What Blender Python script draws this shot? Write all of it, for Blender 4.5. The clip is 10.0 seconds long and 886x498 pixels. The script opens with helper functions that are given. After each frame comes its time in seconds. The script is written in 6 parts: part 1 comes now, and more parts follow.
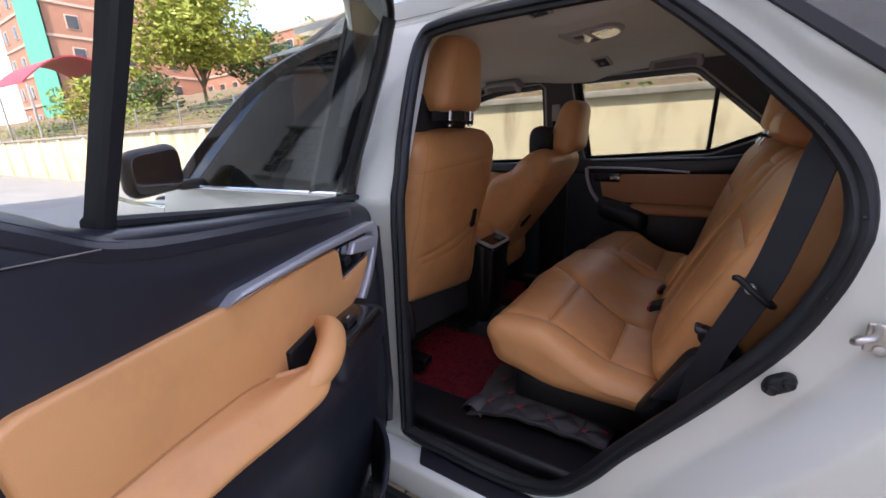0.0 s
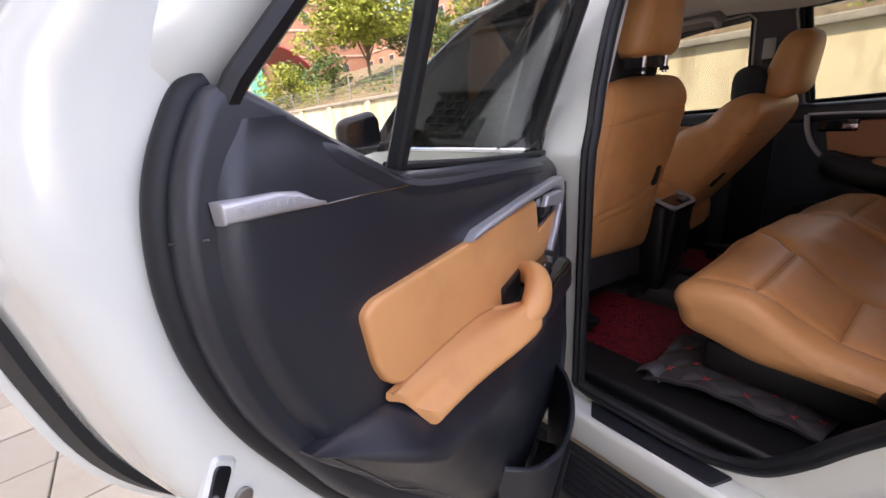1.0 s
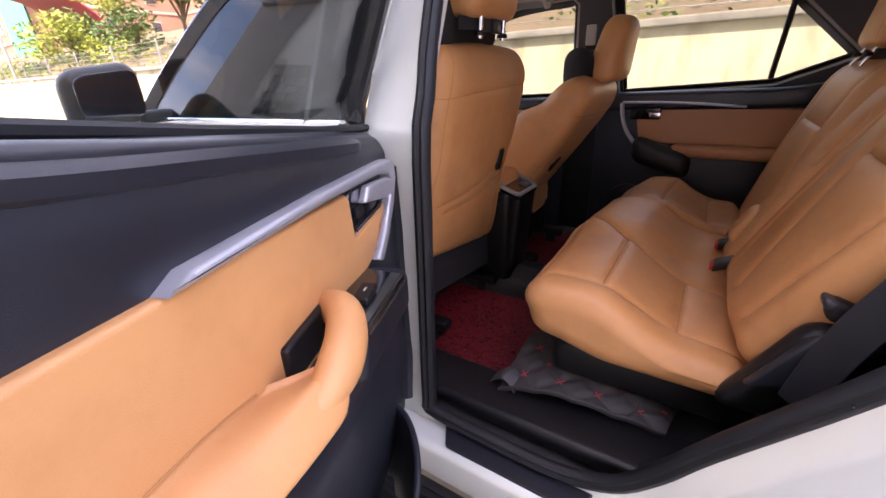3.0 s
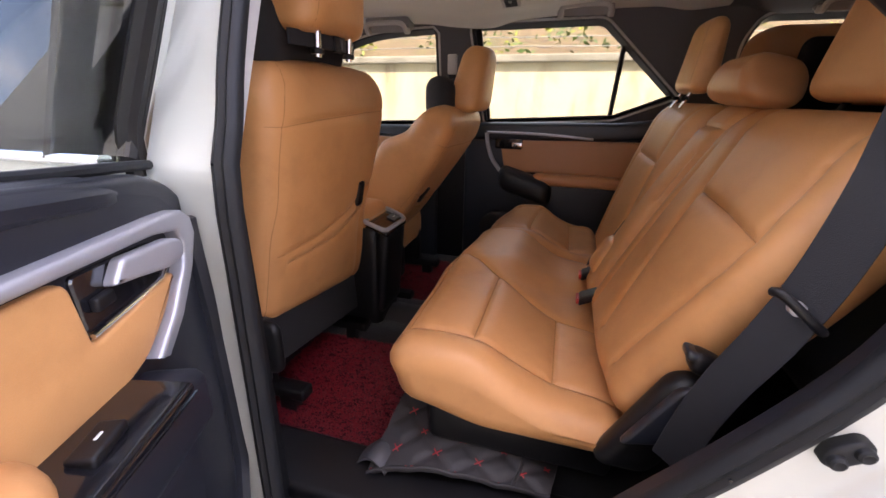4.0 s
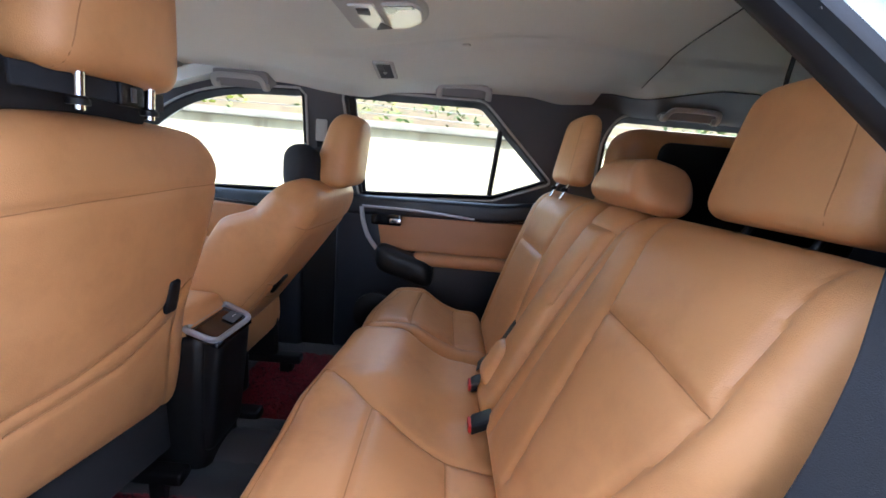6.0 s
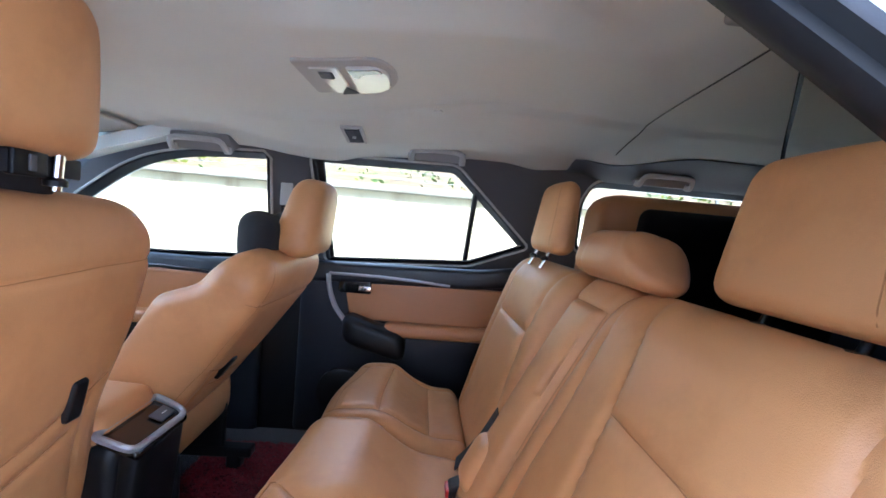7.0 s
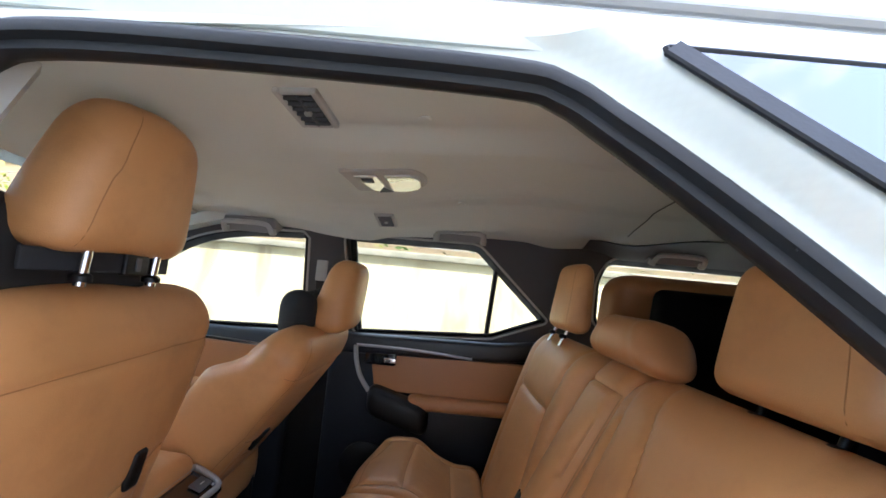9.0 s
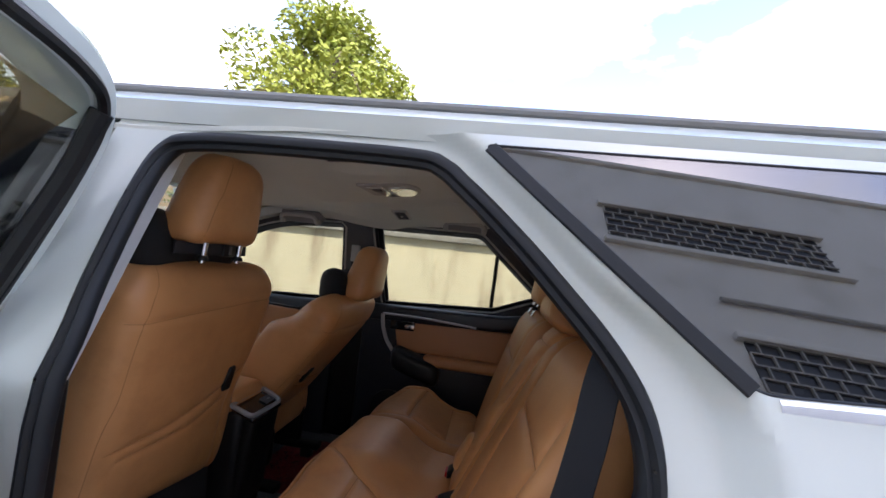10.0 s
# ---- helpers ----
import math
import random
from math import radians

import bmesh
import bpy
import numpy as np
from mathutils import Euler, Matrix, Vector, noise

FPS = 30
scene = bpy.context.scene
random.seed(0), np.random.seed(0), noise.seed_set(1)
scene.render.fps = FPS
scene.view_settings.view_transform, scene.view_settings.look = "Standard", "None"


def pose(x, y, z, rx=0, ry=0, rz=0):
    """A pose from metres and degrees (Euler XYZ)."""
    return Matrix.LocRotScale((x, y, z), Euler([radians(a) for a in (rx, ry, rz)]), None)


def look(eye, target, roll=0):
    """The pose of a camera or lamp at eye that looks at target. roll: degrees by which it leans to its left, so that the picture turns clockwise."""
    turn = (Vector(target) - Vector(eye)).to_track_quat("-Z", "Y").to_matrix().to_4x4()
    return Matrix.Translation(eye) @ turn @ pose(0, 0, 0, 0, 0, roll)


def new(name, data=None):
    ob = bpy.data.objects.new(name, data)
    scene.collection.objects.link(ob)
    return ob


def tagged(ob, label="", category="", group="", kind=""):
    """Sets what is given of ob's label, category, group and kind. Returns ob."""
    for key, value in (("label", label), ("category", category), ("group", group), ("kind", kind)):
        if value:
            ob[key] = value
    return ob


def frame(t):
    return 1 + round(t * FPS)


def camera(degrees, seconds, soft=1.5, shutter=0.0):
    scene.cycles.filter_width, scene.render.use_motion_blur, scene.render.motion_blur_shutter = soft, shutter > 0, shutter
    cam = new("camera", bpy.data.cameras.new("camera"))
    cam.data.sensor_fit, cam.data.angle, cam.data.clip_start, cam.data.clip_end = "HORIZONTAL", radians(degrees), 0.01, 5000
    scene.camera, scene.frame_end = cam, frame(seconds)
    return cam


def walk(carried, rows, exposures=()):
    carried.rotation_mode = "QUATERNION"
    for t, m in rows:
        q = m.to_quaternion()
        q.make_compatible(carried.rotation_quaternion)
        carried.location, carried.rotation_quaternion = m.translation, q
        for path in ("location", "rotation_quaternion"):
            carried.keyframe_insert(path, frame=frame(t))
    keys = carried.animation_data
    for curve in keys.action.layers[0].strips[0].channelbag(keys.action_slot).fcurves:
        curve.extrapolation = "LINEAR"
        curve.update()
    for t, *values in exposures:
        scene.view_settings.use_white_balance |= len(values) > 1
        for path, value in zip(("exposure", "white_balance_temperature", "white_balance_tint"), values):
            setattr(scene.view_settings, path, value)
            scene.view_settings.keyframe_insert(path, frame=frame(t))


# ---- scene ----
cam = camera(95.4, 10.0, soft=1.6)
PATH = [
    (0, (0.792, -0.699, 1.448), (-0.265, 0.907, 0.896), -2.3),
    (0.5, (0.744, -0.807, 1.443), (-0.658, 0.484, 0.834), -3.4),
    (1, (0.735, -0.819, 1.44), (-0.794, 0.285, 0.774), -6.3),
    (1.5, (0.71, -0.777, 1.41), (-0.789, 0.303, 0.645), -7.7),
    (2, (0.677, -0.71, 1.384), (-0.7, 0.484, 0.56), -6.2),
    (2.5, (0.634, -0.615, 1.383), (-0.571, 0.763, 0.577), -3.9),
    (3.8, (0.586, -0.431, 1.383), (-0.043, 1.317, 0.642), -0.0),
    (4, (0.594, -0.368, 1.39), (0.073, 1.429, 0.685), 0.7),
    (4.5, (0.598, -0.245, 1.408), (0.296, 1.631, 0.785), 2.3),
    (5, (0.586, -0.183, 1.424), (0.442, 1.737, 0.883), 3.4),
    (5.2, (0.578, -0.165, 1.426), (0.506, 1.773, 0.938), 4.0),
    (6.3, (0.567, -0.067, 1.446), (0.623, 1.902, 1.098), 5.2),
    (6.5, (0.566, -0.041, 1.452), (0.656, 1.938, 1.175), 5.1),
    (7, (0.577, 0.014, 1.469), (0.698, 2.006, 1.346), 5.0),
    (7.5, (0.573, 0.034, 1.481), (0.684, 2.031, 1.492), 5.0),
    (8, (0.56, 0.038, 1.486), (0.631, 2.033, 1.601), 5.1),
    (8.5, (0.546, 0.012, 1.501), (0.577, 2.004, 1.675), 5.1),
    (9, (0.563, -0.084, 1.516), (0.551, 1.908, 1.695), 5.4),
    (9.5, (0.634, -0.27, 1.52), (0.545, 1.723, 1.66), 5.6),
    (10, (0.765, -0.433, 1.535), (0.517, 1.551, 1.6), 6.4),
]
walk(cam, [(t, look(eye, target, roll)) for t, eye, target, roll in PATH],
     exposures=[(0.0, 1.95, 7100, 26), (0.5, 2.18, 7700, 28), (1.0, 2.18, 8000, 27), (1.5, 2.38, 8300, 32), (2.5, 2.72, 7600, 36), (4.0, 3.08, 8000, 29), (4.5, 3.30, 7900, 25),
                (5.0, 3.40, 7500, 18), (6.5, 3.80, 5550, 15), (8.0, 4.12, 5550, 14), (8.5, 3.92, 5750, 14), (9.0, 3.30, 6600, 12), (9.5, 2.50, 6500, 14), (10.0, 1.95, 6800, 19)])

# ---- sky, sun ----
SUN_EL, SUN_AZ = 52.0, 300.0      # degrees; azimuth from +x, counter-clockwise, of the way towards the sun
world = bpy.data.worlds.new("sky")
scene.world = world
world.use_nodes = True
wn, wl = world.node_tree.nodes, world.node_tree.links
wn.clear()
w_out = wn.new("ShaderNodeOutputWorld")
w_bg = wn.new("ShaderNodeBackground")
w_sky = wn.new("ShaderNodeTexSky")
w_sky.sky_type = 'NISHITA'
w_sky.sun_disc = False
w_sky.sun_elevation = radians(SUN_EL)
w_sky.sun_rotation = radians(90.0 - SUN_AZ)
w_sky.dust_density = 0.7
w_sky.ozone_density = 2.0
w_tc = wn.new("ShaderNodeTexCoord")
w_map = wn.new("ShaderNodeMapping")
w_map.inputs["Scale"].default_value = (1.0, 1.0, 2.2)
w_map.inputs["Location"].default_value = (13.0, 0.8, 0.2)
w_noise = wn.new("ShaderNodeTexNoise")
w_noise.inputs["Scale"].default_value = 2.3
w_noise.inputs["Detail"].default_value = 9.0
w_noise.inputs["Roughness"].default_value = 0.58
w_ramp = wn.new("ShaderNodeValToRGB")
w_ramp.color_ramp.elements[0].position = 0.46
w_ramp.color_ramp.elements[1].position = 0.65
w_mix = wn.new("ShaderNodeMixRGB")
w_mix.inputs[2].default_value = (4.6, 4.9, 5.7, 1)
wl.new(w_tc.outputs["Generated"], w_map.inputs[0])
wl.new(w_map.outputs[0], w_noise.inputs["Vector"])
wl.new(w_noise.outputs["Fac"], w_ramp.inputs[0])
wl.new(w_ramp.outputs[0], w_mix.inputs[0])
wl.new(w_sky.outputs[0], w_mix.inputs[1])
wl.new(w_mix.outputs[0], w_bg.inputs[0])
w_bg.inputs[1].default_value = 0.19
wl.new(w_bg.outputs[0], w_out.inputs[0])

sun_data = bpy.data.lights.new("sun", 'SUN')
sun_data.energy, sun_data.angle, sun_data.color = 2.5, radians(0.55), (1.0, 0.95, 0.86)
sun = new("sun", sun_data)
_e, _a = radians(SUN_EL), radians(SUN_AZ)
sun.matrix_world = look((math.cos(_e) * math.cos(_a) * 60, math.cos(_e) * math.sin(_a) * 60, math.sin(_e) * 60), (0, 0, 0))

# ---- materials ----
def material(name, colour, rough=0.5, metal=0.0, vary=0.12, scale=8.0, fine=0.0, fine_scale=400.0, spec=0.5,
             second=None, second_scale=2.0, second_amount=0.35, coat=0.0, sheen=0.0, rough_vary=0.08, per_object=0.0, streak=0.0):
    m = bpy.data.materials.new(name)
    m.use_nodes = True
    n, l = m.node_tree.nodes, m.node_tree.links
    b = n["Principled BSDF"]
    tc = n.new("ShaderNodeTexCoord")
    no = n.new("ShaderNodeTexNoise")
    no.inputs["Scale"].default_value, no.inputs["Detail"].default_value = scale, 6.0
    l.new(tc.outputs["Object"], no.inputs["Vector"])
    mix = n.new("ShaderNodeMixRGB")
    mix.inputs[1].default_value = (*[c * (1 - vary) for c in colour], 1)
    mix.inputs[2].default_value = (*[min(1, c * (1 + vary)) for c in colour], 1)
    l.new(no.outputs["Fac"], mix.inputs[0])
    out = mix.outputs[0]
    if second:
        n2 = n.new("ShaderNodeTexNoise")
        n2.inputs["Scale"].default_value, n2.inputs["Detail"].default_value, n2.inputs["Roughness"].default_value = second_scale, 8.0, 0.65
        if streak:
            mp = n.new("ShaderNodeMapping")
            mp.inputs["Scale"].default_value = (1.0, 1.0, streak)
            l.new(tc.outputs["Object"], mp.inputs[0])
            l.new(mp.outputs[0], n2.inputs["Vector"])
        else:
            l.new(tc.outputs["Object"], n2.inputs["Vector"])
        r2 = n.new("ShaderNodeValToRGB")
        r2.color_ramp.elements[0].position, r2.color_ramp.elements[1].position = 0.48, 0.68
        l.new(n2.outputs["Fac"], r2.inputs[0])
        k = n.new("ShaderNodeMath")
        k.operation = 'MULTIPLY'
        k.inputs[1].default_value = second_amount
        l.new(r2.outputs[0], k.inputs[0])
        m2 = n.new("ShaderNodeMixRGB")
        m2.inputs[2].default_value = (*second, 1)
        l.new(k.outputs[0], m2.inputs[0])
        l.new(out, m2.inputs[1])
        out = m2.outputs[0]
    if per_object:
        oi = n.new("ShaderNodeObjectInfo")
        mr = n.new("ShaderNodeMapRange")
        mr.inputs["To Min"].default_value, mr.inputs["To Max"].default_value = 1 - per_object, 1 + per_object
        l.new(oi.outputs["Random"], mr.inputs["Value"])
        m3 = n.new("ShaderNodeMixRGB")
        m3.blend_type = 'MULTIPLY'
        m3.inputs[0].default_value = 1.0
        l.new(out, m3.inputs[1])
        l.new(mr.outputs[0], m3.inputs[2])
        out = m3.outputs[0]
    l.new(out, b.inputs["Base Color"])
    b.inputs["Metallic"].default_value = metal
    b.inputs["Specular IOR Level"].default_value = spec
    b.inputs["Coat Weight"].default_value = coat
    b.inputs["Coat Roughness"].default_value = 0.05
    b.inputs["Sheen Weight"].default_value = sheen
    rr = n.new("ShaderNodeMapRange")
    rr.inputs["To Min"].default_value, rr.inputs["To Max"].default_value = max(0.02, rough - rough_vary), min(1, rough + rough_vary)
    l.new(no.outputs["Fac"], rr.inputs["Value"])
    l.new(rr.outputs[0], b.inputs["Roughness"])
    if fine:
        nf = n.new("ShaderNodeTexNoise")
        nf.inputs["Scale"].default_value, nf.inputs["Detail"].default_value = fine_scale, 3.0
        l.new(tc.outputs["Object"], nf.inputs["Vector"])
        bp = n.new("ShaderNodeBump")
        bp.inputs["Strength"].default_value, bp.inputs["Distance"].default_value = fine, 0.002
        l.new(nf.outputs["Fac"], bp.inputs["Height"])
        l.new(bp.outputs[0], b.inputs["Normal"])
    return m


def glass(name, tint, rough=0.0, mirror=0.0):
    """A thin sheet: tinted see-through with a clear gloss."""
    m = bpy.data.materials.new(name)
    m.use_nodes = True
    n, l = m.node_tree.nodes, m.node_tree.links
    n.clear()
    o = n.new("ShaderNodeOutputMaterial")
    t = n.new("ShaderNodeBsdfTransparent")
    t.inputs[0].default_value = (*tint, 1)
    g = n.new("ShaderNodeBsdfGlossy")
    g.inputs["Roughness"].default_value = rough
    g.inputs[0].default_value = (0.95, 0.97, 1, 1)
    lw = n.new("ShaderNodeLayerWeight")
    lw.inputs[0].default_value = 0.5
    pw = n.new("ShaderNodeMath")
    pw.operation = 'POWER'
    pw.inputs[1].default_value = 5.0
    l.new(lw.outputs["Facing"], pw.inputs[0])
    ad = n.new("ShaderNodeMath")
    ad.operation = 'ADD'
    ad.use_clamp = True
    ad.inputs[1].default_value = 0.03 + mirror
    l.new(pw.outputs[0], ad.inputs[0])
    mx = n.new("ShaderNodeMixShader")
    l.new(ad.outputs[0], mx.inputs[0])
    l.new(t.outputs[0], mx.inputs[1])
    l.new(g.outputs[0], mx.inputs[2])
    l.new(mx.outputs[0], o.inputs[0])
    return m


TAN = (0.60, 0.28, 0.108)
M_LEATHER = material("tan_leather", TAN, 0.42, vary=0.10, scale=5.0, fine=0.22, fine_scale=650.0, second=(0.40, 0.165, 0.058), second_scale=9.0, second_amount=0.35)
M_LEATHER_DARK = material("brown_leather", (0.50, 0.22, 0.09), 0.42, vary=0.10, scale=5.0, fine=0.22, fine_scale=650.0)
M_THREAD = material("brown_thread", (0.40, 0.175, 0.064), 0.7, vary=0.1)
M_PAINT = material("white_paint", (0.63, 0.655, 0.605), 0.22, vary=0.02, scale=3.0, coat=1.0, rough_vary=0.03)
M_RUBBER = material("black_rubber", (0.010, 0.011, 0.013), 0.55, spec=0.35, vary=0.25, scale=20.0, fine=0.1, fine_scale=200.0)
M_PLASTIC = material("charcoal_plastic", (0.0125, 0.0145, 0.0205), 0.35, spec=0.55, vary=0.15, scale=12.0, fine=0.13, fine_scale=1100.0)
M_PLASTIC_DARK = material("black_plastic", (0.006, 0.006, 0.007), 0.42, spec=0.35, vary=0.2, scale=14.0, fine=0.2, fine_scale=700.0)
M_GLOSS = material("gloss_black", (0.008, 0.008, 0.010), 0.12, vary=0.2, scale=5.0, coat=0.5, rough_vary=0.03)
M_CHROME = material("chrome", (0.86, 0.86, 0.88), 0.12, metal=1.0, vary=0.03, scale=10.0, rough_vary=0.04)
M_SATIN = material("satin_silver", (0.42, 0.42, 0.44), 0.36, metal=0.5, vary=0.05, scale=30.0, fine=0.05)
M_STEEL = material("worn_steel", (0.52, 0.50, 0.47), 0.35, metal=1.0, vary=0.2, scale=40.0, second=(0.2, 0.12, 0.07), second_scale=30.0, second_amount=0.4)
M_HEADLINER = material("grey_beige_headliner", (0.70, 0.71, 0.65), 0.9, vary=0.05, scale=6.0, fine=0.35, fine_scale=1200.0, sheen=0.15, spec=0.2)
M_TRIM = material("light_grey_trim", (0.46, 0.45, 0.43), 0.6, vary=0.05, scale=10.0, fine=0.2, fine_scale=800.0)
M_TRIM_MID = material("mid_grey_trim", (0.26, 0.255, 0.25), 0.6, vary=0.06, scale=10.0, fine=0.2, fine_scale=800.0)
# Own grey of small parts; on right pillars and rear roof edge, shade as colour.
M_TRIM_DARK = material("dark_grey_and_shaded_trim", (0.085, 0.085, 0.092), 0.62, vary=0.08, scale=10.0, fine=0.25, fine_scale=800.0)
M_CARPET = material("black_carpet", (0.014, 0.014, 0.016), 0.95, vary=0.4, scale=120.0, fine=0.8, fine_scale=900.0, sheen=0.2)
M_RED = material("red_coil", (0.20, 0.007, 0.016), 0.5, vary=0.5, scale=60.0, per_object=0.1)
M_RED_DARK = material("dark_red_mat_base", (0.05, 0.003, 0.006), 0.8, vary=0.4, scale=80.0, fine=0.8, fine_scale=300.0)
M_REDTHREAD = material("red_thread", (0.40, 0.014, 0.02), 0.6, vary=0.2)
M_REDTAB = material("red_button", (0.50, 0.02, 0.015), 0.4, vary=0.1)
M_QUILT = material("black_quilted_leatherette", (0.034, 0.032, 0.034), 0.52, spec=0.35, vary=0.2, scale=10.0, fine=0.3, fine_scale=500.0)
M_GREYFLAP = material("grey_leatherette", (0.05, 0.05, 0.056), 0.5, vary=0.2, scale=12.0, fine=0.3, fine_scale=500.0)
M_BELT = material("grey_black_webbing", (0.014, 0.015, 0.019), 0.65, spec=0.3, vary=0.1, scale=30.0, fine=0.5, fine_scale=900.0, sheen=0.05)
M_FABRIC = material("black_mesh_fabric", (0.012, 0.012, 0.014), 0.85, vary=0.3, scale=60.0, fine=0.6, fine_scale=900.0)
M_TYRE = material("tyre_rubber", (0.02, 0.02, 0.02), 0.8, vary=0.3, scale=20.0, fine=0.4, fine_scale=120.0)
M_GLASS = glass("clear_glass", (0.90, 0.93, 0.91))
M_SIDE = glass("side_window_glass", (0.66, 0.70, 0.68))
M_TINT = glass("tinted_glass", (0.80, 0.83, 0.82))
M_DARKTINT = glass("dark_tinted_glass", (0.075, 0.085, 0.085), mirror=0.0)
M_PRIVACY = glass("privacy_glass", (0.05, 0.055, 0.06), mirror=0.10)
M_LENS = material("clear_lamp_lens", (0.70, 0.70, 0.68), 0.15, vary=0.06, scale=30.0, coat=0.4)

M_FILM = glass("smoky_film", (0.62, 0.55, 0.46), 0.25, 0.05)
M_WALL = material("stained_ochre_plaster", (0.62, 0.53, 0.35), 0.9, vary=0.10, scale=1.2, second=(0.30, 0.22, 0.14), second_scale=2.6, second_amount=0.75, streak=0.28, fine=0.5, fine_scale=30.0)
M_COPING = material("weathered_concrete_coping", (0.30, 0.27, 0.22), 0.95, vary=0.25, scale=4.0, second=(0.10, 0.09, 0.07), second_scale=3.0, second_amount=0.6, fine=0.6, fine_scale=40.0)
M_GROUND = material("worn_grey_road", (0.23, 0.225, 0.215), 0.9, vary=0.15, scale=1.5, second=(0.15, 0.145, 0.14), second_scale=0.5, second_amount=0.6, fine=0.5, fine_scale=60.0)
M_TILE = material("beige_paving_tile", (0.45, 0.39, 0.29), 0.7, vary=0.12, scale=6.0, second=(0.3, 0.25, 0.17), second_scale=3.0, second_amount=0.4, fine=0.3, fine_scale=80.0, per_object=0.12)
M_BRICK = material("salmon_brick_wall", (0.34, 0.16, 0.105), 0.9, vary=0.18, scale=3.0, second=(0.42, 0.26, 0.19), second_scale=1.2, second_amount=0.4, fine=0.4, fine_scale=20.0)
M_BAND = material("pink_concrete_band", (0.48, 0.34, 0.27), 0.9, vary=0.12, scale=2.0)
M_DARKWIN = material("dark_window", (0.05, 0.05, 0.055), 0.25, vary=0.3, scale=1.0)
M_AWNING = material("red_awning_sheet", (0.36, 0.03, 0.045), 0.55, vary=0.12, scale=2.0, second=(0.22, 0.03, 0.04), second_scale=1.5, second_amount=0.4)
M_NET = material("green_netting", (0.07, 0.33, 0.24), 0.8, vary=0.2, scale=5.0)
M_LEAF_A = material("yellow_green_leaves", (0.24, 0.27, 0.03), 0.6, vary=0.35, scale=3.0, second=(0.13, 0.19, 0.03), second_scale=1.5, second_amount=0.6)
M_LEAF_B = material("green_leaves", (0.055, 0.115, 0.022), 0.6, vary=0.4, scale=3.0, second=(0.12, 0.16, 0.03), second_scale=2.0, second_amount=0.5)
M_BARK = material("bark", (0.12, 0.09, 0.06), 0.95, vary=0.3, scale=6.0, fine=0.7, fine_scale=30.0)
M_EARTH = material("dry_earth_bank", (0.17, 0.115, 0.065), 0.95, vary=0.35, scale=2.0, second=(0.10, 0.11, 0.04), second_scale=1.5, second_amount=0.6, fine=0.7, fine_scale=10.0)
M_FACADE = material("off_white_facade", (0.80, 0.78, 0.74), 0.85, vary=0.06, scale=1.5, second=(0.42, 0.40, 0.36), second_scale=0.7, second_amount=0.4)
M_LATTICE = material("grey_window_lattice", (0.42, 0.41, 0.39), 0.7, vary=0.1, scale=4.0)
M_WIRE = material("fence_wire", (0.30, 0.29, 0.27), 0.5, metal=0.6, vary=0.2)

# ---- builders ----
def thing(name, at=(0, 0, 0), label="", category="", group="", kind=""):
    ob = new(name)
    ob.empty_display_size = 0.05
    ob.location = at
    return tagged(ob, label, category, group, kind)


def mesh_of(name, verts, faces, mat, smooth=True, edge=40.0):
    me = bpy.data.meshes.new(name)
    me.from_pydata([tuple(map(float, v)) for v in verts], [], [tuple(map(int, f)) for f in faces])
    me.validate()
    bm = bmesh.new()
    bm.from_mesh(me)
    bmesh.ops.recalc_face_normals(bm, faces=bm.faces)
    bm.to_mesh(me)
    bm.free()
    me.materials.append(mat)
    if smooth:
        me.shade_smooth()
        me.set_sharp_from_angle(angle=radians(edge))
    return me


def part(name, vf, mat, parent=None, label="", smooth=True, edge=40.0):
    """One mesh object, built in world places, hung under its thing or part."""
    me = mesh_of(name, vf[0], vf[1], mat, smooth, edge)
    ob = new(name, me)
    if parent:
        base = Vector((0, 0, 0))
        p = parent
        while p:
            base += p.location
            p = p.parent
        for v in me.vertices:
            v.co -= base
        ob.parent = parent
    return tagged(ob, label)


def solo(name, vf, mat, label, category, group="", kind="", smooth=True, edge=40.0):
    """A thing of one mesh, its origin at its base."""
    v = np.array(vf[0], float)
    base = np.array([(v[:, 0].min() + v[:, 0].max()) / 2, (v[:, 1].min() + v[:, 1].max()) / 2, v[:, 2].min()])
    ob = new(name, mesh_of(name, v - base, vf[1], mat, smooth, edge))
    ob.location = base
    return tagged(ob, label, category, group, kind)


def join(*items):
    verts, faces = [], []
    for v, f in items:
        k = len(verts)
        verts += [tuple(p) for p in v]
        faces += [tuple(i + k for i in q) for q in f]
    return verts, faces


def moved(vf, m):
    return [tuple(m @ Vector(v)) for v in vf[0]], vf[1]


def steps(s, r, h):
    """Places along one axis of a rounded box."""
    a = s / 2
    r = min(r, a * 0.98)
    edge = [-a, -a + 0.12 * r, -a + 0.35 * r, -a + 0.65 * r, -a + r]
    n = max(1, int(round((2 * a - 2 * r) / h)))
    mid = list(np.linspace(-a + r, a - r, n + 1))[1:-1]
    return np.array(edge + mid + [-e for e in reversed(edge)])


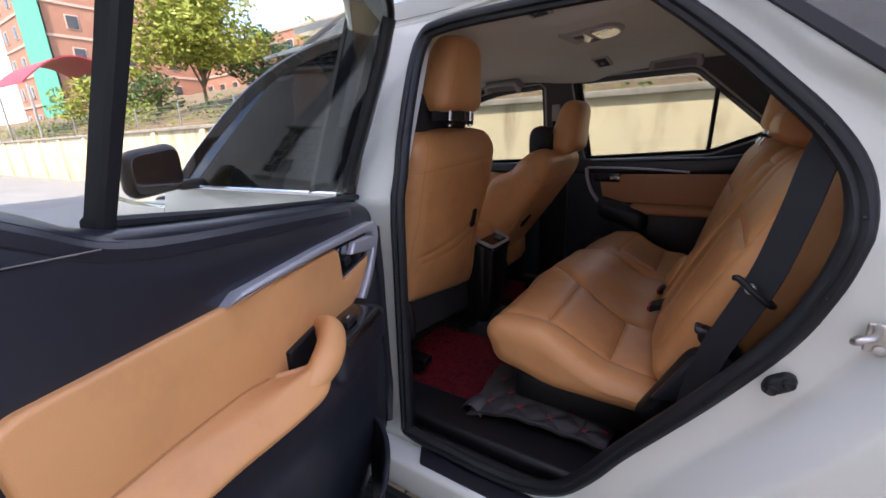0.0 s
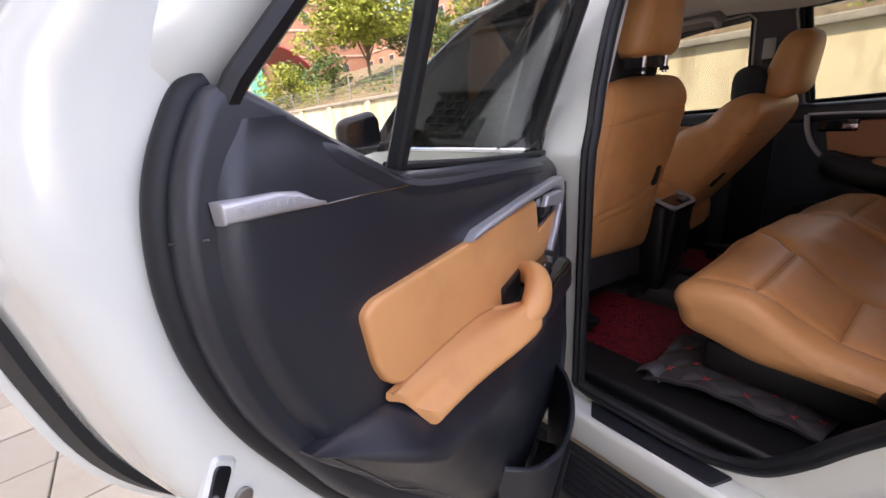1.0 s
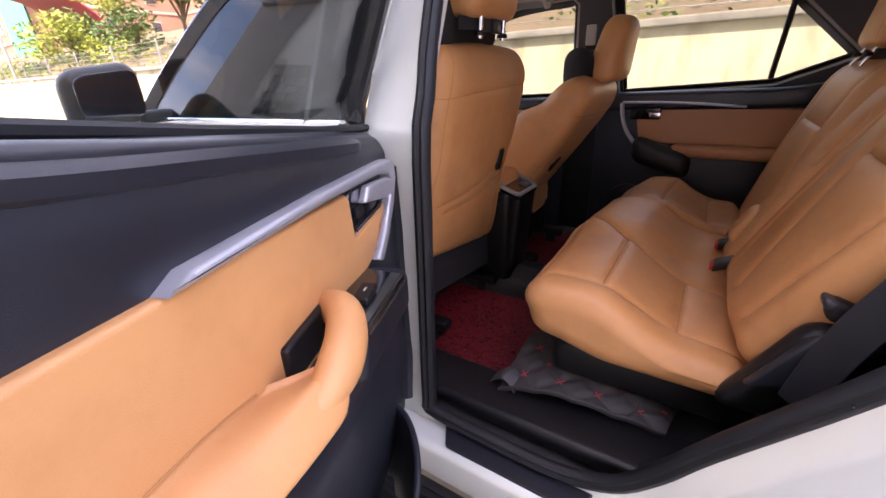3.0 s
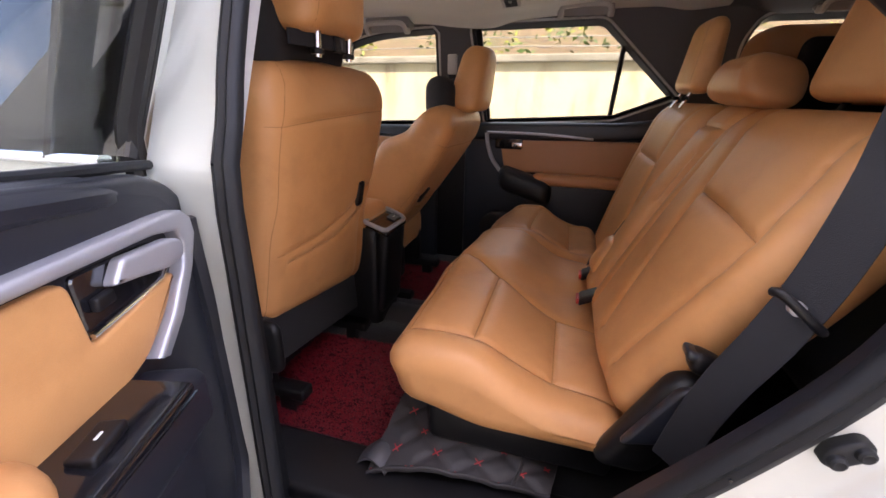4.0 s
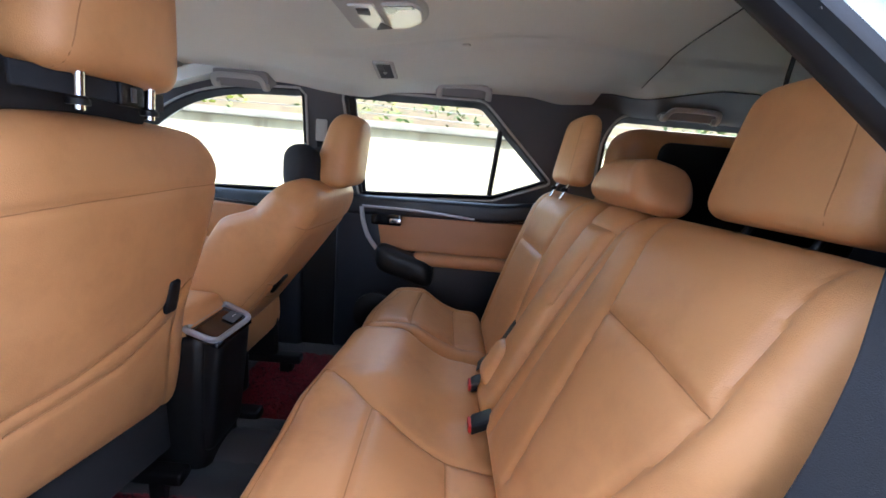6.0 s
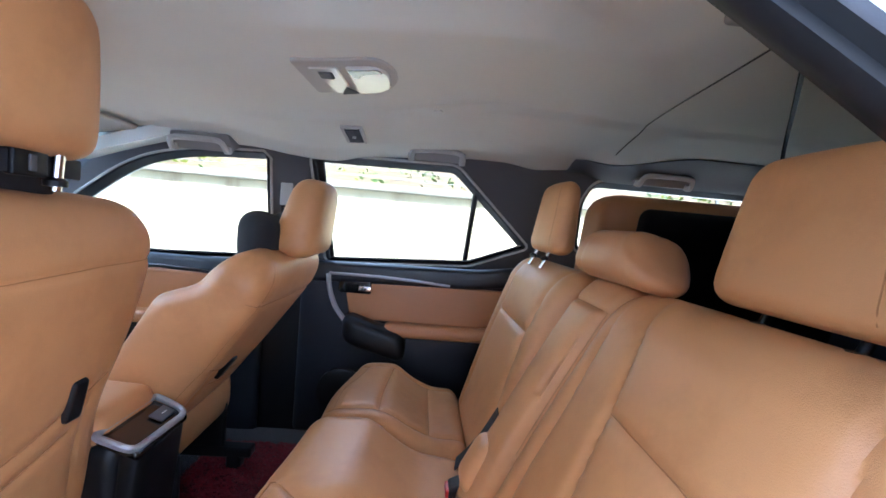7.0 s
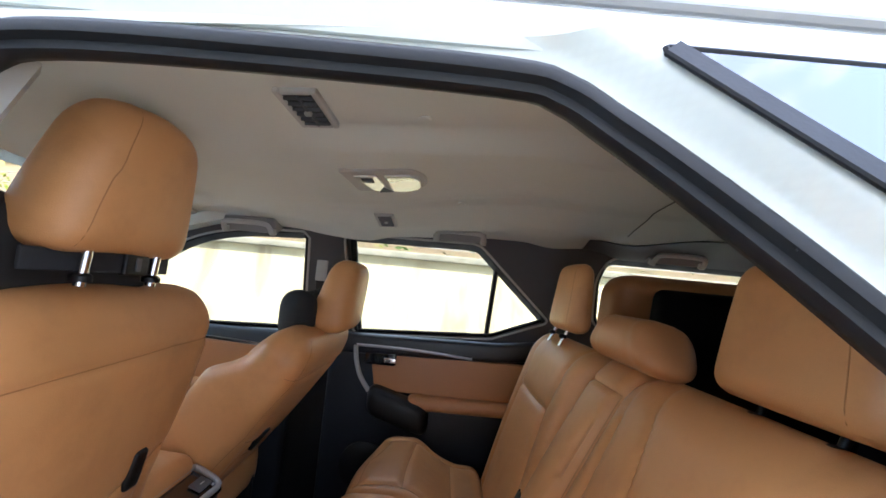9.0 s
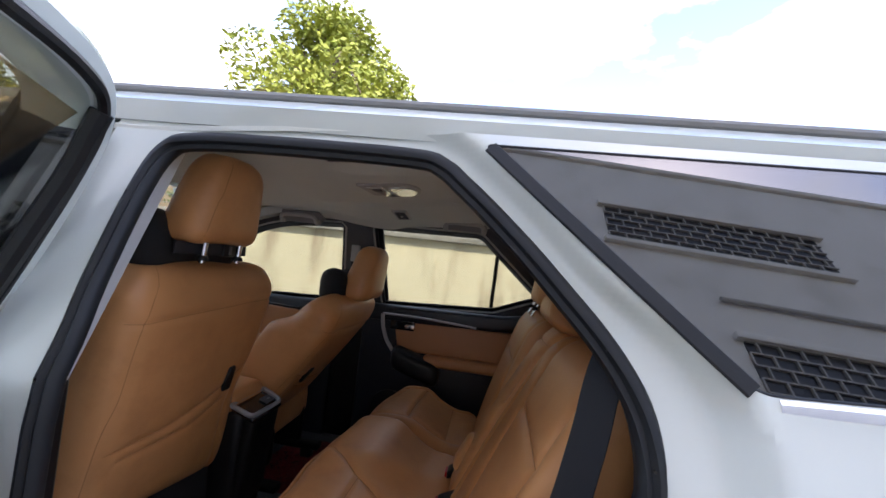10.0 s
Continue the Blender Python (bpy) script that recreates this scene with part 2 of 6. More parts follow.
def rbox(size, r=0.01, h=0.05, warp=None, grooves=(), groove_axis=2, groove_side=1, depth=0.006, width=0.007, at=(0, 0, 0), keep=None):
    """A box with rounded edges; grooves are lines in its two other axes, pressed into one side; warp bends the whole."""
    ax = [steps(s, min(r, s * 0.49), h) for s in size]
    n = [len(a) for a in ax]
    idx, pts, faces = {}, [], []

    def vid(i, j, k):
        key = (i, j, k)
        if key not in idx:
            idx[key] = len(pts)
            pts.append((ax[0][i], ax[1][j], ax[2][k]))
        return idx[key]

    for a in range(3):
        b, c = (a + 1) % 3, (a + 2) % 3
        for side in (0, n[a] - 1):
            for i in range(n[b] - 1):
                for j in range(n[c] - 1):
                    q = []
                    for di, dj in ((0, 0), (1, 0), (1, 1), (0, 1)):
                        t = [0, 0, 0]
                        t[a], t[b], t[c] = side, i + di, j + dj
                        q.append(vid(*t))
                    faces.append(q if side else q[::-1])
    p = np.array(pts)
    half = np.array(size) / 2
    rr = np.minimum(r, half * 0.98)
    inner = np.clip(p, -half + rr, half - rr)
    d = (p - inner) / rr
    L = np.linalg.norm(d, axis=1, keepdims=True)
    q = inner + d / np.maximum(L, 1e-9) * rr
    if len(grooves):
        o = [k for k in range(3) if k != groove_axis]
        on = q[:, groove_axis] * groove_side > half[groove_axis] * 0.3
        dist = np.full(len(q), 9.0)
        for line in grooves:
            for (x0, y0), (x1, y1) in zip(line, line[1:]):
                v = np.array([x1 - x0, y1 - y0])
                w = q[:, o] - np.array([x0, y0])
                t = np.clip(w @ v / max(v @ v, 1e-9), 0, 1)
                dist = np.minimum(dist, np.linalg.norm(w - t[:, None] * v, axis=1))
        q[:, groove_axis] -= groove_side * depth * (0.6 * np.exp(-(dist / width) ** 2) + 0.4 * np.exp(-(dist / width / 3) ** 2)) * on
    flat = q.copy()
    if warp is not None:
        q = warp(q)
    if keep is not None:
        keep.append((flat, q + np.array(at), flat[:, groove_axis] * groove_side > half[groove_axis] * 0.3, groove_axis, grooves))
    return q + np.array(at), faces


def sew(keep, parent, place=None, r=0.0010, only=None):
    """Sewn threads lying in the grooves of a kept rounded box, each a part of its own."""
    flat, fin, on, axis, grooves = keep[0]
    o = [k for k in range(3) if k != axis]
    f2, f3 = flat[on][:, o], fin[on]
    items = []
    for line in grooves if only is None else [grooves[k] for k in only]:
        dense = []
        for a, b in zip(line, line[1:]):
            a, b = np.array(a), np.array(b)
            m = max(2, int(np.linalg.norm(b - a) / 0.012))
            dense += [a + (b - a) * k / m for k in range(m)]
        dense.append(np.array(line[-1]))
        pts = []
        for c in dense:
            w = np.exp(-np.sum((f2 - c) ** 2, 1) / 0.006 ** 2)
            if w.sum() > 0.2:
                pts.append(tuple((f3 * w[:, None]).sum(0) / w.sum()))
        if len(pts) > 2:
            items.append(tube(pts, r, 6, up=(0.3, 0.5, 0.8)))
    for vf in items:
        part("seam", place(vf) if place else vf, M_THREAD, parent, "sewn seam line")


def sweep(path, profile, up=(0, 0, 1), closed=False, scale=None):
    """A profile of (side, up) places carried along a path."""
    P = [Vector(p) for p in path]
    n, verts, faces = len(P), [], []
    ups = up if isinstance(up, list) else [up] * n
    for i, p in enumerate(P):
        a, b = (P[i - 1], P[(i + 1) % n]) if closed else (P[max(0, i - 1)], P[min(n - 1, i + 1)])
        T = (b - a).normalized()
        S = T.cross(Vector(ups[i])).normalized()
        U = S.cross(T)
        k = scale[i] if scale else 1.0
        verts += [tuple(p + S * (s * k) + U * (u * k)) for s, u in profile]
    m = len(profile)
    for i in range(n if closed else n - 1):
        for j in range(m):
            a, b = i * m + j, i * m + (j + 1) % m
            c, d = ((i + 1) % n) * m + (j + 1) % m, ((i + 1) % n) * m + j
            faces.append((a, b, c, d))
    if not closed:
        faces += [tuple(range(m))[::-1], tuple(range((n - 1) * m, n * m))]
    return verts, faces


def ring(r, n=10, ry=None):
    ry = ry or r
    return [(r * math.cos(2 * math.pi * k / n), ry * math.sin(2 * math.pi * k / n)) for k in range(n)]


def slab(w, t, b=0.0015):
    """A flat strip's profile, with broken edges."""
    w, t = w / 2, t / 2
    return [(-w + b, -t), (w - b, -t), (w, -t + b), (w, t - b), (w - b, t), (-w + b, t), (-w, t - b), (-w, -t + b)]


def tube(path, r, n=10, closed=False, up=(0, 0, 1)):
    return sweep(path, ring(r, n), up, closed)


def smooth_line(pts, n=8, closed=False):
    """A Catmull-Rom line through places."""
    P = [np.array(p, float) for p in pts]
    m, out = len(P), []
    for i in range(m if closed else m - 1):
        p1, p2 = P[i], P[(i + 1) % m]
        p0 = P[i - 1] if closed or i else p1
        p3 = P[(i + 2) % m] if closed or i + 2 < m else p2
        for k in range(n):
            t = k / n
            out.append(0.5 * (2 * p1 + (p2 - p0) * t + (2 * p0 - 5 * p1 + 4 * p2 - p3) * t * t + (3 * p1 - p0 - 3 * p2 + p3) * t ** 3))
    if not closed:
        out.append(P[-1])
    return out


def lathe(profile, centre, axis='z', n=28):
    """Turns (radius, along) places round an axis."""
    verts, faces = [], []
    for r, a in profile:
        for k in range(n):
            c, s = r * math.cos(2 * math.pi * k / n), r * math.sin(2 * math.pi * k / n)
            v = {'z': (c, s, a), 'y': (c, a, s), 'x': (a, c, s)}[axis]
            verts.append(tuple(np.array(v) + np.array(centre)))
    m = len(profile)
    for i in range(m - 1):
        for k in range(n):
            faces.append((i * n + k, i * n + (k + 1) % n, (i + 1) * n + (k + 1) % n, (i + 1) * n + k))
    faces += [tuple(range(n))[::-1], tuple(range((m - 1) * n, m * n))]
    return verts, faces


def plate(outline, to3, t, b=0.002):
    """A flat piece with broken edges: outline in 2D, to3(u, w, depth) gives its place; depth from 0 (back) to t (front)."""
    o = np.array(outline, float)
    n = len(o)
    area = sum(o[i][0] * o[(i + 1) % n][1] - o[(i + 1) % n][0] * o[i][1] for i in range(n))
    sgn = 1 if area > 0 else -1
    inw = []
    for i in range(n):
        d = (o[(i + 1) % n] - o[i - 1])
        d /= max(np.linalg.norm(d), 1e-9)
        inw.append(sgn * np.array([-d[1], d[0]]))
    b = min(b, t * 0.95)
    rounds = 4 if b >= 0.004 else 1
    rows = [(0.0, 0.0), (0.0, t - b)] + [(b * (1 - math.cos(k * math.pi / 2 / rounds)), t - b + b * math.sin(k * math.pi / 2 / rounds)) for k in range(1, rounds + 1)]
    verts = [to3(o[i][0] + inw[i][0] * w, o[i][1] + inw[i][1] * w, z) for w, z in rows for i in range(n)]
    faces = [tuple(range(n))[::-1], tuple(range((len(rows) - 1) * n, len(rows) * n))]
    for k in range(len(rows) - 1):
        for i in range(n):
            j = (i + 1) % n
            faces.append((k * n + i, k * n + j, (k + 1) * n + j, (k + 1) * n + i))
    return verts, faces


def grid(fn, us, vs):
    verts = [fn(u, v) for u in us for v in vs]
    m = len(vs)
    return verts, [(i * m + j, i * m + j + 1, (i + 1) * m + j + 1, (i + 1) * m + j) for i in range(len(us) - 1) for j in range(m - 1)]


def thick(vf, off):
    """A sheet made solid by a second sheet, moved by off (a place or a function of a vertex)."""
    v, f = vf
    n = len(v)
    back = [tuple(np.array(p) + np.array(off(p) if callable(off) else off)) for p in v]
    count = {}
    for q in f:
        for a, b in zip(q, q[1:] + q[:1]):
            count[(a, b)] = 1
    sides = [(a, b, b + n, a + n) for (a, b) in count if (b, a) not in count]
    return list(v) + back, list(f) + [tuple(i + n for i in q[::-1]) for q in f] + [s[::-1] for s in sides]


def cut(ob, cutters):
    """Cuts solids out of a mesh for good."""
    made = []
    for vf in cutters:
        c = bpy.data.objects.new("cutter", mesh_of("cutter", vf[0], vf[1], M_RUBBER, False))
        c.matrix_world = Matrix.Translation(ob.matrix_world.translation * 0)
        scene.collection.objects.link(c)
        mod = ob.modifiers.new("cut", 'BOOLEAN')
        mod.operation, mod.solver, mod.object = 'DIFFERENCE', 'EXACT', c
        made.append(c)
    bpy.context.view_layer.update()
    me = bpy.data.meshes.new_from_object(ob.evaluated_get(bpy.context.evaluated_depsgraph_get()))
    ob.modifiers.clear()
    ob.data = me
    for c in made:
        bpy.data.objects.remove(c)
    me.shade_smooth()
    me.set_sharp_from_angle(angle=radians(35))
    return ob


def sstep(a, b, x):
    t = np.clip((x - a) / (b - a), 0, 1)
    return t * t * (3 - 2 * t)


def rpoly(pts, r, n=4):
    """A polygon with rounded corners."""
    P = [np.array(p, float) for p in pts]
    out = []
    m = len(P)
    rs = r if isinstance(r, (list, tuple)) else [r] * m
    for i in range(m):
        a, b, c = P[i - 1], P[i], P[(i + 1) % m]
        la, lc = np.linalg.norm(a - b), np.linalg.norm(c - b)
        k = min(rs[i], la * 0.45, lc * 0.45)
        p, q = b + (a - b) / la * k, b + (c - b) / lc * k
        for s in range(n + 1):
            t = s / n
            out.append((1 - t) ** 2 * p + 2 * t * (1 - t) * b + t * t * q)
    return out

# ---- the car: x towards its tail, y towards its right side, z up; left side near y = 0 ----
MID = 0.93


def jamb_y(z):
    return 0.10 + max(0.0, z - 1.28) * 0.42


def skin_y(z):
    """The outer skin of the left side."""
    if z > 1.28:
        return 0.055 + (z - 1.28) * 0.43
    return 0.02 + 0.035 * ((z - 0.98) / 0.30) ** 2 if z > 0.98 else 0.02 + 0.05 * ((0.98 - z) / 0.45) ** 2


OPENING = smooth_line([(0.106, 0.62), (0.116, 0.95), (0.124, 1.297), (0.109, 1.44), (0.101, 1.60), (0.114, 1.690), (0.168, 1.716), (0.344, 1.722),
                       (0.600, 1.719), (0.660, 1.705), (0.703, 1.672), (0.752, 1.630), (0.820, 1.566), (0.878, 1.506), (0.938, 1.440), (0.978, 1.375), (0.992, 1.310), (0.986, 1.25),
                       (0.970, 1.185), (0.931, 1.09), (0.841, 0.950), (0.708, 0.768), (0.640, 0.665), (0.566, 0.590), (0.444, 0.553), (0.266, 0.556), (0.115, 0.57)], 4, True)


def widened(line, d):
    o = np.array(line)
    n = len(o)
    t = np.roll(o, -1, 0) - np.roll(o, 1, 0)
    t /= np.linalg.norm(t, axis=1, keepdims=True)
    return o + d * np.stack([-t[:, 1], t[:, 0]], 1)


def prism_y(line, y0, y1):
    n = len(line)
    v = [(p[0], y0, p[1]) for p in line] + [(p[0], y1, p[1]) for p in line]
    return v, [tuple(range(n)), tuple(range(n, 2 * n))[::-1]] + [(i, i + n, (i + 1) % n + n, (i + 1) % n) for i in range(n)]


car = thing("car", (0, 0, 0), "white seven-seat off-road car parked with its rear door open", "car")

# Left side: the door jamb, then the outer skin behind the door's shut line.
zs = list(np.linspace(0.46, 1.28, 14)) + list(np.linspace(1.31, 1.80, 12))
WHEEL = (1.47, 0.40)
ARCH = [(WHEEL[0] + 0.45 * math.cos(a), WHEEL[1] + 0.45 * math.sin(a)) for a in np.linspace(0, 2 * math.pi, 40, endpoint=False)]
QUARTER = rpoly([(0.735, 1.742), (1.10, 1.415), (2.02, 1.455), (2.10, 1.60), (1.98, 1.745)], [0.01, 0.03, 0.06, 0.10, 0.06])
OPV = np.array(OPENING)
OP = np.concatenate([OPV + (np.roll(OPV, -1, 0) - OPV) * k / 10 for k in range(10)])


def beyond(x, z):
    """How far outside the opening's edge a place lies."""
    return float(np.min(np.hypot(OP[:, 0] - x, OP[:, 1] - z)))


def side_y(x, z):
    d = beyond(x, z)
    up = float(sstep(1.38, 1.55, z))
    k = float(sstep(0.070 - 0.042 * up, 0.130 - 0.060 * up, d)) * float(sstep(0.45, 0.70, x))
    fold = -0.006 * float(sstep(0.115, 0.13, d)) * (1 - up)
    return jamb_y(z) + (skin_y(z) - jamb_y(z)) * k + fold * k + 0.015 * float(sstep(1.9, 2.5, x))


xs = list(np.linspace(-0.02, 0.13, 16)) + list(np.linspace(0.17, 0.60, 10)) + list(np.linspace(0.611, 1.25, 66)) + list(np.linspace(1.29, 2.42, 22))
zs = list(np.linspace(0.46, 1.45, 92)) + list(np.linspace(1.46, 1.765, 34))
side = part("body_side", thick(grid(lambda x, z: (x, side_y(x, z), z), xs, zs), (0, 0.014, 0)), M_PAINT, car, "white glossy body side round the door opening")
cut(side, [prism_y(OPENING, -0.5, 0.8), prism_y(ARCH, -0.5, 0.8), prism_y(QUARTER, -0.5, 0.8)])
part("arch_moulding", sweep([(p[0], skin_y(p[1]) + 0.004, p[1]) for p in ARCH[:21]], [(-0.012, -0.02), (0.012, -0.02), (0.016, 0.0), (0.010, 0.014), (-0.010, 0.014), (-0.016, 0.0)], (0, -1, 0)), M_RUBBER, car, "black plastic wheel arch edge")
q_in = widened(QUARTER, -0.001)
part("quarter_glass", plate(q_in, lambda u, w, d: (u, skin_y(w) + 0.002 - d, w), 0.004, 0.001), M_PRIVACY, car, "dark privacy glass rear side window", False)
part("window_edge", sweep([(p[0], skin_y(p[1]) - 0.001, p[1]) for p in widened(QUARTER, 0.0)], slab(0.006, 0.006, 0.002), (0, -1, 0.43), True), M_RUBBER, car, "thin black rubber window edge")
part("window_border", sweep([(x, skin_y(z) - 0.005, z) for x, z in ((0.742, 1.738), (0.85, 1.640), (0.95, 1.551), (1.05, 1.462), (1.098, 1.420))], slab(0.024, 0.006, 0.002), (0, -1, 0.43)), M_RUBBER, car, "black front border of the window")
part("window_strip", sweep([(x, skin_y(1.43) - 0.012, z) for x, z in ((1.125, 1.405), (1.5, 1.421), (2.02, 1.445))], slab(0.020, 0.012, 0.004), (0, -1, 0)), M_CHROME, car, "bright chrome strip below the window")

# Rubber seal round the opening, with its two lips.
seal_at = [(x, jamb_y(z) - 0.004, z) for x, z in widened(OPENING, -0.004)]
seal_up = [(0, -1, -0.42 if z > 1.28 else 0) for x, z in OPENING]
seal = part("door_seal", sweep(seal_at, [(0.018, -0.012), (0.017, 0.003), (0.010, 0.010), (0.002, 0.006), (-0.005, 0.012), (-0.014, 0.009), (-0.019, -0.003), (-0.017, -0.016), (0.014, -0.016)], [tuple(u) for u in seal_up], True), M_RUBBER, car, "thick black rubber door seal", edge=50)
for k in range(10):
    i = 8 + k * 8
    x, z = OPENING[i % len(OPENING)]
    part("seal_hole", lathe([(0.0022, 0.0), (0.002, 0.003)], (x - 0.004, jamb_y(z) - 0.0165, z), 'y', 8), M_GLOSS, seal)

part("opening_lining", sweep([(x, jamb_y(z) + 0.008, z) for x, z in widened(OPENING, -0.004)[:18]], slab(0.010, 0.022, 0.004), (0, -1, 0)), M_RUBBER, car, "black lining of the door opening")

# Rocker and step.
part("sill", rbox((1.30, 0.14, 0.12), 0.022, 0.05, at=(0.30, 0.100, 0.468)), M_PAINT, car, "white painted door sill")
part("scuff_plate", plate(rpoly([(0.152, 0.110), (0.19, 0.046), (0.51, 0.043), (0.536, 0.105)], 0.008), lambda u, w, d: (u, w, 0.529 + d), 0.007), M_PLASTIC, car, "ribbed dark plastic scuff plate")
part("inner_sill", rbox((0.92, 0.16, 0.05), 0.02, 0.05, lambda q: q + np.stack([0 * q[:, 0], 0 * q[:, 0], 0.25 * np.maximum(0, q[:, 0] - 0.25) ** 2], 1), at=(0.33, 0.235, 0.565)), M_PLASTIC_DARK, car, "black plastic inner sill trim")
step = part("side_step", rbox((1.9, 0.17, 0.05), 0.015, 0.08, at=(0.1, -0.06, 0.40)), M_PLASTIC_DARK, car, "black ribbed running board")
for k in range(7):
    part("tread_rib", rbox((0.5, 0.008, 0.006), 0.002, 0.2, at=(0.25, -0.125 + 0.02 * k, 0.427)), M_RUBBER, step)

# Striker and bump stop on the jamb.
striker = part("striker", rbox((0.026, 0.006, 0.045), 0.003, 0.05, at=(1.03, 0.085, 1.135)), M_STEEL, car, "worn steel door striker loop")
part("loop", tube(smooth_line([(1.028, 0.085, 1.152), (1.018, 0.050, 1.150), (1.000, 0.036, 1.146), (0.998, 0.050, 1.138), (1.012, 0.085, 1.130)], 4), 0.0055), M_STEEL, striker)
part("striker_bolt", lathe([(0.008, 0.0), (0.008, -0.005), (0.004, -0.007)], (1.034, 0.082, 1.118), 'y', 12), M_STEEL, striker)
bump = part("bump_stop", plate(rpoly([(0.912, 1.004), (0.927, 0.998), (0.955, 1.018), (0.959, 1.038), (0.944, 1.045), (0.917, 1.027)], 0.012), lambda u, w, d: (u, 0.100 - d, w), 0.018, 0.006), M_RUBBER, car, "black rubber bump stop with two knobs")
for bx, bz in ((0.925, 1.013), (0.946, 1.030)):
    part("knob", lathe([(0.010, 0.0), (0.009, -0.006), (0.006, -0.008), (0.003, -0.006)], (bx, 0.083, bz), 'y', 16), M_RUBBER, bump)

# Roof skin with drip rails, roof bars.
def roof_z(x, y):
    e = abs(y - MID) / 0.62
    return 1.845 - 0.035 * e ** 2.5 - 0.05 * max(0, -x - 0.2) ** 2 - 0.012 * max(0, x - 1.2) ** 2
part("roof", thick(grid(lambda x, y: (x, y, roof_z(x, y)), np.linspace(-0.44, 2.3, 30), np.linspace(0.31, 1.55, 15)), (0, 0, -0.02)), M_PAINT, car, "white painted roof skin")
for s in (1, -1):
    rail = [(x, MID - s * 0.602, 1.804 - 0.30 * max(0, -x - 0.14) - 0.15 * max(0, -x - 0.4) ** 2 - 0.012 * max(0, x - 1.2) ** 2) for x in np.linspace(-0.66, 2.28, 30)]
    part("cant_rail", sweep(rail, [(-0.035, -0.05), (0.035, -0.05), (0.045, -0.01), (0.02, 0.012), (-0.02, 0.012), (-0.045, -0.01)], (0, 0, 1)), M_PAINT, car, "white painted roof side rail")
    part("roof_bar", tube([(p[0], p[1] - s * 0.012, p[2] + 0.024) for p in rail], 0.009, 8), M_TRIM_MID, car, "slim grey roof strip")

# Rear wheel, left.
wheel = part("wheel", lathe([(0.20, 0.07), (0.37, 0.06), (0.385, 0.085), (0.39, 0.20), (0.385, 0.315), (0.37, 0.34), (0.20, 0.33)], (WHEEL[0], 0.0, WHEEL[1]), 'y', 48), M_TYRE, car, "black road tyre")
part("rim", lathe([(0.05, 0.09), (0.19, 0.075), (0.235, 0.07), (0.24, 0.30), (0.2, 0.32)], (WHEEL[0], 0.0, WHEEL[1]), 'y', 36), M_SATIN, wheel, "alloy rim")
for wx, y0, y1 in ((-1.275, 0.0, 1.0), (1.47, 1.86, -1.0), (-1.275, 1.86, -1.0)):
    w2 = part("wheel", lathe([(r, y1 * a) for r, a in ((0.20, 0.07), (0.37, 0.06), (0.385, 0.085), (0.39, 0.20), (0.385, 0.315), (0.37, 0.34), (0.20, 0.33))], (wx, y0, WHEEL[1]), 'y', 48), M_TYRE, car, "black road tyre")
    part("rim", lathe([(r, y1 * a) for r, a in ((0.05, 0.09), (0.19, 0.075), (0.235, 0.07), (0.24, 0.30), (0.2, 0.32))], (wx, y0, WHEEL[1]), 'y', 36), M_SATIN, w2, "alloy rim")
part("front_bumper", rbox((0.22, 1.66, 0.70), 0.09, 0.10, lambda q: np.stack([q[:, 0] + 0.12 * (q[:, 1] / 0.83) ** 2, q[:, 1], q[:, 2]], 1), at=(-2.08, MID, 0.78)), M_PAINT, car, "white front end")
part("rear_bumper", rbox((0.16, 1.72, 0.34), 0.07, 0.10, at=(2.42, MID, 0.62)), M_PAINT, car, "white rear bumper")
part("wheel_well", lathe([(0.47, 0.36), (0.47, 0.10), (0.455, 0.10), (0.455, 0.34)], (WHEEL[0], 0.0, WHEEL[1]), 'y', 40), M_PLASTIC_DARK, car, "black inner wheel arch")

# Floor pan, front bulkhead, tail.
part("floor_pan", rbox((3.2, 1.66, 0.06), 0.02, 0.2, at=(0.65, MID, 0.50)), M_CARPET, car, "black carpeted floor")
part("tunnel", rbox((2.3, 0.30, 0.10), 0.04, 0.1, at=(-0.2, MID, 0.545)), M_CARPET, car, "carpeted centre tunnel")
part("load_floor", rbox((1.25, 1.30, 0.06), 0.02, 0.2, at=(1.75, MID, 0.84)), M_CARPET, car, "black load floor")
part("bulkhead", rbox((0.08, 1.66, 0.75), 0.03, 0.2, at=(-1.25, MID, 0.85)), M_CARPET, car)
part("tailgate", rbox((0.06, 1.74, 0.86), 0.03, 0.2, at=(2.36, MID, 0.90)), M_PLASTIC, car, "dark lined tailgate")
part("tailgate_glass", thick(grid(lambda f, z: (2.36 - 0.42 * (z - 1.3), MID + f * (0.80 - 0.42 * (z - 1.28)), z), np.linspace(-1, 1, 6), np.linspace(1.28, 1.76, 5)), (0.004, 0, 0)), M_PRIVACY, car, "dark tailgate window")

# Left front: door skin, window, pillars, bonnet.
fd = part("front_door", thick(grid(lambda x, z: (x, skin_y(z), z), np.linspace(-1.02, -0.03, 18), list(np.linspace(0.48, 1.28, 12)) + [1.292]), (0, 0.06, 0)), M_PAINT, car, "white closed front door")
FWIN = smooth_line([(-0.93, 1.292), (-0.80, 1.43), (-0.62, 1.575), (-0.44, 1.665), (-0.25, 1.710), (-0.055, 1.725)], 6)
fwin_poly = [tuple(p) for p in FWIN] + [(-0.045, 1.292)]
part("front_window", plate(fwin_poly, lambda u, w, d: (u, jamb_y(w) - 0.028 - d, w), 0.004, 0.001), M_DARKTINT, car, "dark tinted front door window", False)
part("window_frame", sweep([(x, jamb_y(z) - 0.030, z) for x, z in [tuple(p) for p in FWIN]], slab(0.045, 0.03, 0.006), (0, -1, -0.4)), M_GLOSS, car, "black window frame")
